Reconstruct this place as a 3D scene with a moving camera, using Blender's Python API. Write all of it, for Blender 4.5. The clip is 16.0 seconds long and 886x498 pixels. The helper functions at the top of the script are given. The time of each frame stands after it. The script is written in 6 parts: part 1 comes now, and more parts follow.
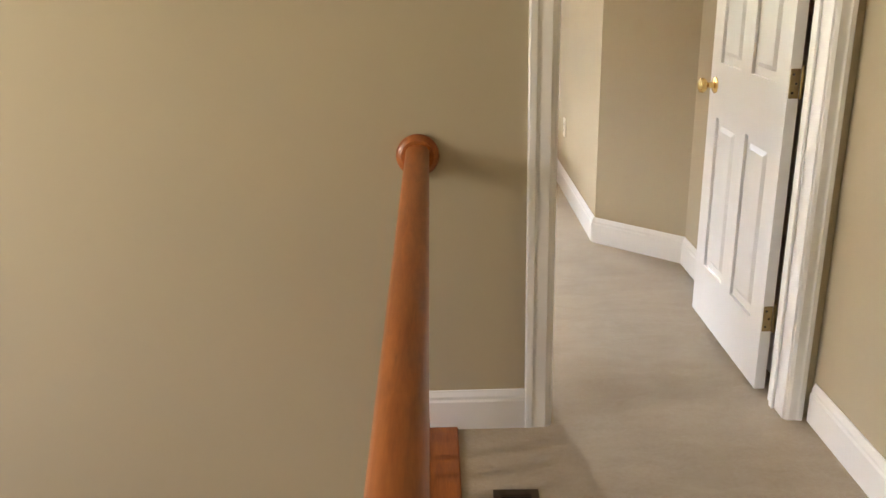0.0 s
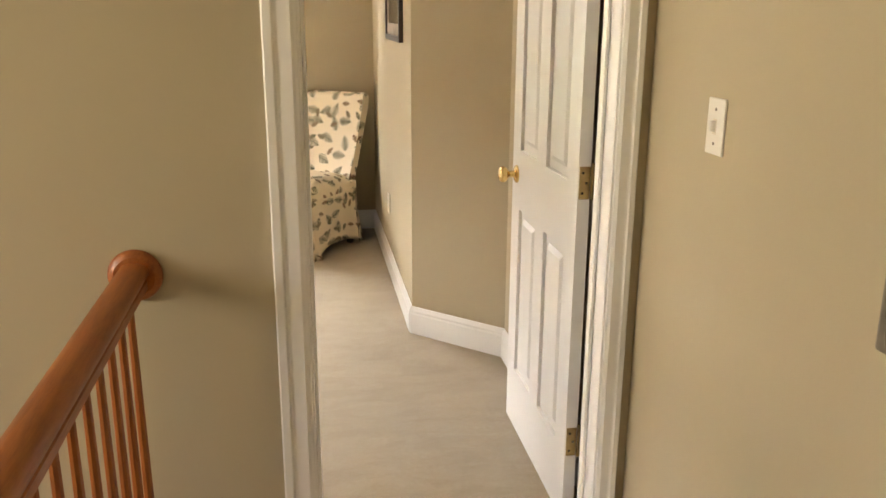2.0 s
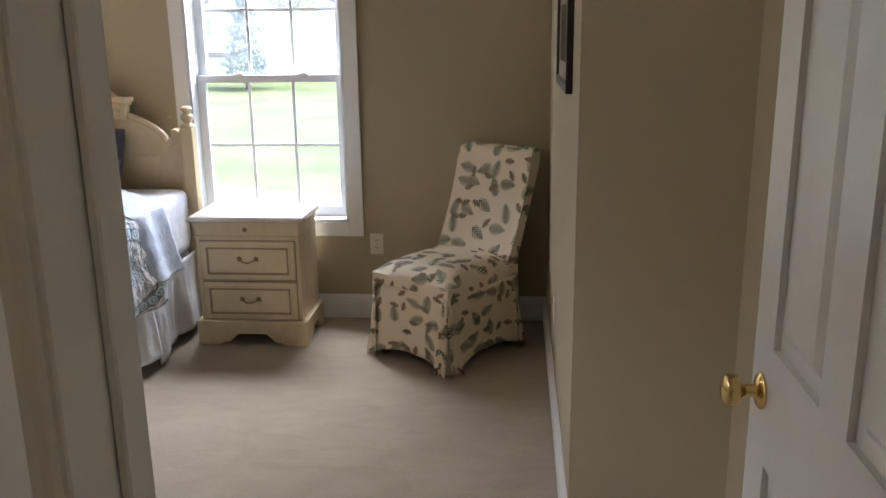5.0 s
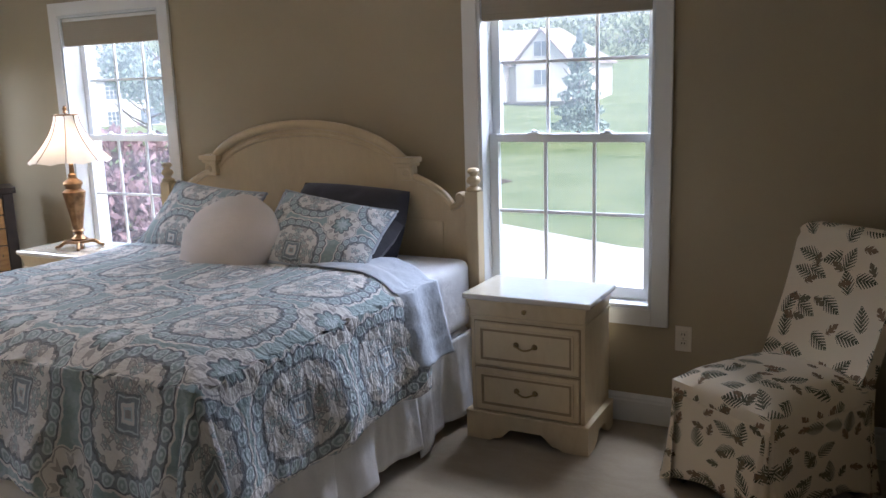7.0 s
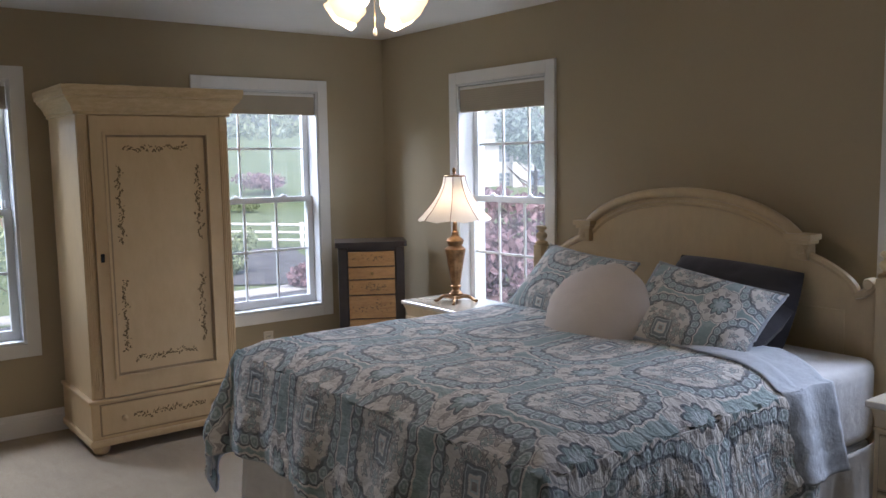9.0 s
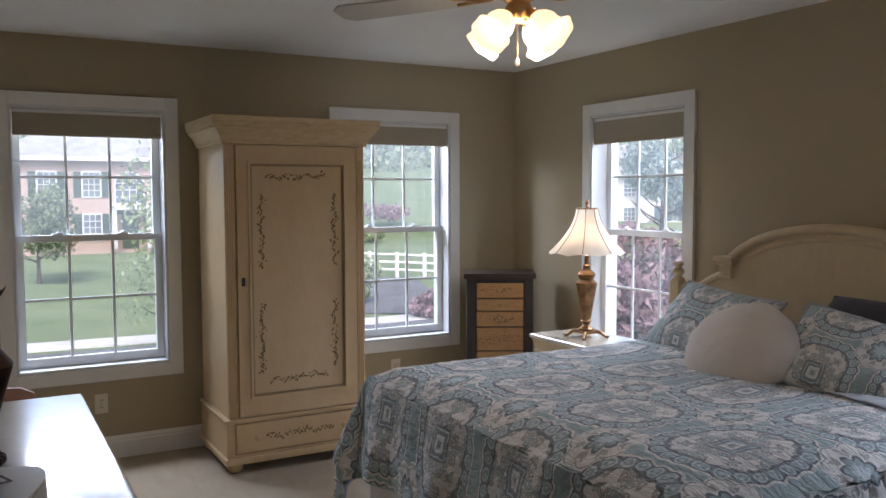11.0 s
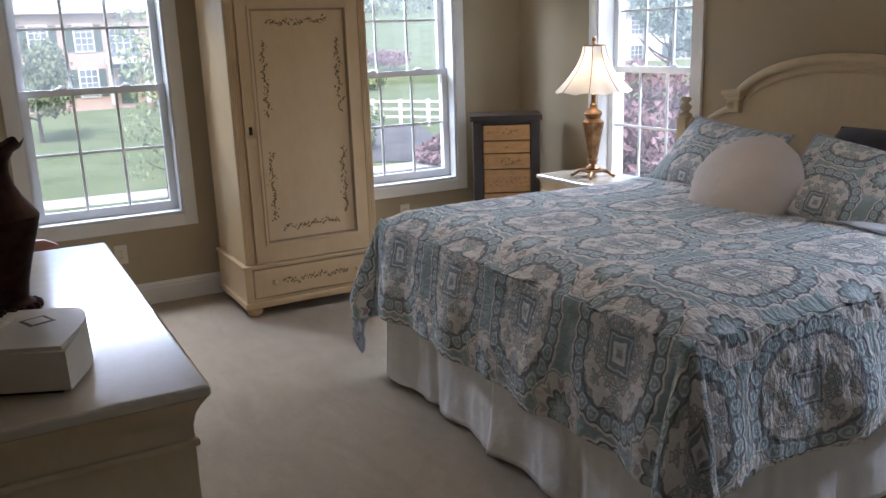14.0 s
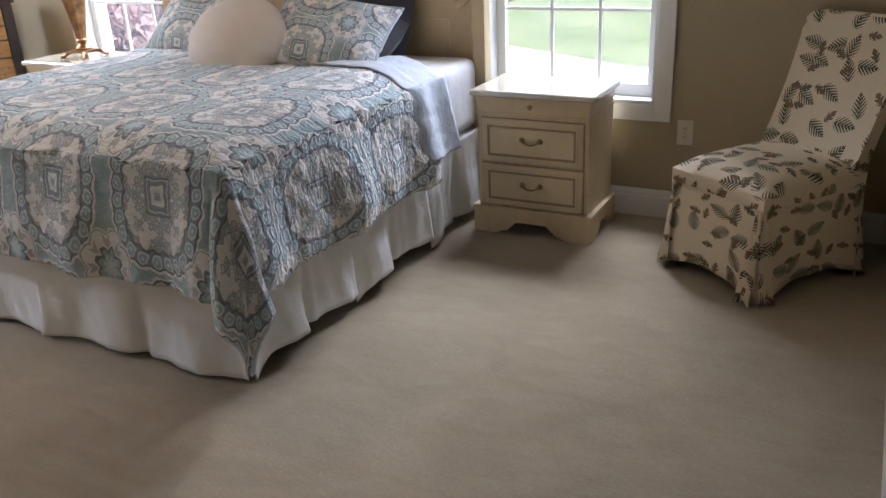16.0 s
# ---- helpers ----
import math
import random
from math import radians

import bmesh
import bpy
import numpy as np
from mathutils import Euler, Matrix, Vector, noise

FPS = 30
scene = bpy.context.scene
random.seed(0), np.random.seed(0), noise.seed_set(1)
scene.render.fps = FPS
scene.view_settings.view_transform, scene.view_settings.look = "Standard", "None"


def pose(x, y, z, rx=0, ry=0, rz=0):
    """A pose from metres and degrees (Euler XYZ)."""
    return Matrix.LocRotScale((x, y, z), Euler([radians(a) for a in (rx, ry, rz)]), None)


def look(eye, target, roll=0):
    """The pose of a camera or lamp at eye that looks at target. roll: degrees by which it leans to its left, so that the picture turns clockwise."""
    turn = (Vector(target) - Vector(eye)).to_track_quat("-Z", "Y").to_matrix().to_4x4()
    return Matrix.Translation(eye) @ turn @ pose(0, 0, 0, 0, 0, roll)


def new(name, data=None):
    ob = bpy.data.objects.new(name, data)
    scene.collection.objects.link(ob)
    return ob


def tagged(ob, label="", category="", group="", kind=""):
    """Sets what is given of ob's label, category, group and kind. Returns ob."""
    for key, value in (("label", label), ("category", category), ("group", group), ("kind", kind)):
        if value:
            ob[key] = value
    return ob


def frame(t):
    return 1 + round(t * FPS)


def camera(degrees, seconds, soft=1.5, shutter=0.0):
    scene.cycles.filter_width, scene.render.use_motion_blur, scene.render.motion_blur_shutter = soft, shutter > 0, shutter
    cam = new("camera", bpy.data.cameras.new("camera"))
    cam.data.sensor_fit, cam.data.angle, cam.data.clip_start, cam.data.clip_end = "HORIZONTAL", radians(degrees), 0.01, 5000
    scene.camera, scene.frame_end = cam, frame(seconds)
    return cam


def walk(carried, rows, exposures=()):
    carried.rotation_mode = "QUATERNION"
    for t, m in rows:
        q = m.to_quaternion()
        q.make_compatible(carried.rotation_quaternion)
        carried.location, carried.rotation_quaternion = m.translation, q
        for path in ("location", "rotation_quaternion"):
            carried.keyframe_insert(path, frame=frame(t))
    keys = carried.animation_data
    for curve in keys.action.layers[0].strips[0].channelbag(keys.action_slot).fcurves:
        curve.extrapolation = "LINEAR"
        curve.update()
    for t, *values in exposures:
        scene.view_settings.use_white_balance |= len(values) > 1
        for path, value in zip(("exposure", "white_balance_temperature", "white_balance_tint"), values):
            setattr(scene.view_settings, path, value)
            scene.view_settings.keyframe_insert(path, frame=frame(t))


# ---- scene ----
cam = camera(55.7, 16.0)
PATH = [
    (0, (-0.392, -2.459, 1.439), (-0.377, -0.57, 0.78), -1.3),
    (0.5, (-0.359, -2.457, 1.424), (-0.12, -0.646, 0.61), -1.9),
    (1, (-0.252, -2.375, 1.43), (0.089, -0.589, 0.597), -2.4),
    (1.5, (-0.109, -2.209, 1.452), (0.236, -0.369, 0.748), 0.1),
    (2, (-0.035, -2.051, 1.497), (0.278, -0.153, 0.952), 0.3),
    (2.5, (0.056, -1.784, 1.525), (0.377, 0.137, 1.074), -0.1),
    (3, (0.145, -1.534, 1.521), (0.446, 0.389, 1.064), -0.6),
    (5.5, (0.319, -0.382, 1.553), (-0.064, 1.51, 1.03), -0.9),
    (6, (0.366, -0.193, 1.555), (-0.206, 1.65, 1.031), -1.2),
    (6.5, (0.272, -0.033, 1.56), (-0.372, 1.792, 1.053), -1.2),
    (7, (0.233, 0.115, 1.563), (-0.673, 1.857, 1.181), -1.8),
    (7.5, (0.157, 0.214, 1.58), (-1.098, 1.74, 1.266), -2.2),
    (8, (0.119, 0.273, 1.587), (-1.275, 1.673, 1.278), -1.9),
    (8.5, (0.107, 0.307, 1.574), (-1.396, 1.602, 1.316), -1.4),
    (11, (0.03, 0.275, 1.554), (-1.709, 1.243, 1.424), -0.2),
    (11.5, (0.029, 0.278, 1.555), (-1.766, 1.149, 1.406), -0.5),
    (12, (0.024, 0.276, 1.555), (-1.797, 1.079, 1.361), -0.6),
    (12.5, (0.012, 0.276, 1.55), (-1.823, 1.03, 1.294), -0.8),
    (13, (0.01, 0.275, 1.544), (-1.82, 1.021, 1.242), -0.9),
    (13.5, (0.027, 0.262, 1.54), (-1.781, 1.006, 1.116), -2.0),
    (14, (0.066, 0.239, 1.541), (-1.638, 1.165, 1.052), -2.0),
    (14.5, (0.099, 0.172, 1.51), (-1.409, 1.381, 0.994), -1.1),
    (15, (0.133, 0.077, 1.5), (-1.133, 1.525, 0.951), -1.7),
    (15.5, (0.196, 0.029, 1.499), (-0.838, 1.61, 0.844), -1.9),
    (16, (0.271, -0.032, 1.459), (-0.598, 1.597, 0.689), -2.8),
]
EXPOSURES = [(0, 3.95, 6700, 18), (1.0, 3.95, 6800, 18), (1.5, 3.95, 7100, 18), (3.2, 3.9, 7800, 18), (4.4, 2.85, 6600, 20), (5.3, 2.1, 6050, 20), (5.6, 1.88, 6050, 20), (6.0, 1.4, 5950, 20), (6.5, 1.35, 5900, 20), (7.0, 1.42, 5800, 20), (8.5, 1.03, 5850, 20), (11, 0.92, 5950, 20), (12.5, 0.98, 5950, 20), (13.5, 1.3, 5850, 20), (14.5, 1.2, 5850, 20), (15, 1.42, 5900, 20), (15.5, 1.58, 5950, 20), (16, 1.95, 6150, 20)]
walk(cam, [(t, look(eye, target, roll)) for t, eye, target, roll in PATH], EXPOSURES)

# ---- world, sun, daylight ----
world = bpy.data.worlds.new("overcast_day")
scene.world = world
world.use_nodes = True
wn = world.node_tree.nodes
sky = wn.new("ShaderNodeTexSky")
sky.sky_type = "NISHITA"
sky.sun_disc = False
sky.sun_elevation, sky.sun_rotation = radians(50), radians(114)
sky.air_density, sky.dust_density = 1.0, 6.0
world.node_tree.links.new(sky.outputs[0], wn["Background"].inputs[0])
wn["Background"].inputs[1].default_value = 0.15
sun = new("sun", bpy.data.lights.new("sun", "SUN"))
sun.data.energy, sun.data.angle, sun.data.color = 1.5, radians(14), (1.0, 0.97, 0.92)
sun.matrix_world = look((45, -20, 60), (0, 0, 0))


def window_light(name, eye, target, w, h, power, color=(0.82, 0.91, 1.0)):
    lamp = new(name, bpy.data.lights.new(name, "AREA"))
    lamp.data.shape, lamp.data.size, lamp.data.size_y = "RECTANGLE", w, h
    lamp.data.energy, lamp.data.color = power, color
    lamp.matrix_world = look(eye, target)
    return lamp


# sky light that enters by each window, from just outside and above the view
NORTH, WEST, SOUTH, CEIL = 3.79, -5.185, 0.032, 2.45
window_light("sky_light_north", (-1.07, 4.75, 2.45), (-1.9, 2.6, 0.7), 1.1, 0.9, 58)
window_light("sky_light_corner", (-3.86, 4.75, 2.45), (-2.6, 2.5, 0.75), 1.1, 0.9, 68)
window_light("sky_light_west", (-6.2, 0.87, 2.45), (-3.6, 1.2, 0.7), 1.1, 0.9, 66)
window_light("sky_light_west_corner", (-6.2, 2.81, 2.45), (-2.9, 2.6, 0.75), 1.1, 0.9, 70)
fan_light = new("fan_bulb_light", bpy.data.lights.new("fan_bulb_light", "POINT"))
fan_light.data.energy, fan_light.data.shadow_soft_size, fan_light.data.color = 3.0, 0.05, (1.0, 0.82, 0.60)
fan_light.location = (-2.44, 1.955, 2.062)
window_light("foyer_window_light", (-4.0, -1.25, 1.95), (0.3, -1.0, 0.1), 0.45, 1.3, 7.5, (1.0, 0.92, 0.80))


# ---- node helpers ----
class Nodes:
    def __init__(self, name):
        self.mat = bpy.data.materials.new(name)
        self.mat.use_nodes = True
        self.tree = self.mat.node_tree
        self.bsdf = self.tree.nodes["Principled BSDF"]
        self.out = self.tree.nodes["Material Output"]

    def put(self, socket, value):
        if isinstance(value, bpy.types.NodeSocket):
            self.tree.links.new(value, socket)
        elif value is not None:
            socket.default_value = value

    def m(self, op, a, b=None, c=None):
        n = self.tree.nodes.new("ShaderNodeMath")
        n.operation = op
        for i, v in enumerate((a, b, c)):
            self.put(n.inputs[i], v)
        return n.outputs[0]

    def coord(self, kind="Object"):
        n = self.tree.nodes.new("ShaderNodeTexCoord")
        return n.outputs[kind]

    def scaled(self, vector, s):
        n = self.tree.nodes.new("ShaderNodeMapping")
        self.put(n.inputs["Vector"], vector)
        n.inputs["Scale"].default_value = s if isinstance(s, tuple) else (s, s, s)
        return n.outputs[0]

    def split(self, vector):
        n = self.tree.nodes.new("ShaderNodeSeparateXYZ")
        self.put(n.inputs[0], vector)
        return n.outputs

    def noise(self, vector, scale, detail=3.0, rough=0.5, distort=0.0):
        n = self.tree.nodes.new("ShaderNodeTexNoise")
        self.put(n.inputs["Vector"], vector)
        n.inputs["Scale"].default_value, n.inputs["Detail"].default_value = scale, detail
        n.inputs["Roughness"].default_value, n.inputs["Distortion"].default_value = rough, distort
        return n.outputs[0]

    def ramp(self, fac, stops):
        n = self.tree.nodes.new("ShaderNodeValToRGB")
        self.put(n.inputs[0], fac)
        els = n.color_ramp.elements
        while len(els) < len(stops):
            els.new(0.5)
        for e, (p, c) in zip(els, stops):
            e.position, e.color = p, (*c, 1) if len(c) == 3 else c
        return n.outputs[0]

    def mix(self, fac, a, b):
        n = self.tree.nodes.new("ShaderNodeMix")
        n.data_type = "RGBA"
        self.put(n.inputs[0], fac)
        self.put(n.inputs[6], a if not isinstance(a, tuple) else (*a[:3], 1))
        self.put(n.inputs[7], b if not isinstance(b, tuple) else (*b[:3], 1))
        return n.outputs[2]

    def bump(self, height, strength=0.3, distance=0.01):
        n = self.tree.nodes.new("ShaderNodeBump")
        self.put(n.inputs["Height"], height)
        n.inputs["Strength"].default_value, n.inputs["Distance"].default_value = strength, distance
        self.tree.links.new(n.outputs[0], self.bsdf.inputs["Normal"])

    def set(self, color=None, rough=None, metal=None, spec=None):
        self.put(self.bsdf.inputs["Base Color"], (*color, 1) if isinstance(color, tuple) else color)
        self.put(self.bsdf.inputs["Roughness"], rough)
        self.put(self.bsdf.inputs["Metallic"], metal)
        self.put(self.bsdf.inputs["Specular IOR Level"], spec)
        return self


def paint(name, color, rough=0.6, vary=0.05, scale=3.0, grain=160.0, relief=0.08, distance=0.002):
    n = Nodes(name)
    at = n.coord()
    big = n.noise(at, scale, 4)
    dark = tuple(c * (1 - vary) for c in color)
    light = tuple(min(1, c * (1 + vary)) for c in color)
    n.set(n.ramp(big, [(0.3, dark), (0.7, light)]), rough)
    n.bump(n.noise(at, grain, 3), relief, distance)
    return n.mat


def wood(name, dark, light, axis=(1, 1, 14), rough=0.35, relief=0.1):
    n = Nodes(name)
    at = n.scaled(n.coord(), axis)
    a = n.noise(at, 5, 6, 0.6, 0.6)
    b = n.noise(at, 30, 3)
    fac = n.m("ADD", n.m("MULTIPLY", a, 0.75), n.m("MULTIPLY", b, 0.25))
    n.set(n.ramp(fac, [(0.3, dark), (0.68, light)]), rough)
    n.bump(b, relief, 0.001)
    return n.mat


def antique(name, color, glaze, rough=0.42):
    """Cream paint, rubbed back with a brown glaze."""
    n = Nodes(name)
    at = n.coord()
    streak = n.noise(n.scaled(at, (2.5, 2.5, 1.0)), 9, 5, 0.6, 0.4)
    blot = n.noise(at, 3.5, 4)
    geo = n.tree.nodes.new("ShaderNodeNewGeometry")
    worn = n.ramp(geo.outputs["Pointiness"], [(0.40, (1, 1, 1)), (0.485, (0, 0, 0))])
    fac = n.m("MULTIPLY", n.m("MULTIPLY", streak, blot), 1.1)
    fac = n.m("MINIMUM", n.m("ADD", fac, n.m("MULTIPLY", worn, 0.5)), 1.0)
    n.set(n.mix(fac, color, glaze), rough)
    n.bump(n.noise(at, 60, 4), 0.08, 0.002)
    return n.mat


def waxed(material):
    b = material.node_tree.nodes["Principled BSDF"]
    b.inputs["Coat Weight"].default_value, b.inputs["Coat Roughness"].default_value = 1.0, 0.09
    b.inputs["Coat IOR"].default_value = 2.1
    return material


def carpet_material():
    n = Nodes("carpet_beige")
    at = n.coord()
    tuft = n.noise(at, 330, 2, 0.7)
    patch = n.noise(at, 2.2, 5, 0.6, 0.8)
    brush = n.noise(n.scaled(at, (1.0, 3.0, 1.0)), 4.0, 3, 0.6, 1.0)
    clump = n.noise(at, 75, 3, 0.65)
    tuft = n.m("ADD", n.m("MULTIPLY", tuft, 0.5), n.m("MULTIPLY", clump, 0.5))
    fac = n.m("ADD", n.m("MULTIPLY", tuft, 0.45), n.m("ADD", n.m("MULTIPLY", patch, 0.33), n.m("MULTIPLY", brush, 0.22)))
    n.set(n.ramp(fac, [(0.30, (0.275, 0.216, 0.142)), (0.52, (0.392, 0.318, 0.22)), (0.72, (0.49, 0.408, 0.298))]), 0.95, spec=0.1)
    n.bump(n.m("ADD", n.m("MULTIPLY", tuft, 1.0), n.m("MULTIPLY", patch, 1.2)), 0.75, 0.006)
    n.put(n.bsdf.inputs["Sheen Weight"], 0.25)
    return n.mat


def medallion_cloth(name, repeat=0.43, shift=(0.0, 0.0), quilted=True):
    """Printed cotton: lobed medallions of small outlined petals in cream, slate and dusty blue."""
    n = Nodes(name)
    uv = n.coord("UV")
    sep = n.split(uv)
    wob = n.m("MULTIPLY", n.m("SUBTRACT", n.noise(uv, 7, 2), 0.5), 0.035)
    jit = n.m("MULTIPLY", n.m("SUBTRACT", n.noise(uv, 38, 3), 0.5), 0.035)
    u0 = n.m("ADD", n.m("DIVIDE", sep[0], repeat), n.m("ADD", n.m("ADD", wob, jit), shift[0]))
    v0 = n.m("ADD", n.m("DIVIDE", sep[1], repeat), n.m("ADD", n.m("SUBTRACT", wob, jit), shift[1]))
    blue, pale, slate, cream, taupe, deep = (0.29, 0.395, 0.40), (0.56, 0.645, 0.665), (0.05, 0.056, 0.07), (0.80, 0.765, 0.72), (0.33, 0.295, 0.275), (0.19, 0.225, 0.25)

    def near(v, at, half):
        return n.m("LESS_THAN", n.m("ABSOLUTE", n.m("SUBTRACT", v, at)), half)

    def cells(px, py, scale, shift_x, loose):
        """Distance to the cell border and to the cell's middle, with its random tint."""
        vec = n.tree.nodes.new("ShaderNodeCombineXYZ")
        n.put(vec.inputs[0], n.m("ADD", px, shift_x))
        n.put(vec.inputs[1], py)
        found = []
        for feature in ("DISTANCE_TO_EDGE", "F1"):
            v = n.tree.nodes.new("ShaderNodeTexVoronoi")
            v.voronoi_dimensions, v.feature = "2D", feature
            n.put(v.inputs["Vector"], vec.outputs[0])
            v.inputs["Scale"].default_value, v.inputs["Randomness"].default_value = scale, loose
            found.append(v.outputs["Distance"])
        return found[0], found[1], n.split(v.outputs["Color"])[0]

    def medallion(du, dv):
        """A rounded square: pale outline, chain of ringed beads, cream field with brown flowers."""
        x = n.m("ABSOLUTE", n.m("SUBTRACT", n.m("FRACT", n.m("ADD", u0, du)), 0.5))
        y = n.m("ABSOLUTE", n.m("SUBTRACT", n.m("FRACT", n.m("ADD", v0, dv)), 0.5))
        cube = n.m("ADD", n.m("POWER", n.m("MULTIPLY", x, 1.12), 2.8), n.m("POWER", y, 2.8))
        r = n.m("DIVIDE", n.m("POWER", cube, 1 / 2.8), 0.462)
        a = n.m("ARCTAN2", y, x)
        step = n.m("MULTIPLY", a, 12.0 / math.pi)
        scallop = n.m("ABSOLUTE", n.m("SINE", n.m("MULTIPLY", step, math.pi)))
        rs = n.m("SUBTRACT", r, n.m("MULTIPLY", scallop, 0.035))
        edge, mid, tint = cells(n.m("MAXIMUM", x, y), n.m("MINIMUM", x, y), 20.0, 0.37, 0.85)
        bloom = n.m("MULTIPLY", n.m("GREATER_THAN", edge, 0.10), n.m("GREATER_THAN", tint, 0.24))
        vein = n.m("MULTIPLY", near(edge, 0.09, 0.05), n.m("GREATER_THAN", tint, 0.24))
        fill = n.mix(n.m("MULTIPLY", bloom, 0.8), cream, n.mix(n.m("GREATER_THAN", tint, 0.6), taupe, n.mix(n.m("GREATER_THAN", tint, 0.42), deep, blue)))
        fill = n.mix(n.m("MULTIPLY", bloom, n.m("LESS_THAN", mid, 0.16)), fill, cream)
        fill = n.mix(n.m("MULTIPLY", vein, 0.7), fill, slate)
        box_r = n.m("DIVIDE", n.m("MAXIMUM", x, y), 0.462)
        fill = n.mix(n.m("LESS_THAN", box_r, 0.24), fill, pale)
        fill = n.mix(n.m("MULTIPLY", near(box_r, 0.235, 0.020), 0.8), fill, slate)
        fill = n.mix(near(box_r, 0.16, 0.032), fill, deep)
        fill = n.mix(near(box_r, 0.10, 0.022), fill, cream)
        fill = n.mix(n.m("LESS_THAN", box_r, 0.05), fill, taupe)
        across = n.m("MULTIPLY", n.m("SUBTRACT", n.m("FRACT", step), 0.5), 0.235)
        out = n.m("SUBTRACT", rs, 0.865)
        bead = n.m("SQRT", n.m("ADD", n.m("MULTIPLY", across, across), n.m("MULTIPLY", out, out)))
        chain = n.mix(n.m("LESS_THAN", bead, 0.098), deep, pale)
        chain = n.mix(n.m("LESS_THAN", bead, 0.068), chain, blue)
        chain = n.mix(n.m("LESS_THAN", bead, 0.030), chain, pale)
        fill = n.mix(n.m("GREATER_THAN", rs, 0.75), fill, chain)
        fill = n.mix(n.m("MULTIPLY", near(rs, 0.745, 0.022), 0.85), fill, slate)
        fill = n.mix(n.m("MULTIPLY", near(rs, 0.972, 0.018), 0.8), fill, slate)
        fill = n.mix(near(rs, 1.005, 0.022), fill, cream)
        return n.m("LESS_THAN", rs, 1.025), fill

    def rosette(du, dv):
        """A small cream flower with an outlined blue eye."""
        x = n.m("SUBTRACT", n.m("FRACT", n.m("ADD", u0, du)), 0.5)
        y = n.m("MULTIPLY", n.m("SUBTRACT", n.m("FRACT", n.m("ADD", v0, dv)), 0.5), 0.86)
        r = n.m("DIVIDE", n.m("SQRT", n.m("ADD", n.m("MULTIPLY", x, x), n.m("MULTIPLY", y, y))), 0.235)
        a = n.m("ARCTAN2", y, x)
        lobe = n.m("ABSOLUTE", n.m("SINE", n.m("MULTIPLY", a, 4.0)))
        rs = n.m("SUBTRACT", r, n.m("MULTIPLY", lobe, 0.16))
        spots = n.m("MULTIPLY", near(rs, 0.58, 0.11), n.m("GREATER_THAN", n.m("COSINE", n.m("MULTIPLY", a, 8.0)), 0.15))
        fill = n.mix(n.m("MULTIPLY", spots, 0.8), cream, taupe)
        fill = n.mix(n.m("LESS_THAN", rs, 0.36), fill, blue)
        fill = n.mix(n.m("LESS_THAN", rs, 0.14), fill, pale)
        fill = n.mix(n.m("MULTIPLY", near(rs, 0.35, 0.05), 0.9), fill, slate)
        fill = n.mix(n.m("MULTIPLY", near(rs, 0.80, 0.022), 0.6), fill, slate)
        return n.m("LESS_THAN", rs, 0.86), fill

    col = n.mix(n.m("MULTIPLY", n.m("GREATER_THAN", n.noise(uv, 24, 2), 0.54), 0.3), blue, pale)
    for inside, fill in (medallion(0.0, 0.0), rosette(0.5, 0.5)):
        col = n.mix(inside, col, fill)
    # pale wash softens the print; the lit bed's sheen and brightness are put in
    wash = n.noise(uv, 70, 3)
    col = n.mix(n.m("MULTIPLY", n.m("ADD", wash, n.m("MULTIPLY", n.noise(uv, 5, 2), 0.4)), 0.26), col, (0.64, 0.69, 0.74))
    n.set(col, 0.9, spec=0.2)
    n.put(n.bsdf.inputs["Sheen Weight"], 0.2)
    weave = n.noise(uv, 420, 2)
    if quilted:
        stitch = n.m("ABSOLUTE", n.m("SINE", n.m("ADD", n.m("MULTIPLY", sep[1], 150.0), n.m("MULTIPLY", n.noise(uv, 11, 3), 5.0))))
        pucker = n.noise(n.scaled(uv, (1.0, 1.8, 1.0)), 30, 3, 0.55, 0.6)
        high = n.m("ADD", n.m("MULTIPLY", stitch, 0.07), n.m("ADD", n.m("MULTIPLY", pucker, 1.1), n.m("MULTIPLY", weave, 0.12)))
        n.bump(high, 1.0, 0.013)
    else:
        n.bump(n.m("ADD", n.noise(uv, 18, 3), n.m("MULTIPLY", weave, 0.15)), 0.7, 0.012)
    return n.mat


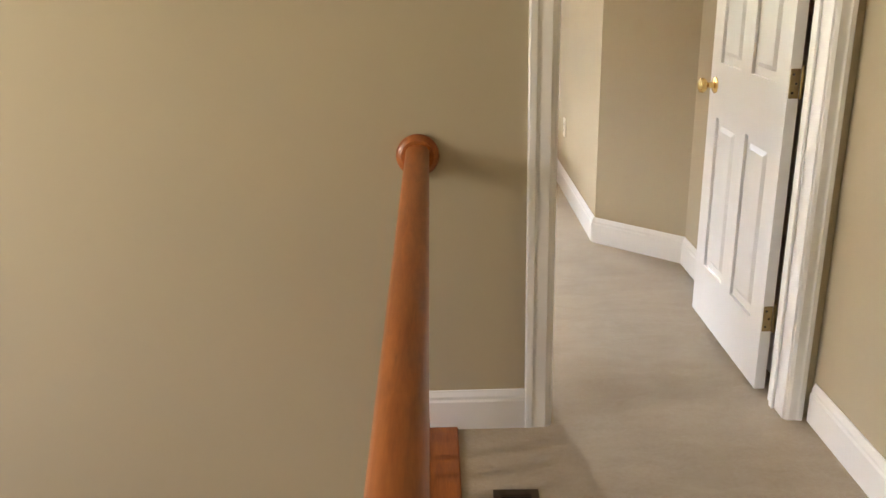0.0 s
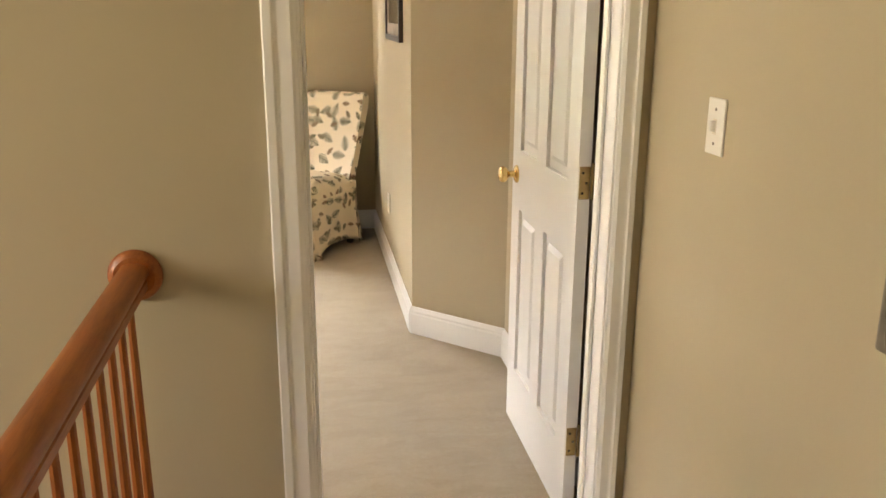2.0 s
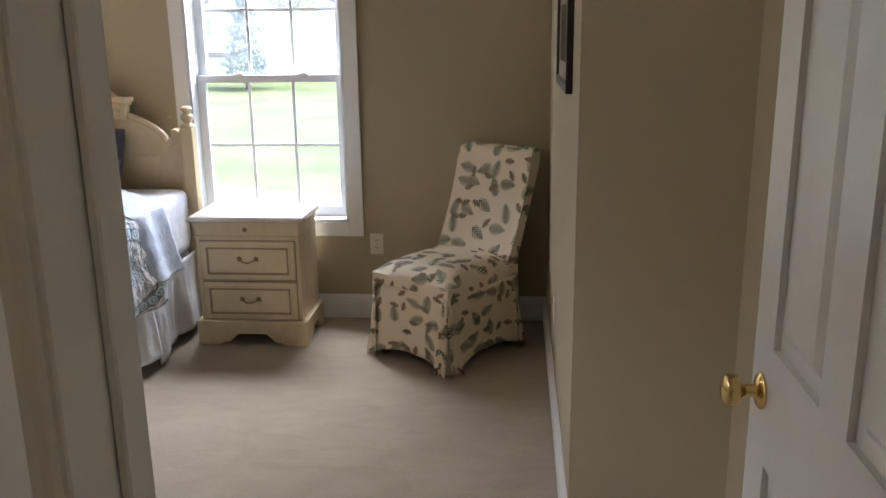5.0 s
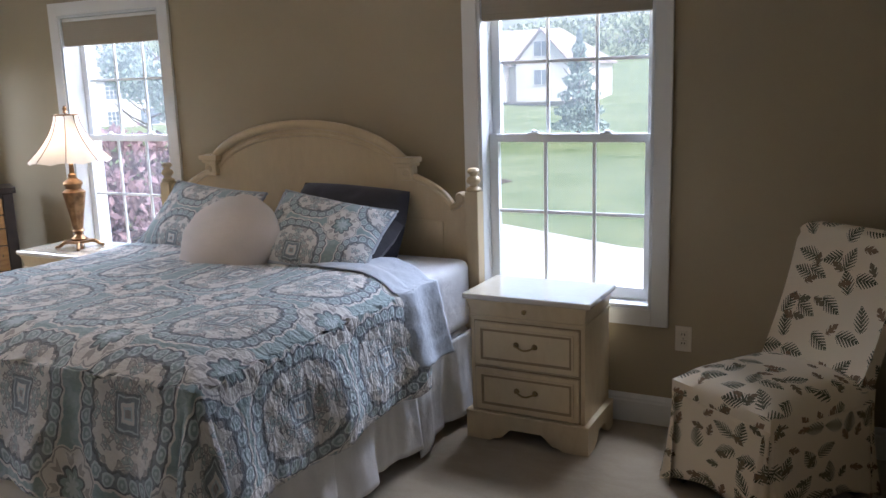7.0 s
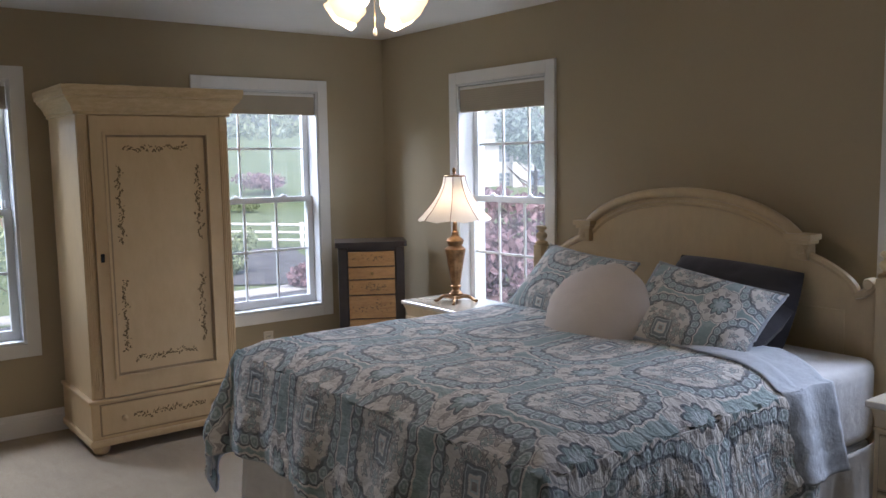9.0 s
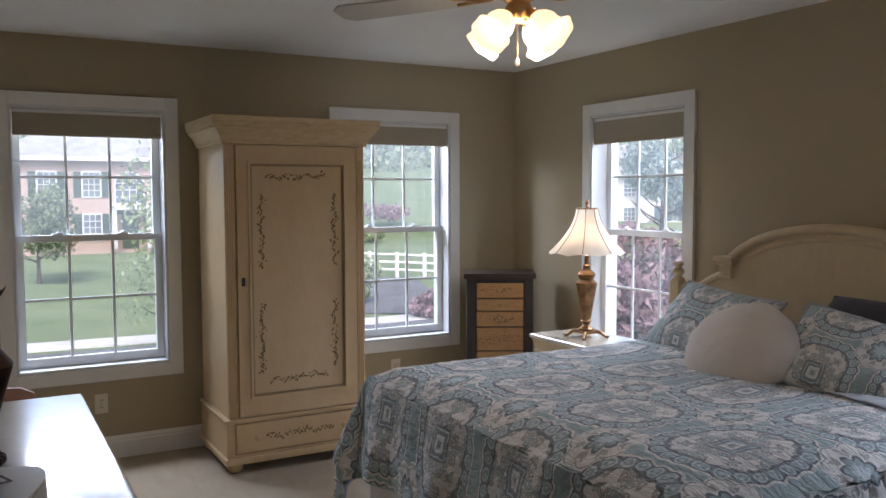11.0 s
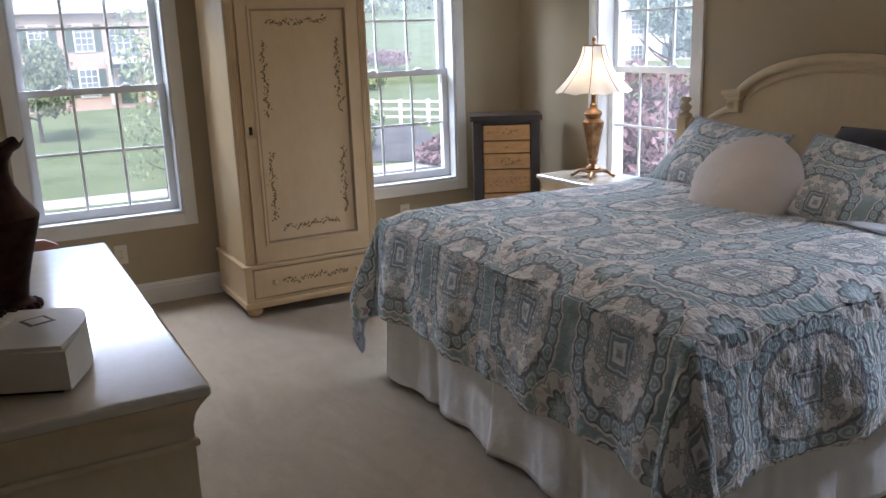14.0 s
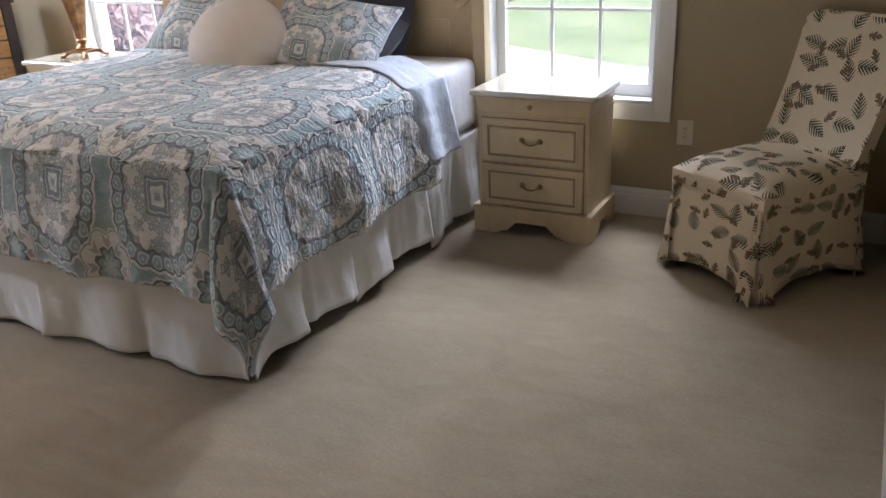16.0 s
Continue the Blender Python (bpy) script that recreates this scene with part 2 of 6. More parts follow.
def fern_cloth(name):
    """Cream cotton printed with scattered ferns and small leaves."""
    n = Nodes(name)
    uv = n.coord("UV")
    col = n.mix(n.noise(uv, 5, 3), (0.73, 0.61, 0.44), (0.79, 0.69, 0.53))
    for scale, shift, size, tints in ((9.5, 0.0, 0.50, ((0.045, 0.055, 0.03), (0.13, 0.125, 0.075))), (13.0, 3.7, 0.40, ((0.24, 0.14, 0.08), (0.13, 0.12, 0.07)))):
        vor = n.tree.nodes.new("ShaderNodeTexVoronoi")
        vor.voronoi_dimensions = "2D"
        mapped = n.tree.nodes.new("ShaderNodeMapping")
        n.put(mapped.inputs["Vector"], uv)
        mapped.inputs["Location"].default_value = (shift, shift * 0.7, 0)
        mapped.inputs["Scale"].default_value = (scale, scale, 1)
        n.put(vor.inputs["Vector"], mapped.outputs[0])
        vor.inputs["Scale"].default_value = 1.0
        vor.inputs["Randomness"].default_value = 0.62
        here = n.split(mapped.outputs[0])
        home = n.split(vor.outputs["Position"])
        rnd = n.split(vor.outputs["Color"])
        a = n.m("MULTIPLY", n.m("SUBTRACT", rnd[0], 0.5), 4.2)
        dx, dy = n.m("SUBTRACT", here[0], home[0]), n.m("SUBTRACT", here[1], home[1])
        ca, sa = n.m("COSINE", a), n.m("SINE", a)
        v = n.m("DIVIDE", n.m("ADD", n.m("MULTIPLY", dx, ca), n.m("MULTIPLY", dy, sa)), size)
        u = n.m("DIVIDE", n.m("SUBTRACT", n.m("MULTIPLY", dy, ca), n.m("MULTIPLY", dx, sa)), size)
        av = n.m("ABSOLUTE", v)
        width = n.m("MULTIPLY", n.m("SUBTRACT", 1.0, n.m("MULTIPLY", u, u)), n.m("SUBTRACT", 0.56, n.m("MULTIPLY", u, 0.24)))
        teeth = n.m("SINE", n.m("MULTIPLY", n.m("SUBTRACT", u, n.m("MULTIPLY", av, 1.15)), 21.0 if scale < 10 else 9.0))
        cut = n.m("GREATER_THAN", n.m("ADD", teeth, 0.95 if scale < 10 else 1.5), n.m("MULTIPLY", av, 2.9))
        leaf = n.m("MULTIPLY", n.m("LESS_THAN", av, width), cut)
        leaf = n.m("MULTIPLY", leaf, n.m("LESS_THAN", n.m("ABSOLUTE", u), 0.95))
        leaf = n.m("MULTIPLY", leaf, n.m("GREATER_THAN", rnd[1], 0.16 if scale < 10 else 0.52))
        tint = n.mix(rnd[2], tints[0], tints[1])
        col = n.mix(n.m("MULTIPLY", leaf, 0.95), col, tint)
    n.set(col, 0.9, spec=0.2)
    n.bump(n.noise(uv, 300, 2), 0.25, 0.002)
    return n.mat


def cloth(name, color, vary=0.06, wrinkle=8.0, relief=0.35, distance=0.006):
    n = Nodes(name)
    at = n.coord()
    n.set(n.ramp(n.noise(at, 6, 3), [(0.3, tuple(c * (1 - vary) for c in color)), (0.7, color)]), 0.9, spec=0.2)
    n.put(n.bsdf.inputs["Sheen Weight"], 0.2)
    n.bump(n.m("ADD", n.noise(at, wrinkle, 4), n.m("MULTIPLY", n.noise(at, 400, 2), 0.1)), relief, distance)
    return n.mat


def metal(name, color, rough=0.25, patina=0.1):
    n = Nodes(name)
    at = n.coord()
    n.set(n.ramp(n.noise(at, 25, 3), [(0.3, tuple(c * (1 - patina) for c in color)), (0.7, color)]), rough, 1.0)
    return n.mat


def glow(name, color, strength, base=(0.8, 0.75, 0.65)):
    n = Nodes(name)
    n.set(base, 0.4)
    n.put(n.bsdf.inputs["Emission Color"], (*color, 1))
    n.put(n.bsdf.inputs["Emission Strength"], strength)
    return n.mat


def glass_pane():
    n = Nodes("window_glass")
    clear = n.tree.nodes.new("ShaderNodeBsdfTransparent")
    clear.inputs[0].default_value = (0.96, 0.98, 0.97, 1)
    gloss = n.tree.nodes.new("ShaderNodeBsdfGlossy")
    gloss.inputs["Roughness"].default_value = 0.02
    lw = n.tree.nodes.new("ShaderNodeLayerWeight")
    lw.inputs[0].default_value = 0.5
    gl = n.m("ADD", n.m("MULTIPLY", n.m("POWER", lw.outputs["Facing"], 4.0), 0.6), 0.03)
    mixer = n.tree.nodes.new("ShaderNodeMixShader")
    for a, b in ((gl, 0), (clear.outputs[0], 1), (gloss.outputs[0], 2)):
        n.tree.links.new(a, mixer.inputs[b])
    # The haze over the view outside is put into the panes as a pale veil.
    veil = n.tree.nodes.new("ShaderNodeBsdfTranslucent")
    veil.inputs[0].default_value = (0.85, 0.90, 0.95, 1)
    veiled = n.tree.nodes.new("ShaderNodeMixShader")
    n.put(veiled.inputs[0], n.m("ADD", 0.014, n.m("MULTIPLY", n.noise(n.coord(), 5, 3), 0.022)))
    n.tree.links.new(mixer.outputs[0], veiled.inputs[1])
    n.tree.links.new(veil.outputs[0], veiled.inputs[2])
    n.tree.links.new(veiled.outputs[0], n.out.inputs[0])
    return n.mat


def mirror_material():
    n = Nodes("mirror_silver")
    n.set((0.86, 0.87, 0.87), 0.02, 1.0)
    return n.mat


def translucent_cloth(name, color):
    n = Nodes(name)
    n.set(color, 0.85)
    t = n.tree.nodes.new("ShaderNodeBsdfTranslucent")
    t.inputs[0].default_value = (*color, 1)
    mixer = n.tree.nodes.new("ShaderNodeMixShader")
    mixer.inputs[0].default_value = 0.45
    n.tree.links.new(n.bsdf.outputs[0], mixer.inputs[1])
    n.tree.links.new(t.outputs[0], mixer.inputs[2])
    n.tree.links.new(mixer.outputs[0], n.out.inputs[0])
    return n.mat


def leaf_material(name, dark, light):
    n = Nodes(name)
    geo = n.tree.nodes.new("ShaderNodeNewGeometry")
    n.set(n.ramp(geo.outputs["Random Per Island"], [(0.0, dark), (1.0, light)]), 0.7)
    return n.mat


def ground_material(name, dark, light, scale, fine, rough=0.9):
    n = Nodes(name)
    at = n.coord()
    fac = n.m("ADD", n.m("MULTIPLY", n.noise(at, scale, 4), 0.6), n.m("MULTIPLY", n.noise(at, fine, 3), 0.4))
    n.set(n.ramp(fac, [(0.35, dark), (0.65, light)]), rough, spec=0.2)
    return n.mat


def brick_material():
    n = Nodes("brick_red")
    tex = n.tree.nodes.new("ShaderNodeTexBrick")
    n.put(tex.inputs["Vector"], n.scaled(n.coord("UV"), 1.0))
    tex.inputs["Scale"].default_value = 4.0
    tex.inputs["Color1"].default_value, tex.inputs["Color2"].default_value = (0.36, 0.245, 0.205, 1), (0.42, 0.305, 0.265, 1)
    tex.inputs["Mortar"].default_value = (0.45, 0.42, 0.38, 1)
    n.set(tex.outputs[0], 0.9)
    return n.mat


M_WALL = paint("wall_paint_tan", (0.43, 0.358, 0.235), 0.75, 0.03, 1.2, 220, 0.12)
M_HALL = paint("wall_paint_sage_beige", (0.452, 0.385, 0.258), 0.72, 0.03, 1.2, 220, 0.12)
M_CEIL = paint("ceiling_white", (0.80, 0.79, 0.76), 0.9, 0.02, 2.0, 120, 0.15)
M_TRIM = paint("trim_white", (0.80, 0.79, 0.76), 0.35, 0.03, 4.0, 60, 0.03)
M_VINYL = paint("vinyl_white", (0.74, 0.75, 0.75), 0.4, 0.02, 4.0, 60, 0.02)
M_LINER = paint("vinyl_track_white", (0.68, 0.69, 0.69), 0.45, 0.03, 4.0, 60, 0.02)
M_DOOR = paint("door_white_semigloss", (0.80, 0.79, 0.77), 0.32, 0.02, 3.0, 90, 0.05)
M_CARPET = carpet_material()
M_OAK = wood("oak_honey", (0.20, 0.050, 0.009), (0.38, 0.115, 0.022), (10, 1, 10), 0.42)
M_OAK_V = wood("oak_honey_upright", (0.20, 0.050, 0.009), (0.38, 0.115, 0.022), (14, 14, 1), 0.4)
M_CREAM = antique("furniture_cream", (0.76, 0.63, 0.41), (0.48, 0.34, 0.18))
M_CREAM_TOP = waxed(antique("furniture_cream_top", (0.72, 0.66, 0.54), (0.56, 0.47, 0.34), 0.22))
M_HEAD = antique("headboard_cream", (0.65, 0.52, 0.315), (0.42, 0.31, 0.19), 0.4)
M_GLAZE = antique("furniture_glaze_line", (0.36, 0.26, 0.15), (0.22, 0.14, 0.07))
M_PINE = antique("armoire_cream", (0.66, 0.49, 0.275), (0.46, 0.30, 0.15), 0.38)
M_CORNICE = wood("armoire_pine_cornice", (0.50, 0.36, 0.18), (0.66, 0.50, 0.29), (3, 1, 12), 0.45)
M_VINE = paint("stencil_brown", (0.17, 0.115, 0.05), 0.7, 0.4, 60)
M_BRASS = metal("brass_polished", (0.78, 0.56, 0.22), 0.18)
M_BRASS_OLD = metal("brass_antique", (0.42, 0.30, 0.14), 0.35, 0.35)
M_QUILT = medallion_cloth("quilt_medallion_print")
M_SHAM = medallion_cloth("sham_medallion_print", 0.36, (0.1, 0.35), False)
M_FERN = fern_cloth("chair_fern_print")
M_SHEET = cloth("sheet_white", (0.80, 0.80, 0.82), 0.05, 9, 0.9, 0.012)
M_FOLD = cloth("sheet_fold_pale_blue", (0.50, 0.54, 0.60), 0.05, 16, 0.8, 0.014)
M_SKIRT = cloth("bed_skirt_white", (0.80, 0.795, 0.79), 0.05, 14, 0.7, 0.010)
M_PLUSH = cloth("pillow_ivory_plush", (0.72, 0.65, 0.60), 0.06, 14, 0.5, 0.008)
M_GREY = cloth("pillow_charcoal", (0.060, 0.058, 0.068), 0.15, 9, 0.5, 0.01)
M_SHADE = cloth("window_shade_taupe", (0.40, 0.345, 0.26), 0.04, 3, 0.1)
M_GLASS = glass_pane()
M_MIRROR = mirror_material()
M_BLACK = paint("black_plastic", (0.012, 0.012, 0.013), 0.25, 0.1, 8, 200, 0.02)
M_SCREEN = paint("tv_screen_black", (0.010, 0.011, 0.012), 0.4, 0.1, 8, 200, 0.0)
M_PLASTIC = paint("white_plastic", (0.76, 0.73, 0.66), 0.4, 0.02, 5, 100, 0.02)
M_IVORY = paint("ivory_plastic", (0.70, 0.64, 0.52), 0.4, 0.02, 5, 100, 0.02)
M_VASE = metal("vase_dark_bronze", (0.055, 0.032, 0.026), 0.5, 0.5)
M_LACQUER = paint("black_lacquer_worn", (0.030, 0.019, 0.013), 0.35, 0.3, 14)
M_MAPLE = wood("drawer_maple_gold", (0.31, 0.15, 0.05), (0.50, 0.29, 0.10), (2, 2, 9), 0.32)
M_LAMPGOLD = metal("lamp_antique_gold", (0.38, 0.215, 0.105), 0.45, 0.55)
M_LAMPSHADE = translucent_cloth("lamp_shade_silk", (0.82, 0.76, 0.66))
M_BULB = glow("lamp_bulb", (1.0, 0.78, 0.52), 15)
M_FANGLASS = glow("fan_frosted_glass", (1.0, 0.66, 0.32), 0.85)
M_FANBODY = metal("fan_polished_brass", (0.66, 0.44, 0.20), 0.3, 0.2)
M_BLADE = paint("fan_blade_white", (0.62, 0.61, 0.58), 0.45, 0.04, 5)
M_SILVER = metal("silver_leaf_frame", (0.36, 0.33, 0.27), 0.42, 0.45)
M_DARKWOOD = wood("dark_frame_wood", (0.015, 0.010, 0.008), (0.04, 0.026, 0.018), (6, 6, 6), 0.4)
M_MAT = paint("picture_mat", (0.34, 0.28, 0.22), 0.8, 0.2, 12)
M_ART = paint("picture_dark_print", (0.06, 0.05, 0.042), 0.25, 0.4, 9)
M_VENT = metal("vent_bronze", (0.16, 0.12, 0.085), 0.5, 0.3)
M_PINK = wood("pink_stained_wood", (0.42, 0.22, 0.16), (0.54, 0.32, 0.24), (2, 2, 8), 0.4)
# Grass paled and yellowed; the washed-out haze is part of this colour.
M_GRASS = ground_material("lawn_grass", (0.09, 0.13, 0.055), (0.17, 0.205, 0.105), 0.35, 4)
M_CONCRETE = ground_material("pale_concrete", (0.42, 0.41, 0.39), (0.55, 0.54, 0.52), 0.6, 9)
M_ASPHALT = ground_material("asphalt_grey", (0.09, 0.09, 0.095), (0.15, 0.15, 0.155), 0.7, 12)
M_MULCH = ground_material("mulch_dark", (0.02, 0.015, 0.012), (0.06, 0.045, 0.035), 4, 30)
M_ROOF = ground_material("roof_shingle_grey", (0.20, 0.20, 0.21), (0.30, 0.30, 0.31), 2, 14)
# Brown lightened so that its colour carries the haze before the far house.
M_ROOF_RED = ground_material("roof_shingle_brown", (0.26, 0.225, 0.225), (0.34, 0.30, 0.30), 2, 14)
M_SIDING = paint("siding_white", (0.52, 0.51, 0.50), 0.7, 0.05, 1)
M_BRICK = brick_material()
M_PANE_DARK = paint("far_window_glass", (0.14, 0.17, 0.20), 0.1, 0.3, 1)
M_SHUTTER = paint("shutter_green", (0.05, 0.075, 0.06), 0.6, 0.1, 3)
M_BARK = wood("bark_grey", (0.06, 0.045, 0.035), (0.13, 0.10, 0.08), (8, 8, 1), 0.9, 0.5)
# Leaf colours are paled: the haze outdoors is put into them.
M_LEAF = leaf_material("leaves_green", (0.10, 0.14, 0.075), (0.22, 0.26, 0.15))
M_LEAF_PALE = leaf_material("leaves_pale_green", (0.13, 0.18, 0.08), (0.28, 0.33, 0.18))
M_LEAF_PLUM = leaf_material("leaves_plum", (0.15, 0.09, 0.105), (0.29, 0.19, 0.21))
M_LEAF_FIR = leaf_material("needles_blue_green", (0.12, 0.18, 0.15), (0.22, 0.29, 0.25))
M_FENCE = paint("fence_white", (0.66, 0.65, 0.62), 0.7, 0.1, 2)


# ---- mesh helpers ----
def finish(bm, name, material, smooth=False):
    me = bpy.data.meshes.new(name)
    bmesh.ops.recalc_face_normals(bm, faces=bm.faces[:])
    bm.to_mesh(me)
    bm.free()
    me.materials.append(material)
    if smooth:
        for p in me.polygons:
            p.use_smooth = True
        try:
            me.set_sharp_from_angle(angle=radians(42))
        except AttributeError:
            pass
    return me


def part(name, bm, material, parent=None, label="", smooth=False, m=None):
    ob = new(name, finish(bm, name, material, smooth))
    if parent:
        ob.parent = parent
    if m is not None:
        ob.matrix_local = m
    return tagged(ob, label)


def thing(name, label, category, m=None, group="", kind=""):
    ob = new(name)
    ob.empty_display_size = 0.1
    if m is not None:
        ob.matrix_world = m
    return tagged(ob, label, category, group, kind)


def box(bm, x0, x1, y0, y1, z0, z1, bevel=0.0, seg=1):
    got = bmesh.ops.create_cube(bm, size=1.0, matrix=Matrix.Translation(((x0 + x1) / 2, (y0 + y1) / 2, (z0 + z1) / 2)) @ Matrix.Diagonal((abs(x1 - x0), abs(y1 - y0), abs(z1 - z0), 1)))
    if bevel:
        vs = set(got["verts"])
        es = [e for e in bm.edges if e.verts[0] in vs and e.verts[1] in vs]
        bmesh.ops.bevel(bm, geom=es, offset=bevel, segments=seg, affect="EDGES", profile=0.6)
    return bm


def boxed(x0, x1, y0, y1, z0, z1, bevel=0.0, seg=1):
    return box(bmesh.new(), x0, x1, y0, y1, z0, z1, bevel, seg)


def lathe(bm, profile, steps=24, centre=(0, 0, 0), wobble=None):
    rings = []
    for r, z in profile:
        ring = []
        for i in range(steps):
            a = 2 * math.pi * i / steps
            k = wobble(a, z) if wobble else 1.0
            ring.append(bm.verts.new((centre[0] + r * k * math.cos(a), centre[1] + r * k * math.sin(a), centre[2] + z)))
        rings.append(ring)
    for a, b in zip(rings, rings[1:]):
        for i in range(steps):
            bm.faces.new((a[i], a[(i + 1) % steps], b[(i + 1) % steps], b[i]))
    if profile[0][0] > 1e-4:
        bm.faces.new(rings[0][::-1])
    if profile[-1][0] > 1e-4:
        bm.faces.new(rings[-1])
    return bm


def tube(bm, pts, radius, sides=8, flat=1.0):
    """A round bar along points; radius may be a list."""
    rings = []
    pts = [Vector(p) for p in pts]
    for i, p in enumerate(pts):
        d = (pts[min(i + 1, len(pts) - 1)] - pts[max(i - 1, 0)]).normalized()
        side = d.cross(Vector((0, 0, 1)))
        if side.length < 0.05:
            side = d.cross(Vector((0, 1, 0)))
        side.normalize()
        up = side.cross(d)
        r = radius[i] if isinstance(radius, (list, tuple)) else radius
        rings.append([bm.verts.new(p + side * (r * math.cos(2 * math.pi * k / sides)) + up * (r * flat * math.sin(2 * math.pi * k / sides))) for k in range(sides)])
    for a, b in zip(rings, rings[1:]):
        for i in range(sides):
            bm.faces.new((a[i], a[(i + 1) % sides], b[(i + 1) % sides], b[i]))
    bm.faces.new(rings[0][::-1])
    bm.faces.new(rings[-1])
    return bm


def prism(bm, outline, y0, y1):
    """A flat outline in x and z, made thick along y."""
    a = [bm.verts.new((x, y0, z)) for x, z in outline]
    b = [bm.verts.new((x, y1, z)) for x, z in outline]
    k = len(outline)
    bm.faces.new(a)
    bm.faces.new(b[::-1])
    for i in range(k):
        bm.faces.new((a[i], b[i], b[(i + 1) % k], a[(i + 1) % k]))
    return bm


def grid(bm, nu, nv, place, uv=None, close=False):
    """A sheet of nu x nv cells; place(i, j) gives a point, uv(i, j) its cloth coordinates."""
    vs = [[bm.verts.new(place(i, j)) for j in range(nv + 1)] for i in range(nu + 1)]
    lay = bm.loops.layers.uv.verify() if uv else None
    for i in range(nu):
        for j in range(nv):
            ids = ((i, j), (i + 1, j), (i + 1, j + 1), (i, j + 1))
            f = bm.faces.new([vs[a][b] for a, b in ids])
            if uv:
                for loop, (a, b) in zip(f.loops, ids):
                    loop[lay].uv = uv(a, b)
    return bm


def box_uv(bm):
    """Cloth coordinates by the side each face looks to."""
    lay = bm.loops.layers.uv.verify()
    bm.normal_update()
    for f in bm.faces:
        n = f.normal
        ax = max(range(3), key=lambda k: abs(n[k]))
        for loop in f.loops:
            c = loop.vert.co
            loop[lay].uv = ((c.y + 5, c.z), (c.x, c.z), (c.x, c.y + 9))[ax]


def loft(bm, rings):
    """A moulded block from level rectangles (x0, x1, y0, y1, z), lowest first."""
    rows = [[bm.verts.new(p) for p in ((a, c, z), (b, c, z), (b, d, z), (a, d, z))] for a, b, c, d, z in rings]
    for p, q in zip(rows, rows[1:]):
        for k in range(4):
            bm.faces.new((p[k], p[(k + 1) % 4], q[(k + 1) % 4], q[k]))
    bm.faces.new(rows[0][::-1])
    bm.faces.new(rows[-1])
    return bm


def solid(ob, thick, offset=-1.0):
    mod = ob.modifiers.new("thickness", "SOLIDIFY")
    mod.thickness, mod.offset = thick, offset
    return ob


def wall_mesh(bm, u0, u1, z0, z1, d0, d1, holes, along="x"):
    """A wall with openings cut through: holes are (u0, u1, z0, z1)."""
    us = sorted({u0, u1, *[h[0] for h in holes], *[h[1] for h in holes]})
    zs = sorted({z0, z1, *[h[2] for h in holes], *[h[3] for h in holes]})

    def full(i, j):
        if not (0 <= i < len(us) - 1 and 0 <= j < len(zs) - 1):
            return False
        u, z = (us[i] + us[i + 1]) / 2, (zs[j] + zs[j + 1]) / 2
        return not any(h[0] < u < h[1] and h[2] < z < h[3] for h in holes)

    cache = {}

    def v(u, d, z):
        key = (u, d, z)
        if key not in cache:
            cache[key] = bm.verts.new((u, d, z) if along == "x" else (d, u, z))
        return cache[key]

    for i in range(len(us) - 1):
        for j in range(len(zs) - 1):
            if not full(i, j):
                continue
            a, b, c, d = us[i], us[i + 1], zs[j], zs[j + 1]
            for dd in (d0, d1):
                bm.faces.new((v(a, dd, c), v(b, dd, c), v(b, dd, d), v(a, dd, d)))
            if not full(i - 1, j):
                bm.faces.new((v(a, d0, c), v(a, d1, c), v(a, d1, d), v(a, d0, d)))
            if not full(i + 1, j):
                bm.faces.new((v(b, d0, c), v(b, d1, c), v(b, d1, d), v(b, d0, d)))
            if not full(i, j - 1):
                bm.faces.new((v(a, d0, c), v(a, d1, c), v(b, d1, c), v(b, d0, c)))
            if not full(i, j + 1):
                bm.faces.new((v(a, d0, d), v(a, d1, d), v(b, d1, d), v(b, d0, d)))
    return bm


def structure(name, bm, material, label, category):
    return tagged(part(name, bm, material), label, category, kind="structure")


# ---- shell of the rooms ----
EAST, ALC, HALL_E = 0.81, 0.440, 0.802
LAND = -0.085  # landing face of the wall with the door
NOOK, TURN = 1.726, 1.370  # where the angled wall starts and ends
W_OUT = 0.984  # width of a window over its casing
WINDOWS_W = [(0.369, 1.353), (2.322, 3.306)]
WINDOWS_N = [(-4.364, -3.380), (-1.535, -0.551)]
Z_LO, Z_HI, CAS = 0.468, 2.130, 0.075


def hole(a, b):
    return (a + CAS, b - CAS, Z_LO + CAS, Z_HI - CAS)


structure("wall_north", wall_mesh(bmesh.new(), WEST, ALC + 0.12, 0, CEIL, NORTH, NORTH + 0.21, [hole(*w) for w in WINDOWS_N]), M_WALL, "tan painted bedroom wall with two windows", "wall")
structure("wall_west", wall_mesh(bmesh.new(), 0.0, NORTH + 0.21, 0, CEIL, WEST - 0.21, WEST, [hole(*w) for w in WINDOWS_W], "y"), M_WALL, "tan painted bedroom wall with two windows", "wall")
# the wall between landing and bedroom: one skin for each side
DOOR_L, DOOR_R, DOOR_H = -0.037, 0.718, 2.07
structure("wall_south", wall_mesh(bmesh.new(), WEST, EAST, 0, CEIL, LAND + 0.06, SOUTH, [(DOOR_L - 0.018, DOOR_R + 0.012, -1, DOOR_H)]), M_WALL, "tan painted bedroom wall with a doorway", "wall")
structure("wall_landing", wall_mesh(bmesh.new(), -4.0, HALL_E + 0.1, -2.8, CEIL, LAND, LAND + 0.06, [(DOOR_L - 0.018, DOOR_R + 0.012, -0.3, DOOR_H)]), M_HALL, "sage-beige painted wall over the stairwell", "wall")
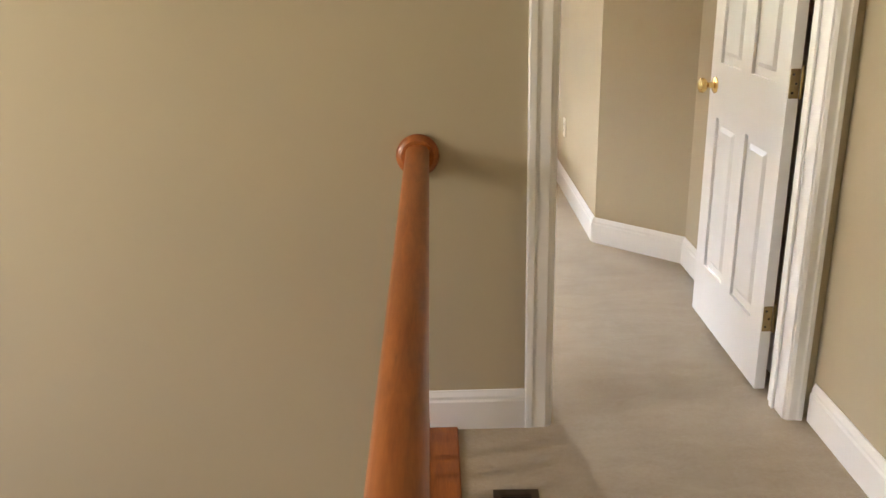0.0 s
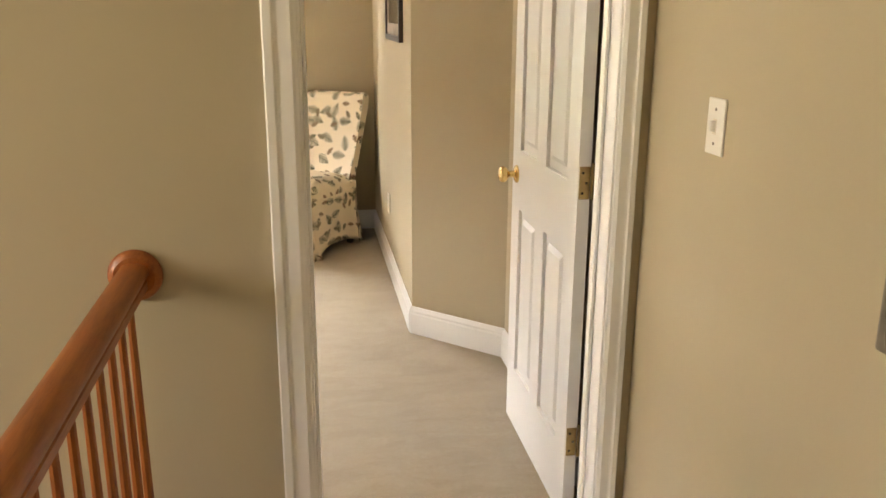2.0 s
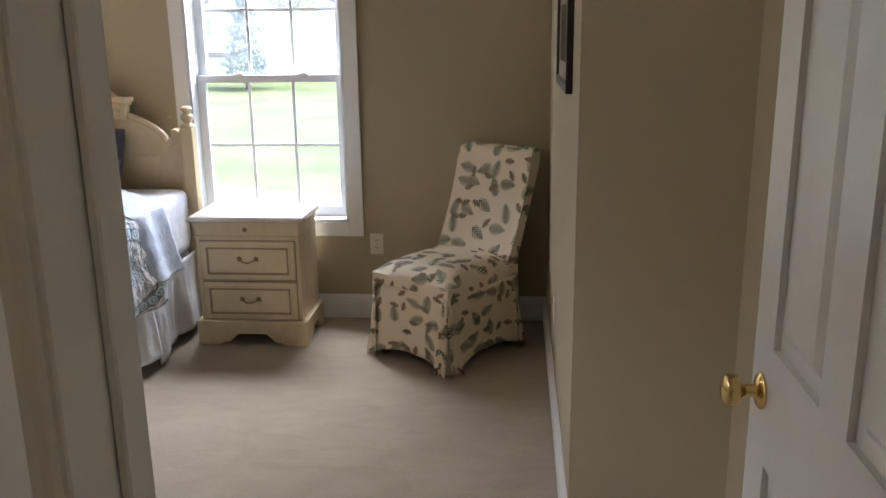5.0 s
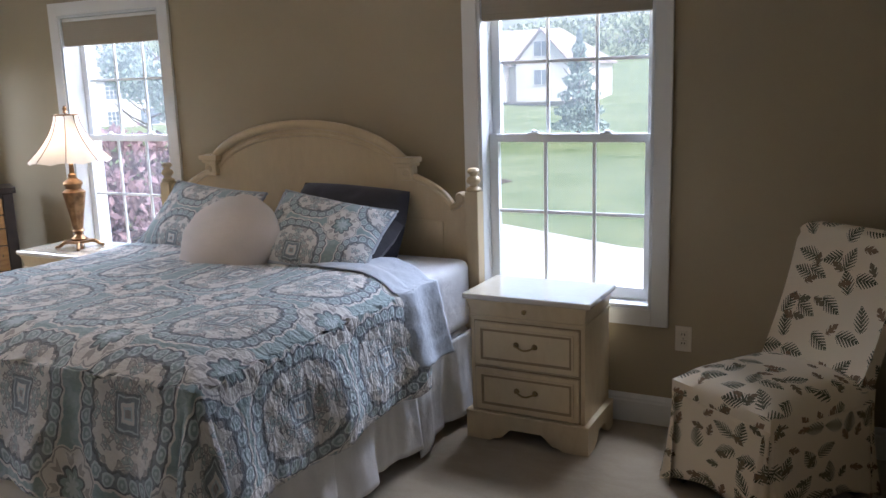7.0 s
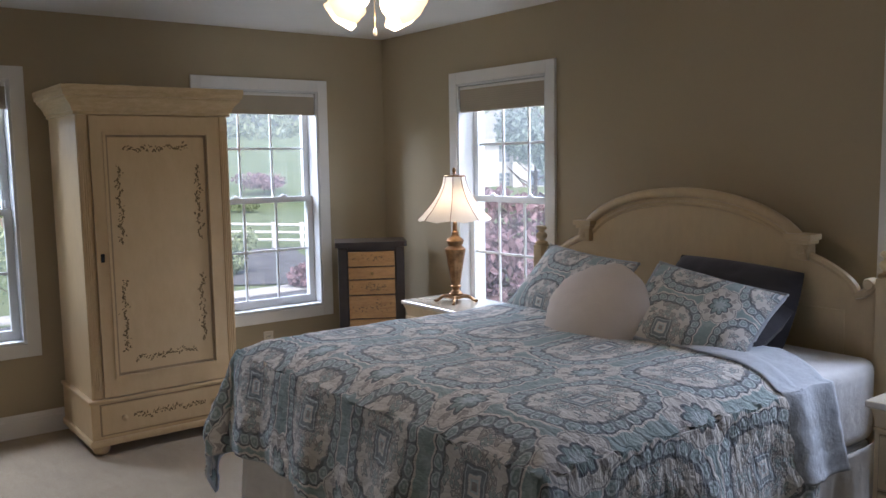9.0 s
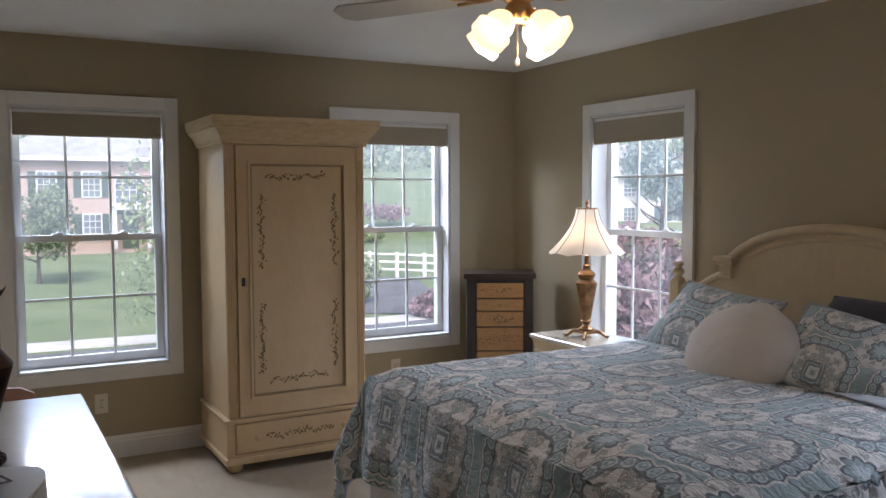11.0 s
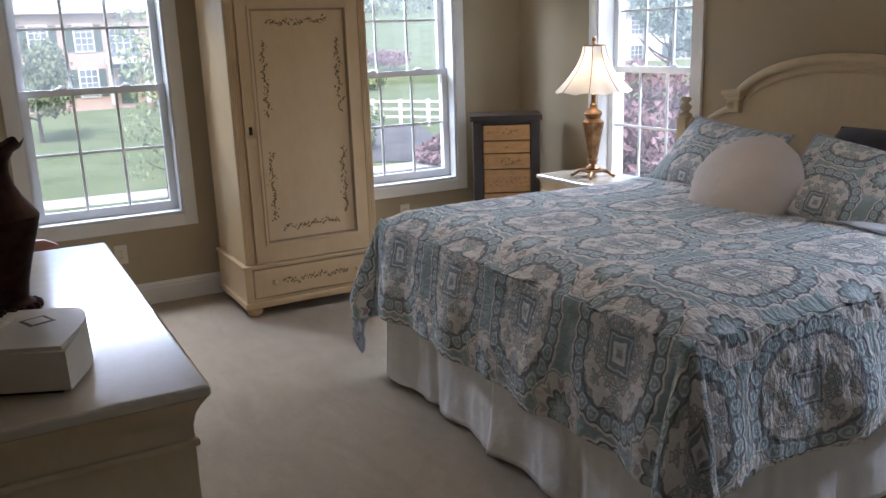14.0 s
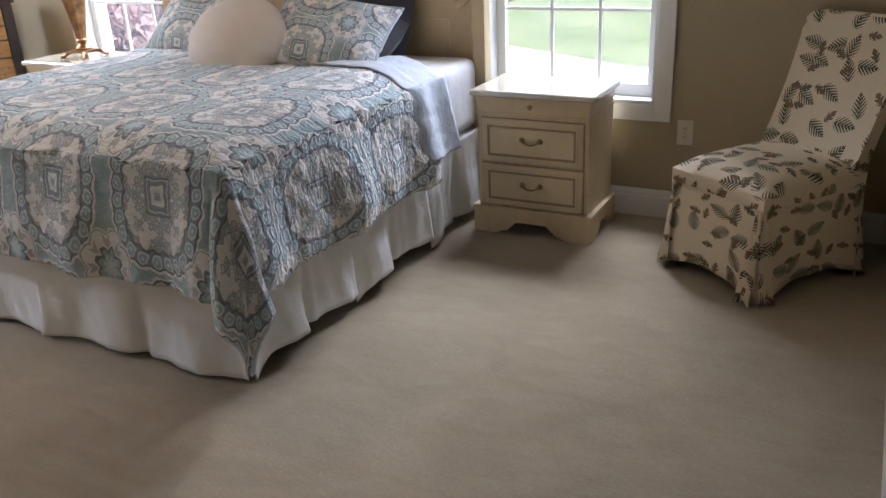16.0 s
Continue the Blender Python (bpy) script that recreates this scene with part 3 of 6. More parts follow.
structure("wall_east", wall_mesh(bmesh.new(), SOUTH, TURN, 0, CEIL, EAST, EAST + 0.12, [], "y"), M_WALL, "tan painted wall behind the open door", "wall")
bm = bmesh.new()
prism(bm, [(0, 0), (0.507, 0), (0.507, CEIL), (0, CEIL)], 0, 0.1)
structure("wall_angled", bm, M_WALL, "tan painted wall set at an angle", "wall").matrix_world = Matrix.Translation((EAST, TURN, 0)) @ Matrix.Rotation(math.atan2(NOOK - TURN, ALC - EAST), 4, "Z") @ Matrix.Translation((0, -0.1, 0)) @ Matrix.Diagonal((1.008, 1, 1, 1))
structure("wall_alcove", wall_mesh(bmesh.new(), NOOK, NORTH, 0, CEIL, ALC, ALC + 0.12, [], "y"), M_WALL, "tan painted wall beside the armless chair", "wall")
structure("wall_hall_east", wall_mesh(bmesh.new(), -3.6, LAND, 0, CEIL, HALL_E, HALL_E + 0.12, [], "y"), M_HALL, "sage-beige painted landing wall", "wall")
structure("wall_hall_south", wall_mesh(bmesh.new(), -4.0, HALL_E + 0.12, -2.8, CEIL, -3.72, -3.6, []), M_HALL, "sage-beige painted wall", "wall")
structure("wall_stairwell", wall_mesh(bmesh.new(), -3.6, LAND, -2.8, CEIL, -4.0, -3.88, [(-2.3, -0.7, 0.4, 2.1)], "y"), M_HALL, "sage-beige wall with a window opening", "wall")
structure("ceiling", boxed(WEST - 0.21, EAST + 0.2, LAND + 0.06, NORTH + 0.21, CEIL, CEIL + 0.12), M_CEIL, "flat white painted bedroom ceiling", "ceiling")
structure("ceiling_landing", boxed(-4.0, HALL_E + 0.12, -3.72, LAND + 0.06, CEIL + 0.002, CEIL + 0.12), M_CEIL, "flat white painted landing ceiling", "ceiling")
structure("floor", boxed(WEST - 0.21, EAST + 0.2, LAND + 0.03, NORTH + 0.21, -0.25, 0), M_CARPET, "beige wall-to-wall cut pile carpet", "carpet")
structure("floor_landing", boxed(-0.345, HALL_E + 0.12, -3.6, LAND + 0.03, -0.25, 0), M_CARPET, "beige cut pile carpet on the landing", "carpet")
structure("floor_lower", boxed(-4.0, HALL_E, -3.72, LAND, -2.9, -2.8), M_CARPET, "beige carpet at the foot of the stairwell", "carpet")
structure("wall_landing_edge", boxed(-0.50, -0.345, -3.6, LAND, -2.8, -0.03), M_HALL, "sage-beige wall under the landing edge", "wall")


def baseboard(p, q, name="baseboard"):
    """White baseboard with a stepped cap along the line p to q; the room is on its left."""
    p, q = Vector((*p, 0)), Vector((*q, 0))
    bm = bmesh.new()
    length = (q - p).length
    prof = [(0, 0), (0.016, 0), (0.016, 0.098), (0.012, 0.105), (0.012, 0.115), (0.006, 0.128), (0.004, 0.134), (0, 0.134)]
    a = [bm.verts.new((0, d, z)) for d, z in prof]
    b = [bm.verts.new((length, d, z)) for d, z in prof]
    bm.faces.new(a)
    bm.faces.new(b[::-1])
    for i in range(len(prof)):
        bm.faces.new((a[i], b[i], b[(i + 1) % len(prof)], a[(i + 1) % len(prof)]))
    ob = structure(name, bm, M_TRIM, "white painted baseboard with a moulded cap", "baseboard")
    ob.matrix_world = Matrix.Translation(p) @ Matrix.Rotation(math.atan2((q - p).y, (q - p).x), 4, "Z")
    return ob


baseboard((ALC, NORTH), (WEST + 0.016, NORTH))
baseboard((WEST, NORTH), (WEST, SOUTH))
baseboard((WEST + 0.016, SOUTH), (DOOR_L - 0.086, SOUTH))
baseboard((EAST, SOUTH + 0.02), (EAST, TURN - 0.006))
baseboard((EAST, TURN), (ALC, NOOK))
baseboard((ALC, NOOK + 0.005), (ALC, NORTH - 0.016))
baseboard((DOOR_L - 0.086, LAND), (-0.505, LAND))
baseboard((HALL_E, -3.6), (HALL_E, LAND - 0.02))


# ---- doorway and door ----
def casing_board(bm, x0, x1, z0, z1, y, out, flip):
    """A moulded board upright or level: thick at the outer side, two steps toward the opening."""
    wide = (x1 - x0) < (z1 - z0)
    prof = [(0.0, 0.0), (0.0, 0.0165), (0.05, 0.019), (0.27, 0.019), (0.34, 0.0155), (0.43, 0.0148), (0.80, 0.0158), (0.88, 0.0125), (0.96, 0.0105), (1.0, 0.008), (1.0, 0.0)]
    ends = []
    for end in (0, 1):
        ring = []
        for f, d in prof:
            f = 1 - f if flip else f
            if wide:
                co = (x0 + (x1 - x0) * f, y + out * d, (z0, z1)[end])
            else:
                co = ((x0, x1)[end], y + out * d, z0 + (z1 - z0) * f)
            ring.append(bm.verts.new(co))
        ends.append(ring)
    k = len(prof)
    for q in range(k):
        bm.faces.new((ends[0][q], ends[0][(q + 1) % k], ends[1][(q + 1) % k], ends[1][q]))
    bm.faces.new(ends[0])
    bm.faces.new(ends[1][::-1])
    bmesh.ops.recalc_face_normals(bm, faces=bm.faces[:])


trim = thing("doorway_trim", "white moulded casing round the bedroom doorway", "door casing", kind="structure")
for y, out in ((LAND, -1), (SOUTH, 1)):
    for nm, x0, x1, flip in (("casing_side", DOOR_L - 0.086, DOOR_L - 0.006, False), ("casing_side", DOOR_R, DOOR_R + 0.056, True)):
        bm = bmesh.new()
        casing_board(bm, x0, x1, 0, DOOR_H, y, out, flip)
        part(nm, bm, M_TRIM, trim)
    bm = bmesh.new()
    casing_board(bm, DOOR_L - 0.086, DOOR_R + 0.056, DOOR_H, DOOR_H + 0.068, y, out, True)
    part("casing_head", bm, M_TRIM, trim)
for x0, x1, z0, z1 in ((DOOR_L - 0.018, DOOR_L, 0, DOOR_H), (DOOR_R - 0.006, DOOR_R + 0.012, 0, DOOR_H), (DOOR_L, DOOR_R - 0.006, DOOR_H - 0.018, DOOR_H)):
    part("jamb", boxed(x0 + 0.0005, x1, LAND - 0.004, SOUTH + 0.004, z0, z1, 0.002), M_TRIM, trim)
part("door_stop", boxed(DOOR_L + 0.0005, DOOR_L + 0.010, LAND + 0.06, LAND + 0.085, 0, DOOR_H - 0.02, 0.002), M_TRIM, trim)
part("door_stop", boxed(DOOR_R - 0.016, DOOR_R - 0.0065, LAND + 0.06, LAND + 0.085, 0, DOOR_H - 0.02, 0.002), M_TRIM, trim)


def panel_door(m):
    """A six-panel door, hinge edge at x = 0, leaf along x, thick along y."""
    W, H, T = 0.72, 2.03, 0.035
    door = thing("door_1", "white six-panel bedroom door standing open", "door", m, kind="structure")
    cols = [(0.100, 0.310), (0.410, 0.620)]
    rows = [(0.225, 0.825), (1.03, 1.64), (1.735, 1.93)]
    bm = wall_mesh(bmesh.new(), 0, W, 0, H, 0, T, [(a, b, c, d) for a, b in cols for c, d in rows])
    part("leaf", bm, M_DOOR, door)
    for a, b in cols:
        for c, d in rows:
            bm = boxed(a, b, 0.011, T - 0.011, c, d)
            for y, out in ((0.011, -1), (T - 0.011, 1)):
                o, i = 0.028, 0.044
                lo = [bm.verts.new((x, y, z)) for x, z in ((a + o, c + o), (b - o, c + o), (b - o, d - o), (a + o, d - o))]
                hi = [bm.verts.new((x, y + out * 0.008, z)) for x, z in ((a + i, c + i), (b - i, c + i), (b - i, d - i), (a + i, d - i))]
                bm.faces.new(hi)
                for k in range(4):
                    bm.faces.new((lo[k], lo[(k + 1) % 4], hi[(k + 1) % 4], hi[k]))
            part("panel", bm, M_DOOR, door)
    for side in (-1, 1):
        bm = lathe(bmesh.new(), [(0.0, 0.0), (0.031, 0.0), (0.031, 0.004), (0.026, 0.008), (0.012, 0.011), (0.010, 0.028), (0.014, 0.033), (0.025, 0.040), (0.0285, 0.050), (0.026, 0.060), (0.017, 0.065), (0.0, 0.066)], 24)
        y = T if side > 0 else 0
        part("door_knob", bm, M_BRASS, door, "polished brass knob", True, Matrix.Translation((W - 0.06, y, 0.942)) @ Matrix.Rotation(radians(-90 * side), 4, "X"))
    part("latch_plate", boxed(W - 0.0005, W + 0.0025, 0.006, T - 0.006, 0.912, 0.972, 0.001), M_BRASS, door, "brass latch plate")
    for z in (0.262, 1.04, 1.80):
        hinge = part("hinge", boxed(-0.003, 0.0005, 0.002, T - 0.003, z - 0.045, z + 0.045, 0.001), M_BRASS_OLD, door, "old brass butt hinge")
        bm = bmesh.new()
        lathe(bm, [(0.0055, z - 0.046), (0.0055, z + 0.046)], 10, (-0.004, -0.004, 0))
        lathe(bm, [(0.004, z + 0.046), (0.0065, z + 0.05), (0.003, z + 0.055)], 10, (-0.004, -0.004, 0))
        part("pin", bm, M_BRASS_OLD, hinge, smooth=True)
        bm = bmesh.new()
        for dz in (-0.028, 0.0, 0.028):
            box(bm, -0.0042, -0.003, 0.014 + (0.006 if dz else -0.004), 0.020 + (0.006 if dz else -0.004), z + dz - 0.003, z + dz + 0.003)
        part("screws", bm, M_BLACK, hinge)
    return door


panel_door(Matrix.Translation((0.722, 0.090, 0.012)) @ Matrix.Rotation(radians(90.0), 4, "Z"))


# ---- windows ----
def double_hung(number, m):
    """A double-hung window; local x along the wall, y outward, z up; outer casing starts at x = 0."""
    w, h = W_OUT, Z_HI - Z_LO
    win = thing("window_%d" % number, "white double-hung window with a six-over-six grid", "window", m, kind="structure")
    for nm, x0, x1, z0, z1 in (("casing", 0, CAS, 0, h), ("casing", w - CAS, w, 0, h), ("casing", CAS, w - CAS, h - CAS, h), ("casing", CAS, w - CAS, 0, CAS)):
        bm = boxed(x0, x1, -0.019, 0, z0, z1, 0.003, 2)
        side = "casing"
        part(side, bm, M_TRIM, win)
    x0, x1, z0, z1 = CAS, w - CAS, CAS, h - CAS
    for a, b, c, d in ((x0, x0 + 0.016, z0, z1), (x1 - 0.016, x1, z0, z1), (x0 + 0.016, x1 - 0.016, z1 - 0.016, z1), (x0 + 0.016, x1 - 0.016, z0, z0 + 0.018)):
        part("jamb_liner", boxed(a + 0.0004, b - 0.0004, -0.012, 0.208, c + 0.0004, d - 0.0004, 0.001), M_LINER, win)
    mid = 1.306 - Z_LO
    ix0, ix1 = x0 + 0.017, x1 - 0.017
    for nm, y, c, d, low in (("lower_sash", 0.076, z0 + 0.019, mid + 0.02, True), ("upper_sash", 0.116, mid - 0.02, z1 - 0.017, False)):
        bm = bmesh.new()
        st, rb, rt = 0.042, (0.055 if low else 0.038), 0.038
        wall_mesh(bm, ix0, ix1, c, d, y, y + 0.034, [(ix0 + st, ix1 - st, c + rb, d - rt)])
        sash = part(nm, bm, M_VINYL, win)
        gx0, gx1, gz0, gz1 = ix0 + st, ix1 - st, c + rb, d - rt
        for k in (1, 2):
            x = gx0 + (gx1 - gx0) * k / 3
            part("muntin", boxed(x - 0.008, x + 0.008, y + 0.010, y + 0.024, gz0, gz1, 0.002), M_VINYL, sash)
        z = (gz0 + gz1) / 2
        for k in range(3):
            a = gx0 + (gx1 - gx0) * k / 3 + (0.008 if k else 0)
            b = gx0 + (gx1 - gx0) * (k + 1) / 3 - (0.008 if k < 2 else 0)
            part("muntin", boxed(a, b, y + 0.011, y + 0.023, z - 0.008, z + 0.008, 0.002), M_VINYL, sash)
        glass = part("pane", boxed(gx0, gx1, y + 0.0155, y + 0.0185, gz0, gz1), M_GLASS, sash)
        glass.visible_shadow = False
        if low:
            for fx in (0.28, 0.72):
                x = ix0 + (ix1 - ix0) * fx
                bm = bmesh.new()
                box(bm, x - 0.028, x + 0.028, y + 0.002, y + 0.030, d, d + 0.007, 0.002)
                lathe(bm, [(0.012, 0.0), (0.012, 0.010), (0.007, 0.014)], 14, (x, y + 0.016, d + 0.006))
                box(bm, x - 0.004, x + 0.026, y - 0.002, y + 0.010, d + 0.008, d + 0.015, 0.002)
                part("sash_lock", bm, M_VINYL, sash, smooth=True)
    return win


def shade(m, drop):
    """A raised cellular shade inside the window's head."""
    w, h = W_OUT, Z_HI - Z_LO
    ob = thing("window_shade", "raised taupe fabric shade in the window head", "window shade", m, "raised window shades")
    x0, x1 = CAS + 0.019, w - CAS - 0.019
    top = h - CAS - 0.019
    part("headrail", boxed(x0, x1, 0.000, 0.045, top - 0.045, top, 0.003), M_TRIM, ob, "slim white headrail")
    bm = bmesh.new()
    n = 9
    prof = []
    for k in range(n * 2 + 1):
        z = top - 0.02 - (drop - 0.045) * k / (n * 2)
        prof.append((0.004 + (0.0006 if k % 2 else 0.0), z))
    back = [(0.036 - (0.0006 if k % 2 else 0), z) for k, (_, z) in enumerate(prof)][::-1]
    ring = prof + back
    a = [bm.verts.new((x0 + 0.003, y - 0.006, z)) for y, z in ring]
    b = [bm.verts.new((x1 - 0.003, y - 0.006, z)) for y, z in ring]
    bm.faces.new(a)
    bm.faces.new(b[::-1])
    for i in range(len(ring)):
        bm.faces.new((a[i], b[i], b[(i + 1) % len(ring)], a[(i + 1) % len(ring)]))
    part("fabric", bm, M_SHADE, ob)
    part("bottom_rail", boxed(x0 + 0.002, x1 - 0.002, -0.003, 0.034, top - drop, top - drop + 0.032, 0.004), M_SHADE, ob)
    return ob


num = 1
for (a, b), drop in zip(WINDOWS_N, (0.165, 0.185)):
    m = Matrix.Translation((a, NORTH, Z_LO))
    double_hung(num, m)
    shade(m, drop)
    num += 1
for (a, b), drop in zip(WINDOWS_W, (0.146, 0.145)):
    m = Matrix.Translation((WEST, a, Z_LO)) @ Matrix.Rotation(radians(90), 4, "Z")
    double_hung(num, m)
    shade(m, drop)
    num += 1


# ---- landing: railing, vent, switch, picture ----
RAIL_X, RAIL_Z = -0.440, 0.922
railing = thing("stair_railing", "honey oak handrail on slim tapered balusters", "railing")
bm = bmesh.new()
prof = [(-0.026, -0.030), (0.026, -0.030), (0.026, -0.012), (0.021, -0.008), (0.031, 0.004), (0.031, 0.016), (0.024, 0.027), (0.010, 0.032), (-0.010, 0.032), (-0.024, 0.027), (-0.031, 0.016), (-0.031, 0.004), (-0.021, -0.008), (-0.026, -0.012)]
prism(bm, [(RAIL_X + x * 1.08, RAIL_Z - 0.02 + z) for x, z in prof], -3.6, LAND - 0.020)
part("handrail", bm, M_OAK, railing, smooth=True)
bm = lathe(bmesh.new(), [(0.0, 0.0), (0.061, 0.0), (0.063, 0.006), (0.060, 0.014), (0.053, 0.018), (0.047, 0.024), (0.0, 0.024)], 32)
part("rosette", bm, M_OAK_V, railing, "turned oak wall rosette", True, Matrix.Translation((RAIL_X, LAND - 0.0005, RAIL_Z - 0.022)) @ Matrix.Rotation(radians(90), 4, "X"))
part("shoe_plate", boxed(-0.505, -0.338, -3.6, LAND - 0.017, -0.03, 0.012, 0.006, 2), M_OAK, railing, "oak floor plate")
me = None
y = LAND - 0.10
while y > -3.5:
    bm = lathe(bmesh.new(), [(0.0, 0.0), (0.0135, 0.0), (0.0125, 0.25), (0.0085, RAIL_Z - 0.062), (0.0, RAIL_Z - 0.062)], 8)
    if me is None:
        ob = part("baluster", bm, M_OAK_V, railing)
        me = ob.data
    else:
        bm.free()
        ob = new("baluster", me)
        ob.parent = railing
    ob.location = (RAIL_X, y, 0.0125)
    y -= 0.104

vent = thing("floor_vent", "brown metal floor register let into the carpet", "vent")
wm = wall_mesh(bmesh.new(), -0.064, 0.064, -0.165, 0.165, 0.0, 0.006, [(-0.042, 0.042, -0.140, 0.140)])
flat = Matrix.Translation((-0.190, -0.605, 0.001)) @ Matrix.Rotation(radians(-1.5), 4, "Z")
part("rim", wm, M_VENT, vent, m=flat @ Matrix.Rotation(radians(-90), 4, "X") @ Matrix.Translation((0, -0.006, 0)))
# Flat black sheet under the slats, put in for the shade of the duct.
part("dark_sheet", boxed(-0.042, 0.042, -0.140, 0.140, -0.0008, 0.0006), M_BLACK, vent, m=flat)
for k in range(21):
    yy = -0.135 + 0.27 * k / 20
    part("slat", boxed(-0.042, 0.042, yy - 0.0025, yy + 0.0025, 0.0008, 0.005), M_VENT, vent, m=flat)


def wall_plate(m, kind):
    if kind == "switch":
        ob = thing("light_switch", "white toggle switch plate on the landing wall", "light switch", m)
        mat = M_PLASTIC
    else:
        ob = thing("wall_outlet", "ivory duplex outlet plate above the baseboard", "wall outlet", m, "wall outlets")
        mat = M_IVORY
    part("plate", boxed(-0.036, 0.036, -0.006, 0, -0.058, 0.058, 0.003, 2), mat, ob)
    if kind == "switch":
        part("toggle", boxed(-0.005, 0.005, -0.017, -0.004, -0.010, 0.012, 0.002), mat, ob)
        part("slot", boxed(-0.007, 0.007, -0.0068, -0.004, -0.016, 0.016), M_IVORY, ob)
    else:
        for z in (-0.020, 0.020):
            part("socket", boxed(-0.017, 0.017, -0.0085, -0.005, z - 0.014, z + 0.014, 0.003, 2), mat, ob)
            for x in (-0.006, 0.006):
                part("slot", boxed(x - 0.0012, x + 0.0012, -0.0092, -0.0080, z - 0.004, z + 0.006), M_BLACK, ob)
    bm = bmesh.new()
    for z in ((-0.035, 0.035) if kind == "switch" else (0.0,)):
        part("screw", boxed(-0.003, 0.003, -0.0075, -0.005, z - 0.003, z + 0.003, 0.001), M_SILVER, ob)
    bm.free()
    return ob


FACE_W = Matrix.Rotation(radians(-90), 4, "Z")   # plate on an east wall, looking west
FACE_E = Matrix.Rotation(radians(90), 4, "Z")    # plate on a west wall, looking east
wall_plate(Matrix.Translation((HALL_E, -0.437, 1.272)) @ FACE_W, "switch")
wall_plate(Matrix.Translation((-0.483, NORTH, 0.423)), "outlet")
wall_plate(Matrix.Translation((WEST, 0.88, 0.335)) @ FACE_E, "outlet")
wall_plate(Matrix.Translation((WEST, 2.795, 0.350)) @ FACE_E, "outlet")
wall_plate(Matrix.Translation((ALC, 2.80, 0.40)) @ FACE_W, "outlet")


def hall_picture(m):
    """Silver carved frame round a dark print; local x across, y into the wall, z up."""
    w, h, b = 0.52, 0.66, 0.060
    ob = thing("framed_picture", "carved silver-leaf frame with a dark print", "picture", m)
    for x0, x1, z0, z1 in ((0, b, 0, h), (w - b, w, 0, h), (b, w - b, 0, b), (b, w - b, h - b, h)):
        bm = boxed(x0, x1, -0.028, 0, z0, z1, 0.006, 2)
        rail = part("frame_rail", bm, M_SILVER, ob)
        up = (z1 - z0) > (x1 - x0)
        n = int(max(x1 - x0, z1 - z0) / 0.034)
        bm = bmesh.new()
        for k in range(n):
            f = (k + 0.5) / n
            c = ((x0 + x1) / 2, z0 + (z1 - z0) * f) if up else (x0 + (x1 - x0) * f, (z0 + z1) / 2)
            r = bmesh.ops.create_uvsphere(bm, u_segments=10, v_segments=6, radius=1.0)
            mm = Matrix.Translation((c[0], -0.028, c[1])) @ Matrix.Rotation(radians(28 if k % 2 else -28), 4, "Y") @ Matrix.Diagonal((0.006 if up else 0.019, 0.006, 0.019 if up else 0.006, 1))
            bmesh.ops.transform(bm, matrix=mm, verts=r["verts"])
        part("carving", bm, M_SILVER, rail, smooth=True)
    part("fillet", wall_mesh(bmesh.new(), b, w - b, b, h - b, -0.020, -0.004, [(b + 0.012, w - b - 0.012, b + 0.012, h - b - 0.012)]), M_BRASS_OLD, ob, "thin bronze inner fillet")
    part("print", boxed(b + 0.012, w - b - 0.012, -0.010, -0.004, b + 0.012, h - b - 0.012), M_ART, ob, "dark print under glass")
    return ob


hall_picture(Matrix.Translation((HALL_E, -1.025, 1.024)) @ FACE_W @ Matrix.Diagonal((1.06, 1, 1.06, 1)))


def dark_picture(m, w, h):
    ob = thing("framed_picture", "dark wood frame with a matted dark print", "picture", m, "dark framed pictures")
    for x0, x1, z0, z1 in ((0, 0.028, 0, h), (w - 0.028, w, 0, h), (0.028, w - 0.028, 0, 0.028), (0.028, w - 0.028, h - 0.028, h)):
        part("frame_rail", boxed(x0, x1, -0.022, 0, z0, z1, 0.004, 2), M_DARKWOOD, ob)
    part("mat", wall_mesh(bmesh.new(), 0.028, w - 0.028, 0.028, h - 0.028, -0.012, -0.004, [(0.085, w - 0.085, 0.085, h - 0.085)]), M_MAT, ob)
    part("print", boxed(0.080, w - 0.080, -0.009, -0.003, 0.080, h - 0.080), M_ART, ob)
    return ob


dark_picture(Matrix.Translation((ALC, 2.68, 1.352)) @ FACE_W, 0.66, 0.36)
dark_picture(Matrix.Translation((ALC, 2.68, 1.775)) @ FACE_W, 0.66, 0.36)


# ---- bed ----
BX0, BX1, BY0, BY1, BTOP = -3.32, -1.44, 1.785, 3.62, 0.785
bed = thing("bed", "king bed with white mattress, box spring and cream arched headboard", "bed")


def soft_box(x0, x1, y0, y1, z0, z1, r, seg=4):
    return boxed(x0, x1, y0, y1, z0, z1, r, seg)


part("box_spring", soft_box(BX0 + 0.02, BX1 - 0.02, BY0 + 0.03, BY1, 0.20, 0.43, 0.03), M_SHEET, bed)
part("mattress", soft_box(BX0, BX1, BY0, BY1, 0.43, BTOP - 0.024, 0.060, 5), M_SHEET, bed, "mattress in a white fitted sheet", True)
for x in (BX0 + 0.15, BX1 - 0.15, (BX0 + BX1) / 2):
    for y in (BY0 + 0.18, BY1 - 0.2):
        part("leg", boxed(x - 0.03, x + 0.03, y - 0.03, y + 0.03, 0, 0.2, 0.004), M_BLACK, bed)

HX = -2.39
HB_Y = 3.635


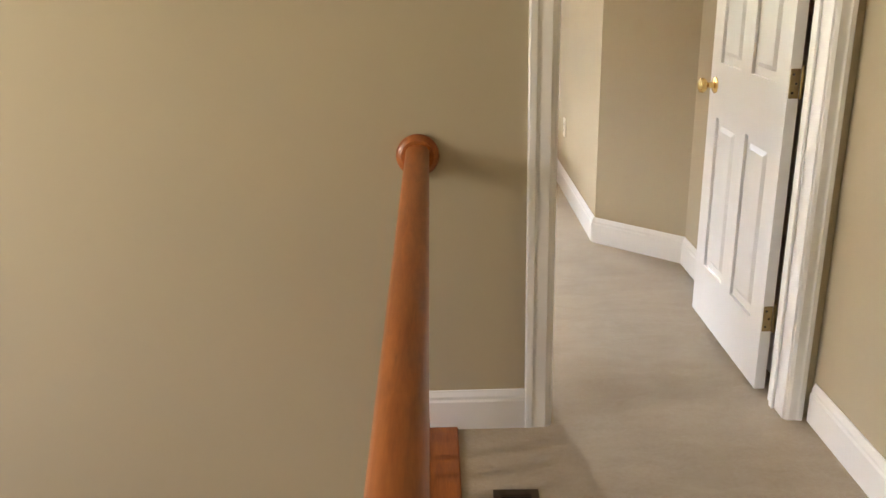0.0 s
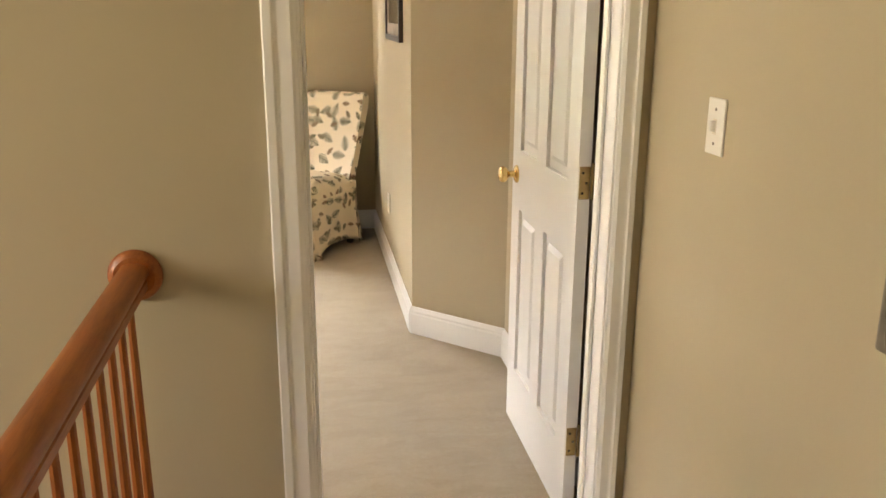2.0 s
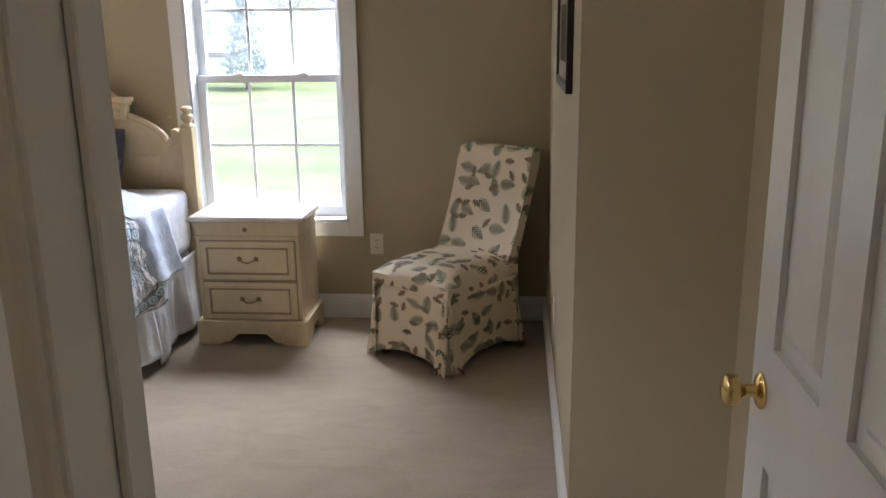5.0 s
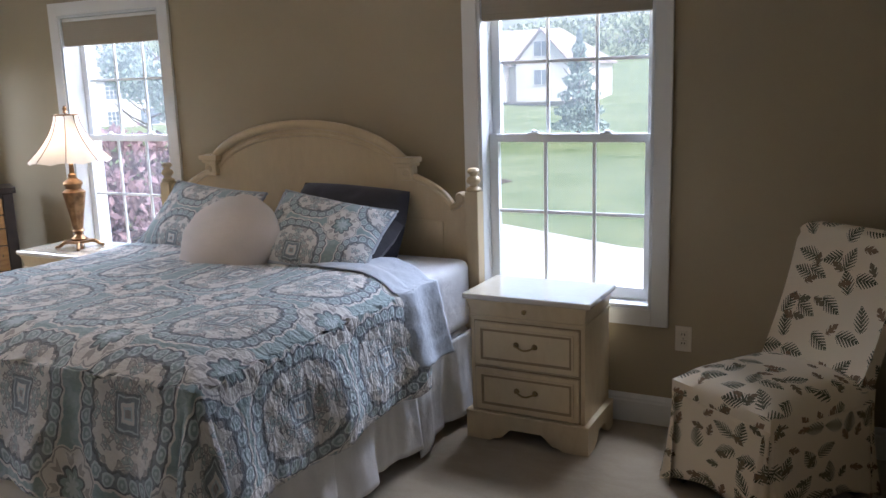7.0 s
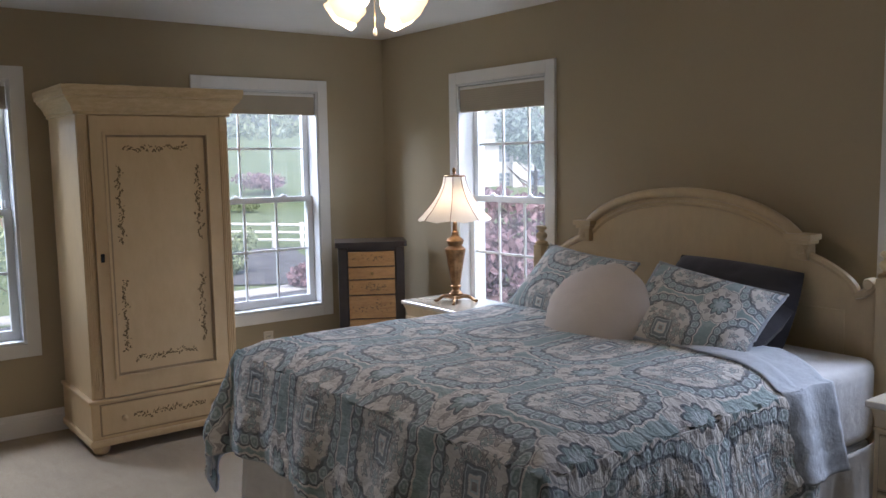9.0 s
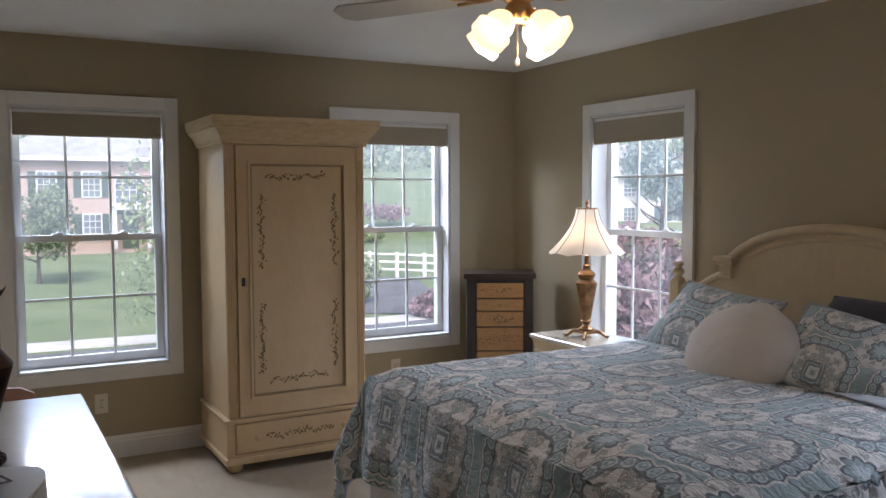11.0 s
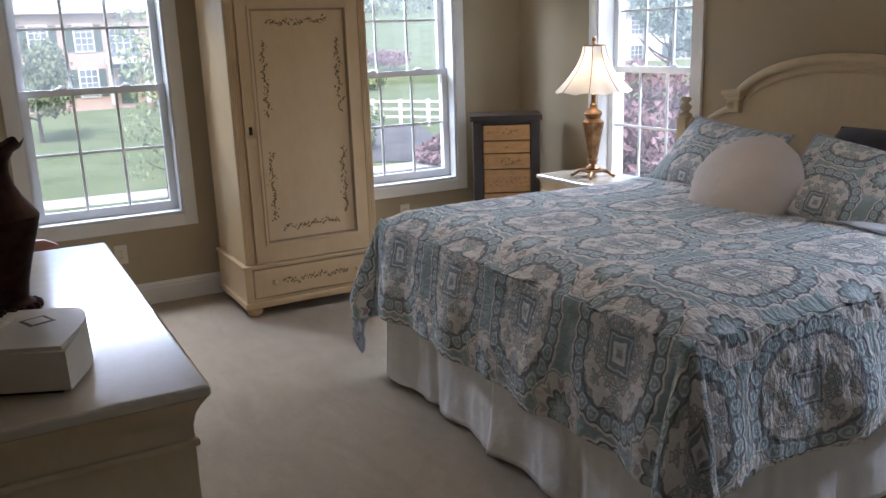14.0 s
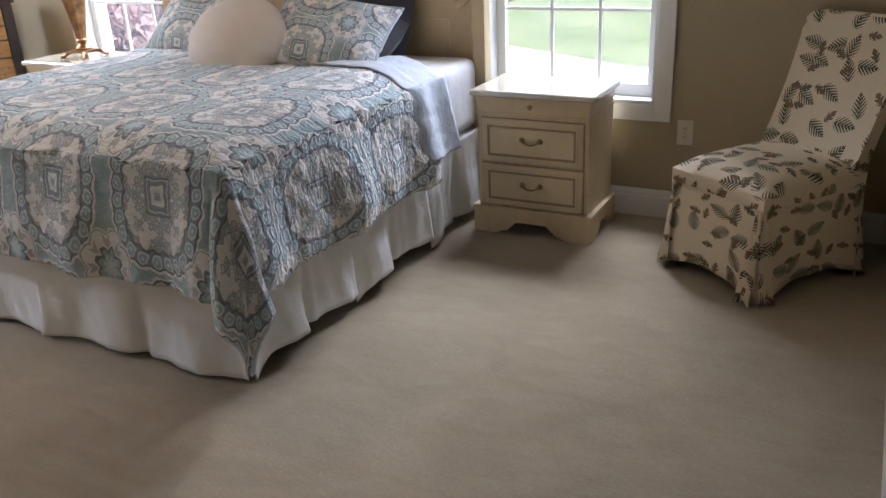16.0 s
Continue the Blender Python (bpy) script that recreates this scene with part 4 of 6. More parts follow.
def hb_curve():
    """Right half of the headboard's upper edge, from the middle out to the post."""
    pts = []
    for k in range(21):  # the arch
        a = k / 20
        x = 0.600 * a
        pts.append((x, 1.402 - 0.182 * (1 - math.sqrt(max(0.0, 1 - (a * 0.93) ** 2))) / (1 - math.sqrt(1 - 0.93 ** 2))))
    pts += [(0.605, 1.185), (0.610, 1.15)]
    for k in range(1, 12):  # the hollow down to the post
        a = math.pi * 0.5 * k / 11
        pts.append((0.610 + 0.235 * math.sin(a) ** 1.25, 1.15 - 0.150 * (1 - math.cos(a)) ** 0.75))
    pts += [(0.875, 1.010), (0.90, 1.035), (0.92, 1.055)]
    return pts


half = hb_curve()
outline = [(HX + x, z) for x, z in half] + [(HX + 0.94, 0.42), (HX - 0.94, 0.42)] + [(HX - x, z) for x, z in half[::-1]][:-1]
hb = part("headboard", prism(bmesh.new(), outline, HB_Y, HB_Y + 0.035), M_HEAD, bed, "cream antiqued arched headboard")
for s in (1, -1):
    arch = [(HX + s * x, HB_Y - 0.006, z - 0.012) for x, z in half[:21]]
    if s == 1:
        full = [(HX - x, HB_Y - 0.004, z - 0.010) for x, z in half[20:0:-1]] + [(HX + x, HB_Y - 0.004, z - 0.010) for x, z in half[:21]]
        part("arch_moulding", tube(bmesh.new(), full, 0.024, 10), M_HEAD, hb, smooth=True)
        inner = [(HX + (x - HX) * 0.94, y + 0.004, 0.06 + z * 0.92) for x, y, z in full]
        part("inner_moulding", tube(bmesh.new(), inner, 0.011, 8), M_HEAD, hb, smooth=True)
    low = [(HX + s * x, HB_Y + 0.002, z - 0.004) for x, z in half[23:]]
    part("hollow_moulding", tube(bmesh.new(), low, 0.019, 8), M_HEAD, hb, smooth=True)
    cx = HX + s * 0.608
    bm = bmesh.new()
    box(bm, cx - 0.062, cx + 0.062, HB_Y - 0.050, HB_Y + 0.045, 1.206, 1.232, 0.005, 2)
    box(bm, cx - 0.052, cx + 0.052, HB_Y - 0.040, HB_Y + 0.042, 1.188, 1.206, 0.004)
    box(bm, cx - 0.040, cx + 0.040, HB_Y - 0.030, HB_Y + 0.040, 1.120, 1.190, 0.010, 2)
    part("capital", bm, M_HEAD, hb, "carved cap at the end of the arch")
    volute = []
    for k in range(26):
        a = k / 25 * 2.6 * math.pi
        r = 0.022 * (1 - k / 30)
        volute.append((cx + s * (0.030 + r * math.cos(a) - 0.02), HB_Y - 0.030, 1.155 + r * math.sin(a)))
    part("volute", tube(bmesh.new(), volute, 0.007, 6), M_HEAD, hb, smooth=True)
    sx = HX + s * 0.895
    part("scroll", lathe(bmesh.new(), [(0.0, -0.03), (0.020, -0.03), (0.024, -0.02), (0.024, 0.02), (0.020, 0.03), (0.0, 0.03)], 16), M_HEAD, hb, smooth=True, m=Matrix.Translation((sx, HB_Y + 0.01, 1.047)) @ Matrix.Rotation(radians(90), 4, "X"))
    px = HX + s * 0.962
    post = part("bedpost", boxed(px - 0.033, px + 0.033, HB_Y - 0.030, HB_Y + 0.036, 0, 1.075, 0.005, 2), M_HEAD, bed)
    bm = lathe(bmesh.new(), [(0.034, 0.0), (0.038, 0.008), (0.034, 0.016), (0.020, 0.022), (0.018, 0.030), (0.030, 0.040), (0.034, 0.052), (0.028, 0.066), (0.016, 0.072), (0.018, 0.080), (0.028, 0.088), (0.030, 0.097), (0.022, 0.108), (0.0, 0.112)], 20, (px, HB_Y + 0.003, 1.075))
    part("finial", bm, M_HEAD, post, "turned finial", True)
part("headboard_panel", boxed(HX - 0.80, HX + 0.80, HB_Y - 0.006, HB_Y + 0.002, 0.45, 0.93, 0.003), M_HEAD, hb)


def drape(s, t, over_r, over_l, over_f, y_head):
    """Where a point of the quilt lies: s across from the right edge of the bed leftward, t from the head edge to the foot."""
    width, length = BX1 - BX0, y_head - BY0
    ds = -s if s < 0 else (s - width if s > width else 0.0)
    dt = t - length if t > length else 0.0
    side = 1 if s < 0 else -1
    bx = BX1 - min(max(s, 0), width)
    by = y_head - min(t, length)
    lump = 0.010 * noise.noise((s * 2.3, t * 2.3, 0.0)) + 0.006 * noise.noise((s * 7, t * 7, 4.0)) + 0.0045 * noise.noise((s * 17, t * 26, 2.0))
    z = BTOP + 0.016 + max(lump, -0.005)
    if ds == 0 and dt == 0:
        near = min(s, width - s, length - t)
        if near < 0.20:
            z -= 0.062 * (1 - max(near, 0) / 0.20) ** 2.2
        return Vector((bx, by, z))
    R = 0.045
    z -= 0.062
    r = math.hypot(ds, dt)
    ang = math.atan2(dt, ds)
    drop = max(0.0, r - R * 0.7)
    swell = 0.018 + 0.055 * min(1.0, drop / 0.3)
    both = math.sin(2 * ang) if ds > 0 and dt > 0 else 0.0
    along = t if ds > 0 and dt == 0 else s
    ripple = 0.016 * math.sin(along * 11.0 + 1.3) * min(1, drop / 0.18) + 0.012 * math.sin(along * 23.0) * min(1, drop / 0.25)
    ripple += 0.012 * noise.noise((s * 5, t * 5, 9.0)) + 0.007 * noise.noise((s * 16, t * 22, 3.0))
    out = swell + ripple + both * 0.105 * min(1.0, drop / 0.35)
    if both:
        out += 0.032 * math.sin(ang * 6.0 + 0.4) * min(1, drop / 0.3)
    dirx, diry = side * math.cos(ang), -math.sin(ang)
    return Vector((bx + dirx * out, by + diry * out, z - drop * (0.985 if both == 0 else 1.06)))


OVER_R, OVER_L, OVER_F, Y_HEAD = 0.43, 0.47, 0.43, 3.00
NS, NT = 230, 160
WID, LEN = BX1 - BX0, Y_HEAD - BY0


def quilt_st(i, j):
    s = -OVER_R + (WID + OVER_R + OVER_L) * i / NS
    t = (LEN + OVER_F) * j / NT
    return s, t


def quilt_place(i, j):
    s, t = quilt_st(i, j)
    p = drape(s, t, OVER_R, OVER_L, OVER_F, Y_HEAD)
    if t < 0.4 and s > 0:
        p.y += 0.24 * min(1.0, s / 0.8) ** 1.3 * (1 - t / 0.4)
    return p


bm = grid(bmesh.new(), NS, NT, quilt_place, lambda i, j: (quilt_st(i, j)[0] * 0.92, quilt_st(i, j)[1] * 0.80))
quilt = part("quilt", bm, M_QUILT, None, smooth=True)
solid(quilt, 0.012, 1.0)
tagged(quilt, "blue-grey quilt with cream medallion print over the bed", "quilt")

hem = []
for i in range(0, NT + 1):
    hem.append(quilt_place(0, i))
for i in range(1, NS + 1):
    hem.append(quilt_place(i, NT))
for i in range(NT - 1, -1, -1):
    hem.append(quilt_place(NS, i))
part("binding", tube(bmesh.new(), hem, 0.0085, 6), M_FOLD, quilt, "pale bound edge", True)

# the turned-back top sheet that shows past the quilt
def fold_place(i, j):
    s = -0.34 + 1.05 * i / 110
    t = -0.20 + 0.31 * j / 26
    p = drape(s, max(t, 0.001) if t > 0 else 0.001, 0, 0, 0, Y_HEAD)
    p.y = Y_HEAD - t + 0.012 * math.sin(s * 9) + 0.24 * min(1.0, max(0.0, s) / 0.8) ** 1.3
    if s < 0 or s > WID:
        side = 1 if s < 0 else -1
        p.x += side * (0.004 + 0.012 * math.sin(t * 26 + 1))
    p.z += 0.004 + 0.006 * noise.noise((s * 6, t * 9, 2.0)) + (0.013 if t > -0.02 else 0.0) * min(1, (t + 0.02) / 0.03)
    return p


fold = part("top_sheet", grid(bmesh.new(), 110, 26, fold_place), M_FOLD, None, smooth=True)
solid(fold, 0.006, 1.0)
tagged(fold, "pale top sheet turned back over the quilt edge", "bed sheet")


def skirt_panel(p, q, name, parent, folds, seed, lift=0.0):
    """A gathered strip hung from the box spring between two points."""
    p, q = Vector(p), Vector(q)
    d = (q - p)
    length = d.length
    d.normalize()
    out = Vector((d.y, -d.x, 0))
    nu, nv = int(length / 0.012), 18

    def place(i, j):
        u = length * i / nu
        f = j / nv
        wave = 0.014 * math.sin(u * folds + seed) + 0.022 * noise.noise((u * 3.1, seed, 0.0)) + 0.008 * noise.noise((u * 9, seed, f * 2)) + 0.007 * noise.noise((u * 21, seed, f * 3.5))
        gather = 0.030 * math.exp(-((u - length * 0.5) / 0.03) ** 2)
        hem = 0.022 + 0.018 * noise.noise((u * 2.2, seed, 5.0)) + lift * min(1.0, u / 0.12)
        z = 0.43 + (hem - 0.43) * f
        return p + d * u + out * ((0.012 + wave * (0.25 + 0.9 * f) + 0.018 * f * f) - gather * f) + Vector((0, 0, z))

    ob = part(name, grid(bmesh.new(), nu, nv, place), M_SKIRT, parent, smooth=True)
    return solid(ob, 0.004, 0.0)


skirt = thing("bed_skirt", "white pleated bed skirt hanging to the carpet", "bed skirt")
sk = [((BX0, BY0, 0), (BX0 + WID * 0.5, BY0, 0)), ((BX0 + WID * 0.5, BY0, 0), (BX1, BY0, 0)), ((BX1, BY0, 0), (BX1, BY0 + 0.62, 0)), ((BX1, BY0 + 0.62, 0), (BX1, BY0 + 1.22, 0)), ((BX1, BY0 + 1.22, 0), (BX1, BY1, 0)), ((BX0, BY1, 0), (BX0, BY0, 0))]
for k, (p, q) in enumerate(sk):
    skirt_panel(p, q, "skirt_panel", skirt, 15.0 + 2.3 * (k % 3), 1.7 * k, (0.0, 0.0, 0.045, 0.05, 0.035, 0.0)[k])


def pillow(name, label, w, h, thick, material, m, ears=0.04, seed=0.0, sag=0.0, n=26, group=""):
    """A stuffed cushion: two swelling sides meeting in a seam."""
    bm = bmesh.new()
    lay = bm.loops.layers.uv.verify()
    for side in (1, -1):
        vs = []
        for i in range(n + 1):
            row = []
            for j in range(n + 1):
                u, v = 2 * i / n - 1, 2 * j / n - 1
                pinch = 1 - ears * (1 - u * u) * abs(v) ** 2 - ears * (1 - v * v) * abs(u) ** 2
                puff = ((1 - abs(u) ** 2.6) * (1 - abs(v) ** 2.6)) ** 0.55
                d = thick / 2 * puff + (0.016 * noise.noise((u * 2.5 + seed, v * 2.5, side)) + 0.007 * noise.noise((u * 8 + seed, v * 7, side))) * puff
                x, z = u * w / 2 * pinch, v * h / 2 * pinch
                z -= sag * (1 - u * u) * (v + 1) / 2
                row.append(bm.verts.new((x, -side * d, z)))
            vs.append(row)
        for i in range(n):
            for j in range(n):
                ids = ((i, j), (i + 1, j), (i + 1, j + 1), (i, j + 1))
                f = bm.faces.new([vs[a][b] for a, b in ids])
                for loop, (a, b) in zip(f.loops, ids):
                    loop[lay].uv = (a / n * w + seed, b / n * h)
    bmesh.ops.remove_doubles(bm, verts=bm.verts[:], dist=0.0008)
    ob = part(name, bm, material, None, smooth=True)
    ob.matrix_world = m
    if group:
        edge = []
        for k in range(4 * n + 1):
            q = k % (4 * n)
            i, j = ((q, 0), (n, q - n), (3 * n - q, n), (0, 4 * n - q))[q // n]
            u, v = 2 * i / n - 1, 2 * j / n - 1
            pinch = 1 - ears * (1 - u * u) * abs(v) ** 2 - ears * (1 - v * v) * abs(u) ** 2
            edge.append((u * w / 2 * pinch, 0, v * h / 2 * pinch - sag * (1 - u * u) * (v + 1) / 2))
        part("flange", tube(bmesh.new(), edge, 0.010, 6, 0.6), M_FOLD, ob, "pale flange edge", True)
    return tagged(ob, label, "pillow", group)


def round_pillow(m):
    bm = bmesh.new()
    bmesh.ops.create_uvsphere(bm, u_segments=40, v_segments=22, radius=1.0)
    for v in bm.verts:
        c = v.co
        a = math.atan2(c.z, c.x)
        r = math.hypot(c.x, c.z)
        lump = 1 + 0.018 * math.sin(a * 5 + 1) + 0.012 * math.sin(a * 11)
        seam = 0.03 * math.exp(-((r - 1) / 0.06) ** 2) * math.sin(a * 17)
        v.co = Vector((c.x * 0.268 * lump, c.y * 0.115 * (1 - 0.25 * r ** 4) + seam * 0.2, c.z * 0.228 * lump))
    ob = part("round_pillow", bm, M_PLUSH, None, smooth=True)
    ob.matrix_world = m
    return tagged(ob, "round ivory plush pillow propped on the bed", "pillow")


pillow("grey_pillow", "charcoal grey pillow leaning on the headboard", 0.60, 0.38, 0.24, M_GREY, pose(-2.05, 3.50, 0.915, -26, 3, 2), -0.05, 4.0)
pillow("grey_pillow", "charcoal grey pillow lying under the print sham", 0.58, 0.40, 0.20, M_GREY, pose(-2.03, 3.37, 0.868, -68, 0, 3), -0.05, 5.0)
pillow("pillow_sham", "blue-grey medallion print sham lying aslant", 0.58, 0.43, 0.16, M_SHAM, pose(-1.985, 3.19, 0.918, -52, 9, 8), 0.07, 1.0, group="print pillow shams")
pillow("pillow_sham", "blue-grey medallion print sham leaning on the headboard", 0.64, 0.43, 0.16, M_SHAM, pose(-2.83, 3.32, 0.925, -44, 4, -4), 0.07, 2.4, group="print pillow shams")
round_pillow(pose(-2.39, 3.03, 0.895, -34, -4, 4))


# ---- nightstands ----
def drawer_pull(parent, x, z, y, w=0.085):
    pull = part("pull", tube(bmesh.new(), [(x - w / 2 + w * k / 12, y - 0.012 - 0.006 * math.sin(math.pi * k / 12), z - 0.016 * math.sin(math.pi * k / 12)) for k in range(13)], 0.0042, 8), M_BRASS_OLD, parent, "antique brass bail pull", True)
    for s in (-1, 1):
        part("pull_rose", lathe(bmesh.new(), [(0.0, 0.0), (0.013, 0.0), (0.012, 0.004), (0.006, 0.008), (0.008, 0.014), (0.005, 0.019), (0.0, 0.020)], 14), M_BRASS_OLD, pull, smooth=True, m=Matrix.Translation((x + s * w / 2, y, z)) @ Matrix.Rotation(radians(90), 4, "X"))


def nightstand(m, w, d, h, label):
    """Local x across the front, y back, origin at the front left foot on the floor."""
    ob = thing("nightstand", label, "nightstand", m, "nightstands")
    o = 0.018
    bm = boxed(o, w - o, 0.012, d, 0.115, h - 0.10)
    part("carcass", bm, M_CREAM, ob)
    bm = bmesh.new()
    loft(bm, [(o - g * 0.6, w - o + g * 0.6, 0.012 - g, d + 0.001, h - 0.098 + 0.070 * f) for f, g in [(k / 10, 0.020 * (k / 10) ** 1.8) for k in range(11)]])
    frieze = part("frieze_drawer", bm, M_CREAM, ob)
    part("knob", lathe(bmesh.new(), [(0.0, 0.0), (0.006, 0.0), (0.005, 0.008), (0.010, 0.013), (0.011, 0.018), (0.006, 0.023), (0.0, 0.024)], 14), M_BRASS_OLD, frieze, "small brass knob", True, Matrix.Translation((w / 2, 0.002, h - 0.062)) @ Matrix.Rotation(radians(90), 4, "X"))
    part("bead", boxed(o - 0.006, w - o + 0.006, 0.003, d, h - 0.112, h - 0.098, 0.004, 2), M_CREAM, ob)
    part("top", boxed(-0.012, w + 0.012, -0.014, d + 0.004, h - 0.026, h, 0.008, 3), M_CREAM_TOP, ob, "smooth cream top")
    zs = [(0.138, 0.138 + (h - 0.27) / 2 - 0.006), (0.138 + (h - 0.27) / 2 + 0.008, h - 0.126)]
    for z0, z1 in zs:
        dr = part("drawer", boxed(o + 0.022, w - o - 0.022, -0.002, 0.016, z0, z1, 0.003), M_CREAM, ob)
        part("drawer_gap", wall_mesh(bmesh.new(), o + 0.017, w - o - 0.017, z0 - 0.005, z1 + 0.005, 0.0090, 0.0115, [(o + 0.0225, w - o - 0.0225, z0 + 0.0005, z1 - 0.0005)]), M_GLAZE, dr)
        a, b = o + 0.050, w - o - 0.050
        part("drawer_panel", wall_mesh(bmesh.new(), a, b, z0 + 0.026, z1 - 0.026, -0.0065, -0.001, [(a + 0.012, b - 0.012, z0 + 0.038, z1 - 0.038)]), M_GLAZE, dr, "brown-glazed panel moulding")
        part("drawer_bead", wall_mesh(bmesh.new(), a - 0.006, b + 0.006, z0 + 0.020, z1 - 0.020, -0.0085, -0.0012, [(a + 0.002, b - 0.002, z0 + 0.028, z1 - 0.028)]), M_CREAM, dr)
        drawer_pull(dr, w / 2, (z0 + z1) / 2 + 0.010, -0.002)
    def bracket(u0, u1, cut):
        pts = [(u0, 0.0), (u0, 0.118), (u1, 0.118), (u1, 0.0)]
        L = u1 - u0
        arch = [(0.80, 0.0), (0.77, 0.012), (0.71, 0.018), (0.67, 0.040), (0.63, 0.062), (0.37, 0.062), (0.33, 0.040), (0.29, 0.018), (0.23, 0.012), (0.20, 0.0)]
        return pts + [(u0 + L * f, z) for f, z in arch]
    part("plinth", prism(bmesh.new(), bracket(-0.004, w + 0.004, 0), -0.010, 0.014), M_CREAM, ob, "scalloped bracket base")
    for x in (-0.004, w + 0.004 - 0.022):
        bm = prism(bmesh.new(), bracket(0.0142, d, 0), 0, 0.022)
        bmesh.ops.transform(bm, matrix=Matrix(((0, 1, 0, x), (1, 0, 0, 0), (0, 0, 1, 0), (0, 0, 0, 1))), verts=bm.verts[:])
        part("plinth_side", bm, M_CREAM, ob)
    part("plinth_cap", boxed(-0.007, w + 0.007, -0.013, d, 0.117, 0.130, 0.005, 2), M_CREAM, ob)
    return ob


nightstand(Matrix.Translation((-1.338, 3.337, 0)), 0.558, 0.365, 0.669, "cream antiqued nightstand with two drawers below the window")
nightstand(Matrix.Translation((-4.212, 3.266, 0)), 0.58, 0.40, 0.692, "cream white nightstand in the room corner holding a lamp")


# ---- table lamp ----
lamp = thing("table_lamp", "lit table lamp, antique gold urn base, bell shade", "lamp", Matrix.Translation((-3.93, 3.465, 0.6925)) @ Matrix.Diagonal((1.05, 1.05, 1.045, 1)))
bm = bmesh.new()
box(bm, -0.062, 0.062, -0.062, 0.062, 0.026, 0.042, 0.006, 2)
for a in (45, 135, 225, 315):
    c, s = math.cos(radians(a)), math.sin(radians(a))
    tube(bm, [(0.060 * c, 0.060 * s, 0.034), (0.085 * c, 0.085 * s, 0.028), (0.105 * c, 0.105 * s, 0.010), (0.122 * c, 0.122 * s, 0.006), (0.130 * c, 0.130 * s, 0.010)], [0.012, 0.010, 0.008, 0.009, 0.004], 8)
part("foot", bm, M_LAMPGOLD, lamp, "four-toed cast foot", True)
flute = lambda a, z: 1 + (0.07 * abs(math.sin(a * 6)) if 0.12 < z < 0.30 else 0)
bm = lathe(bmesh.new(), [(0.040, 0.042), (0.044, 0.050), (0.030, 0.062), (0.020, 0.074), (0.024, 0.086), (0.034, 0.094), (0.026, 0.104), (0.028, 0.122), (0.036, 0.18), (0.046, 0.24), (0.054, 0.29), (0.060, 0.302), (0.062, 0.315), (0.050, 0.324), (0.040, 0.334), (0.046, 0.348), (0.052, 0.362), (0.044, 0.376), (0.028, 0.386), (0.020, 0.400), (0.022, 0.412), (0.014, 0.420), (0.012, 0.470), (0.0, 0.472)], 36, wobble=flute)
part("urn", bm, M_LAMPGOLD, lamp, "fluted antique gold urn", True)
bell = []
for k in range(13):
    f = k / 12
    bell.append((0.062 + 0.150 * (1 - f) ** 1.75 + 0.004 * (1 - f), 0.490 + 0.250 * f))
six = lambda a, z: 1 - 0.035 * (1 - abs(math.cos(a * 4))) * 0.9
bm = bmesh.new()
rings = []
for r, z in bell:
    rings.append([bm.verts.new((r * six(2 * math.pi * i / 48, z) * math.cos(2 * math.pi * i / 48), r * six(2 * math.pi * i / 48, z) * math.sin(2 * math.pi * i / 48), z - 0.012 * (1 - (z - 0.49) / 0.25) * (1 - abs(math.cos(2 * math.pi * i / 48 * 4))))) for i in range(48)])
for a, b in zip(rings, rings[1:]):
    for i in range(48):
        bm.faces.new((a[i], a[(i + 1) % 48], b[(i + 1) % 48], b[i]))
shade_ob = part("shade", bm, M_LAMPSHADE, lamp, "ivory silk bell shade", True)
for k in range(8):
    a = 2 * math.pi * k / 8
    part("rib", tube(bmesh.new(), [((r + 0.001) * math.cos(a), (r + 0.001) * math.sin(a), z) for r, z in bell], 0.0022, 5), M_LAMPGOLD, shade_ob, smooth=True)
part("shade_trim", tube(bmesh.new(), [(bell[-1][0] * math.cos(2 * math.pi * k / 32), bell[-1][0] * math.sin(2 * math.pi * k / 32), bell[-1][1]) for k in range(33)], 0.004, 6), M_LAMPGOLD, shade_ob)
part("finial", lathe(bmesh.new(), [(0.004, 0.72), (0.004, 0.748), (0.014, 0.752), (0.008, 0.762), (0.012, 0.772), (0.008, 0.784), (0.0, 0.792)], 14), M_LAMPGOLD, lamp, "gold finial", True)
part("harp", tube(bmesh.new(), [(0.012, 0, 0.47), (0.045, 0, 0.52), (0.050, 0, 0.62), (0.030, 0, 0.70), (0, 0, 0.725), (-0.030, 0, 0.70), (-0.050, 0, 0.62), (-0.045, 0, 0.52), (-0.012, 0, 0.47)], 0.002, 5), M_BRASS_OLD, lamp)
part("bulb", lathe(bmesh.new(), [(0.0, 0.475), (0.013, 0.478), (0.014, 0.50), (0.028, 0.54), (0.030, 0.565), (0.020, 0.59), (0.0, 0.596)], 16), M_BULB, lamp, "glowing bulb", True)


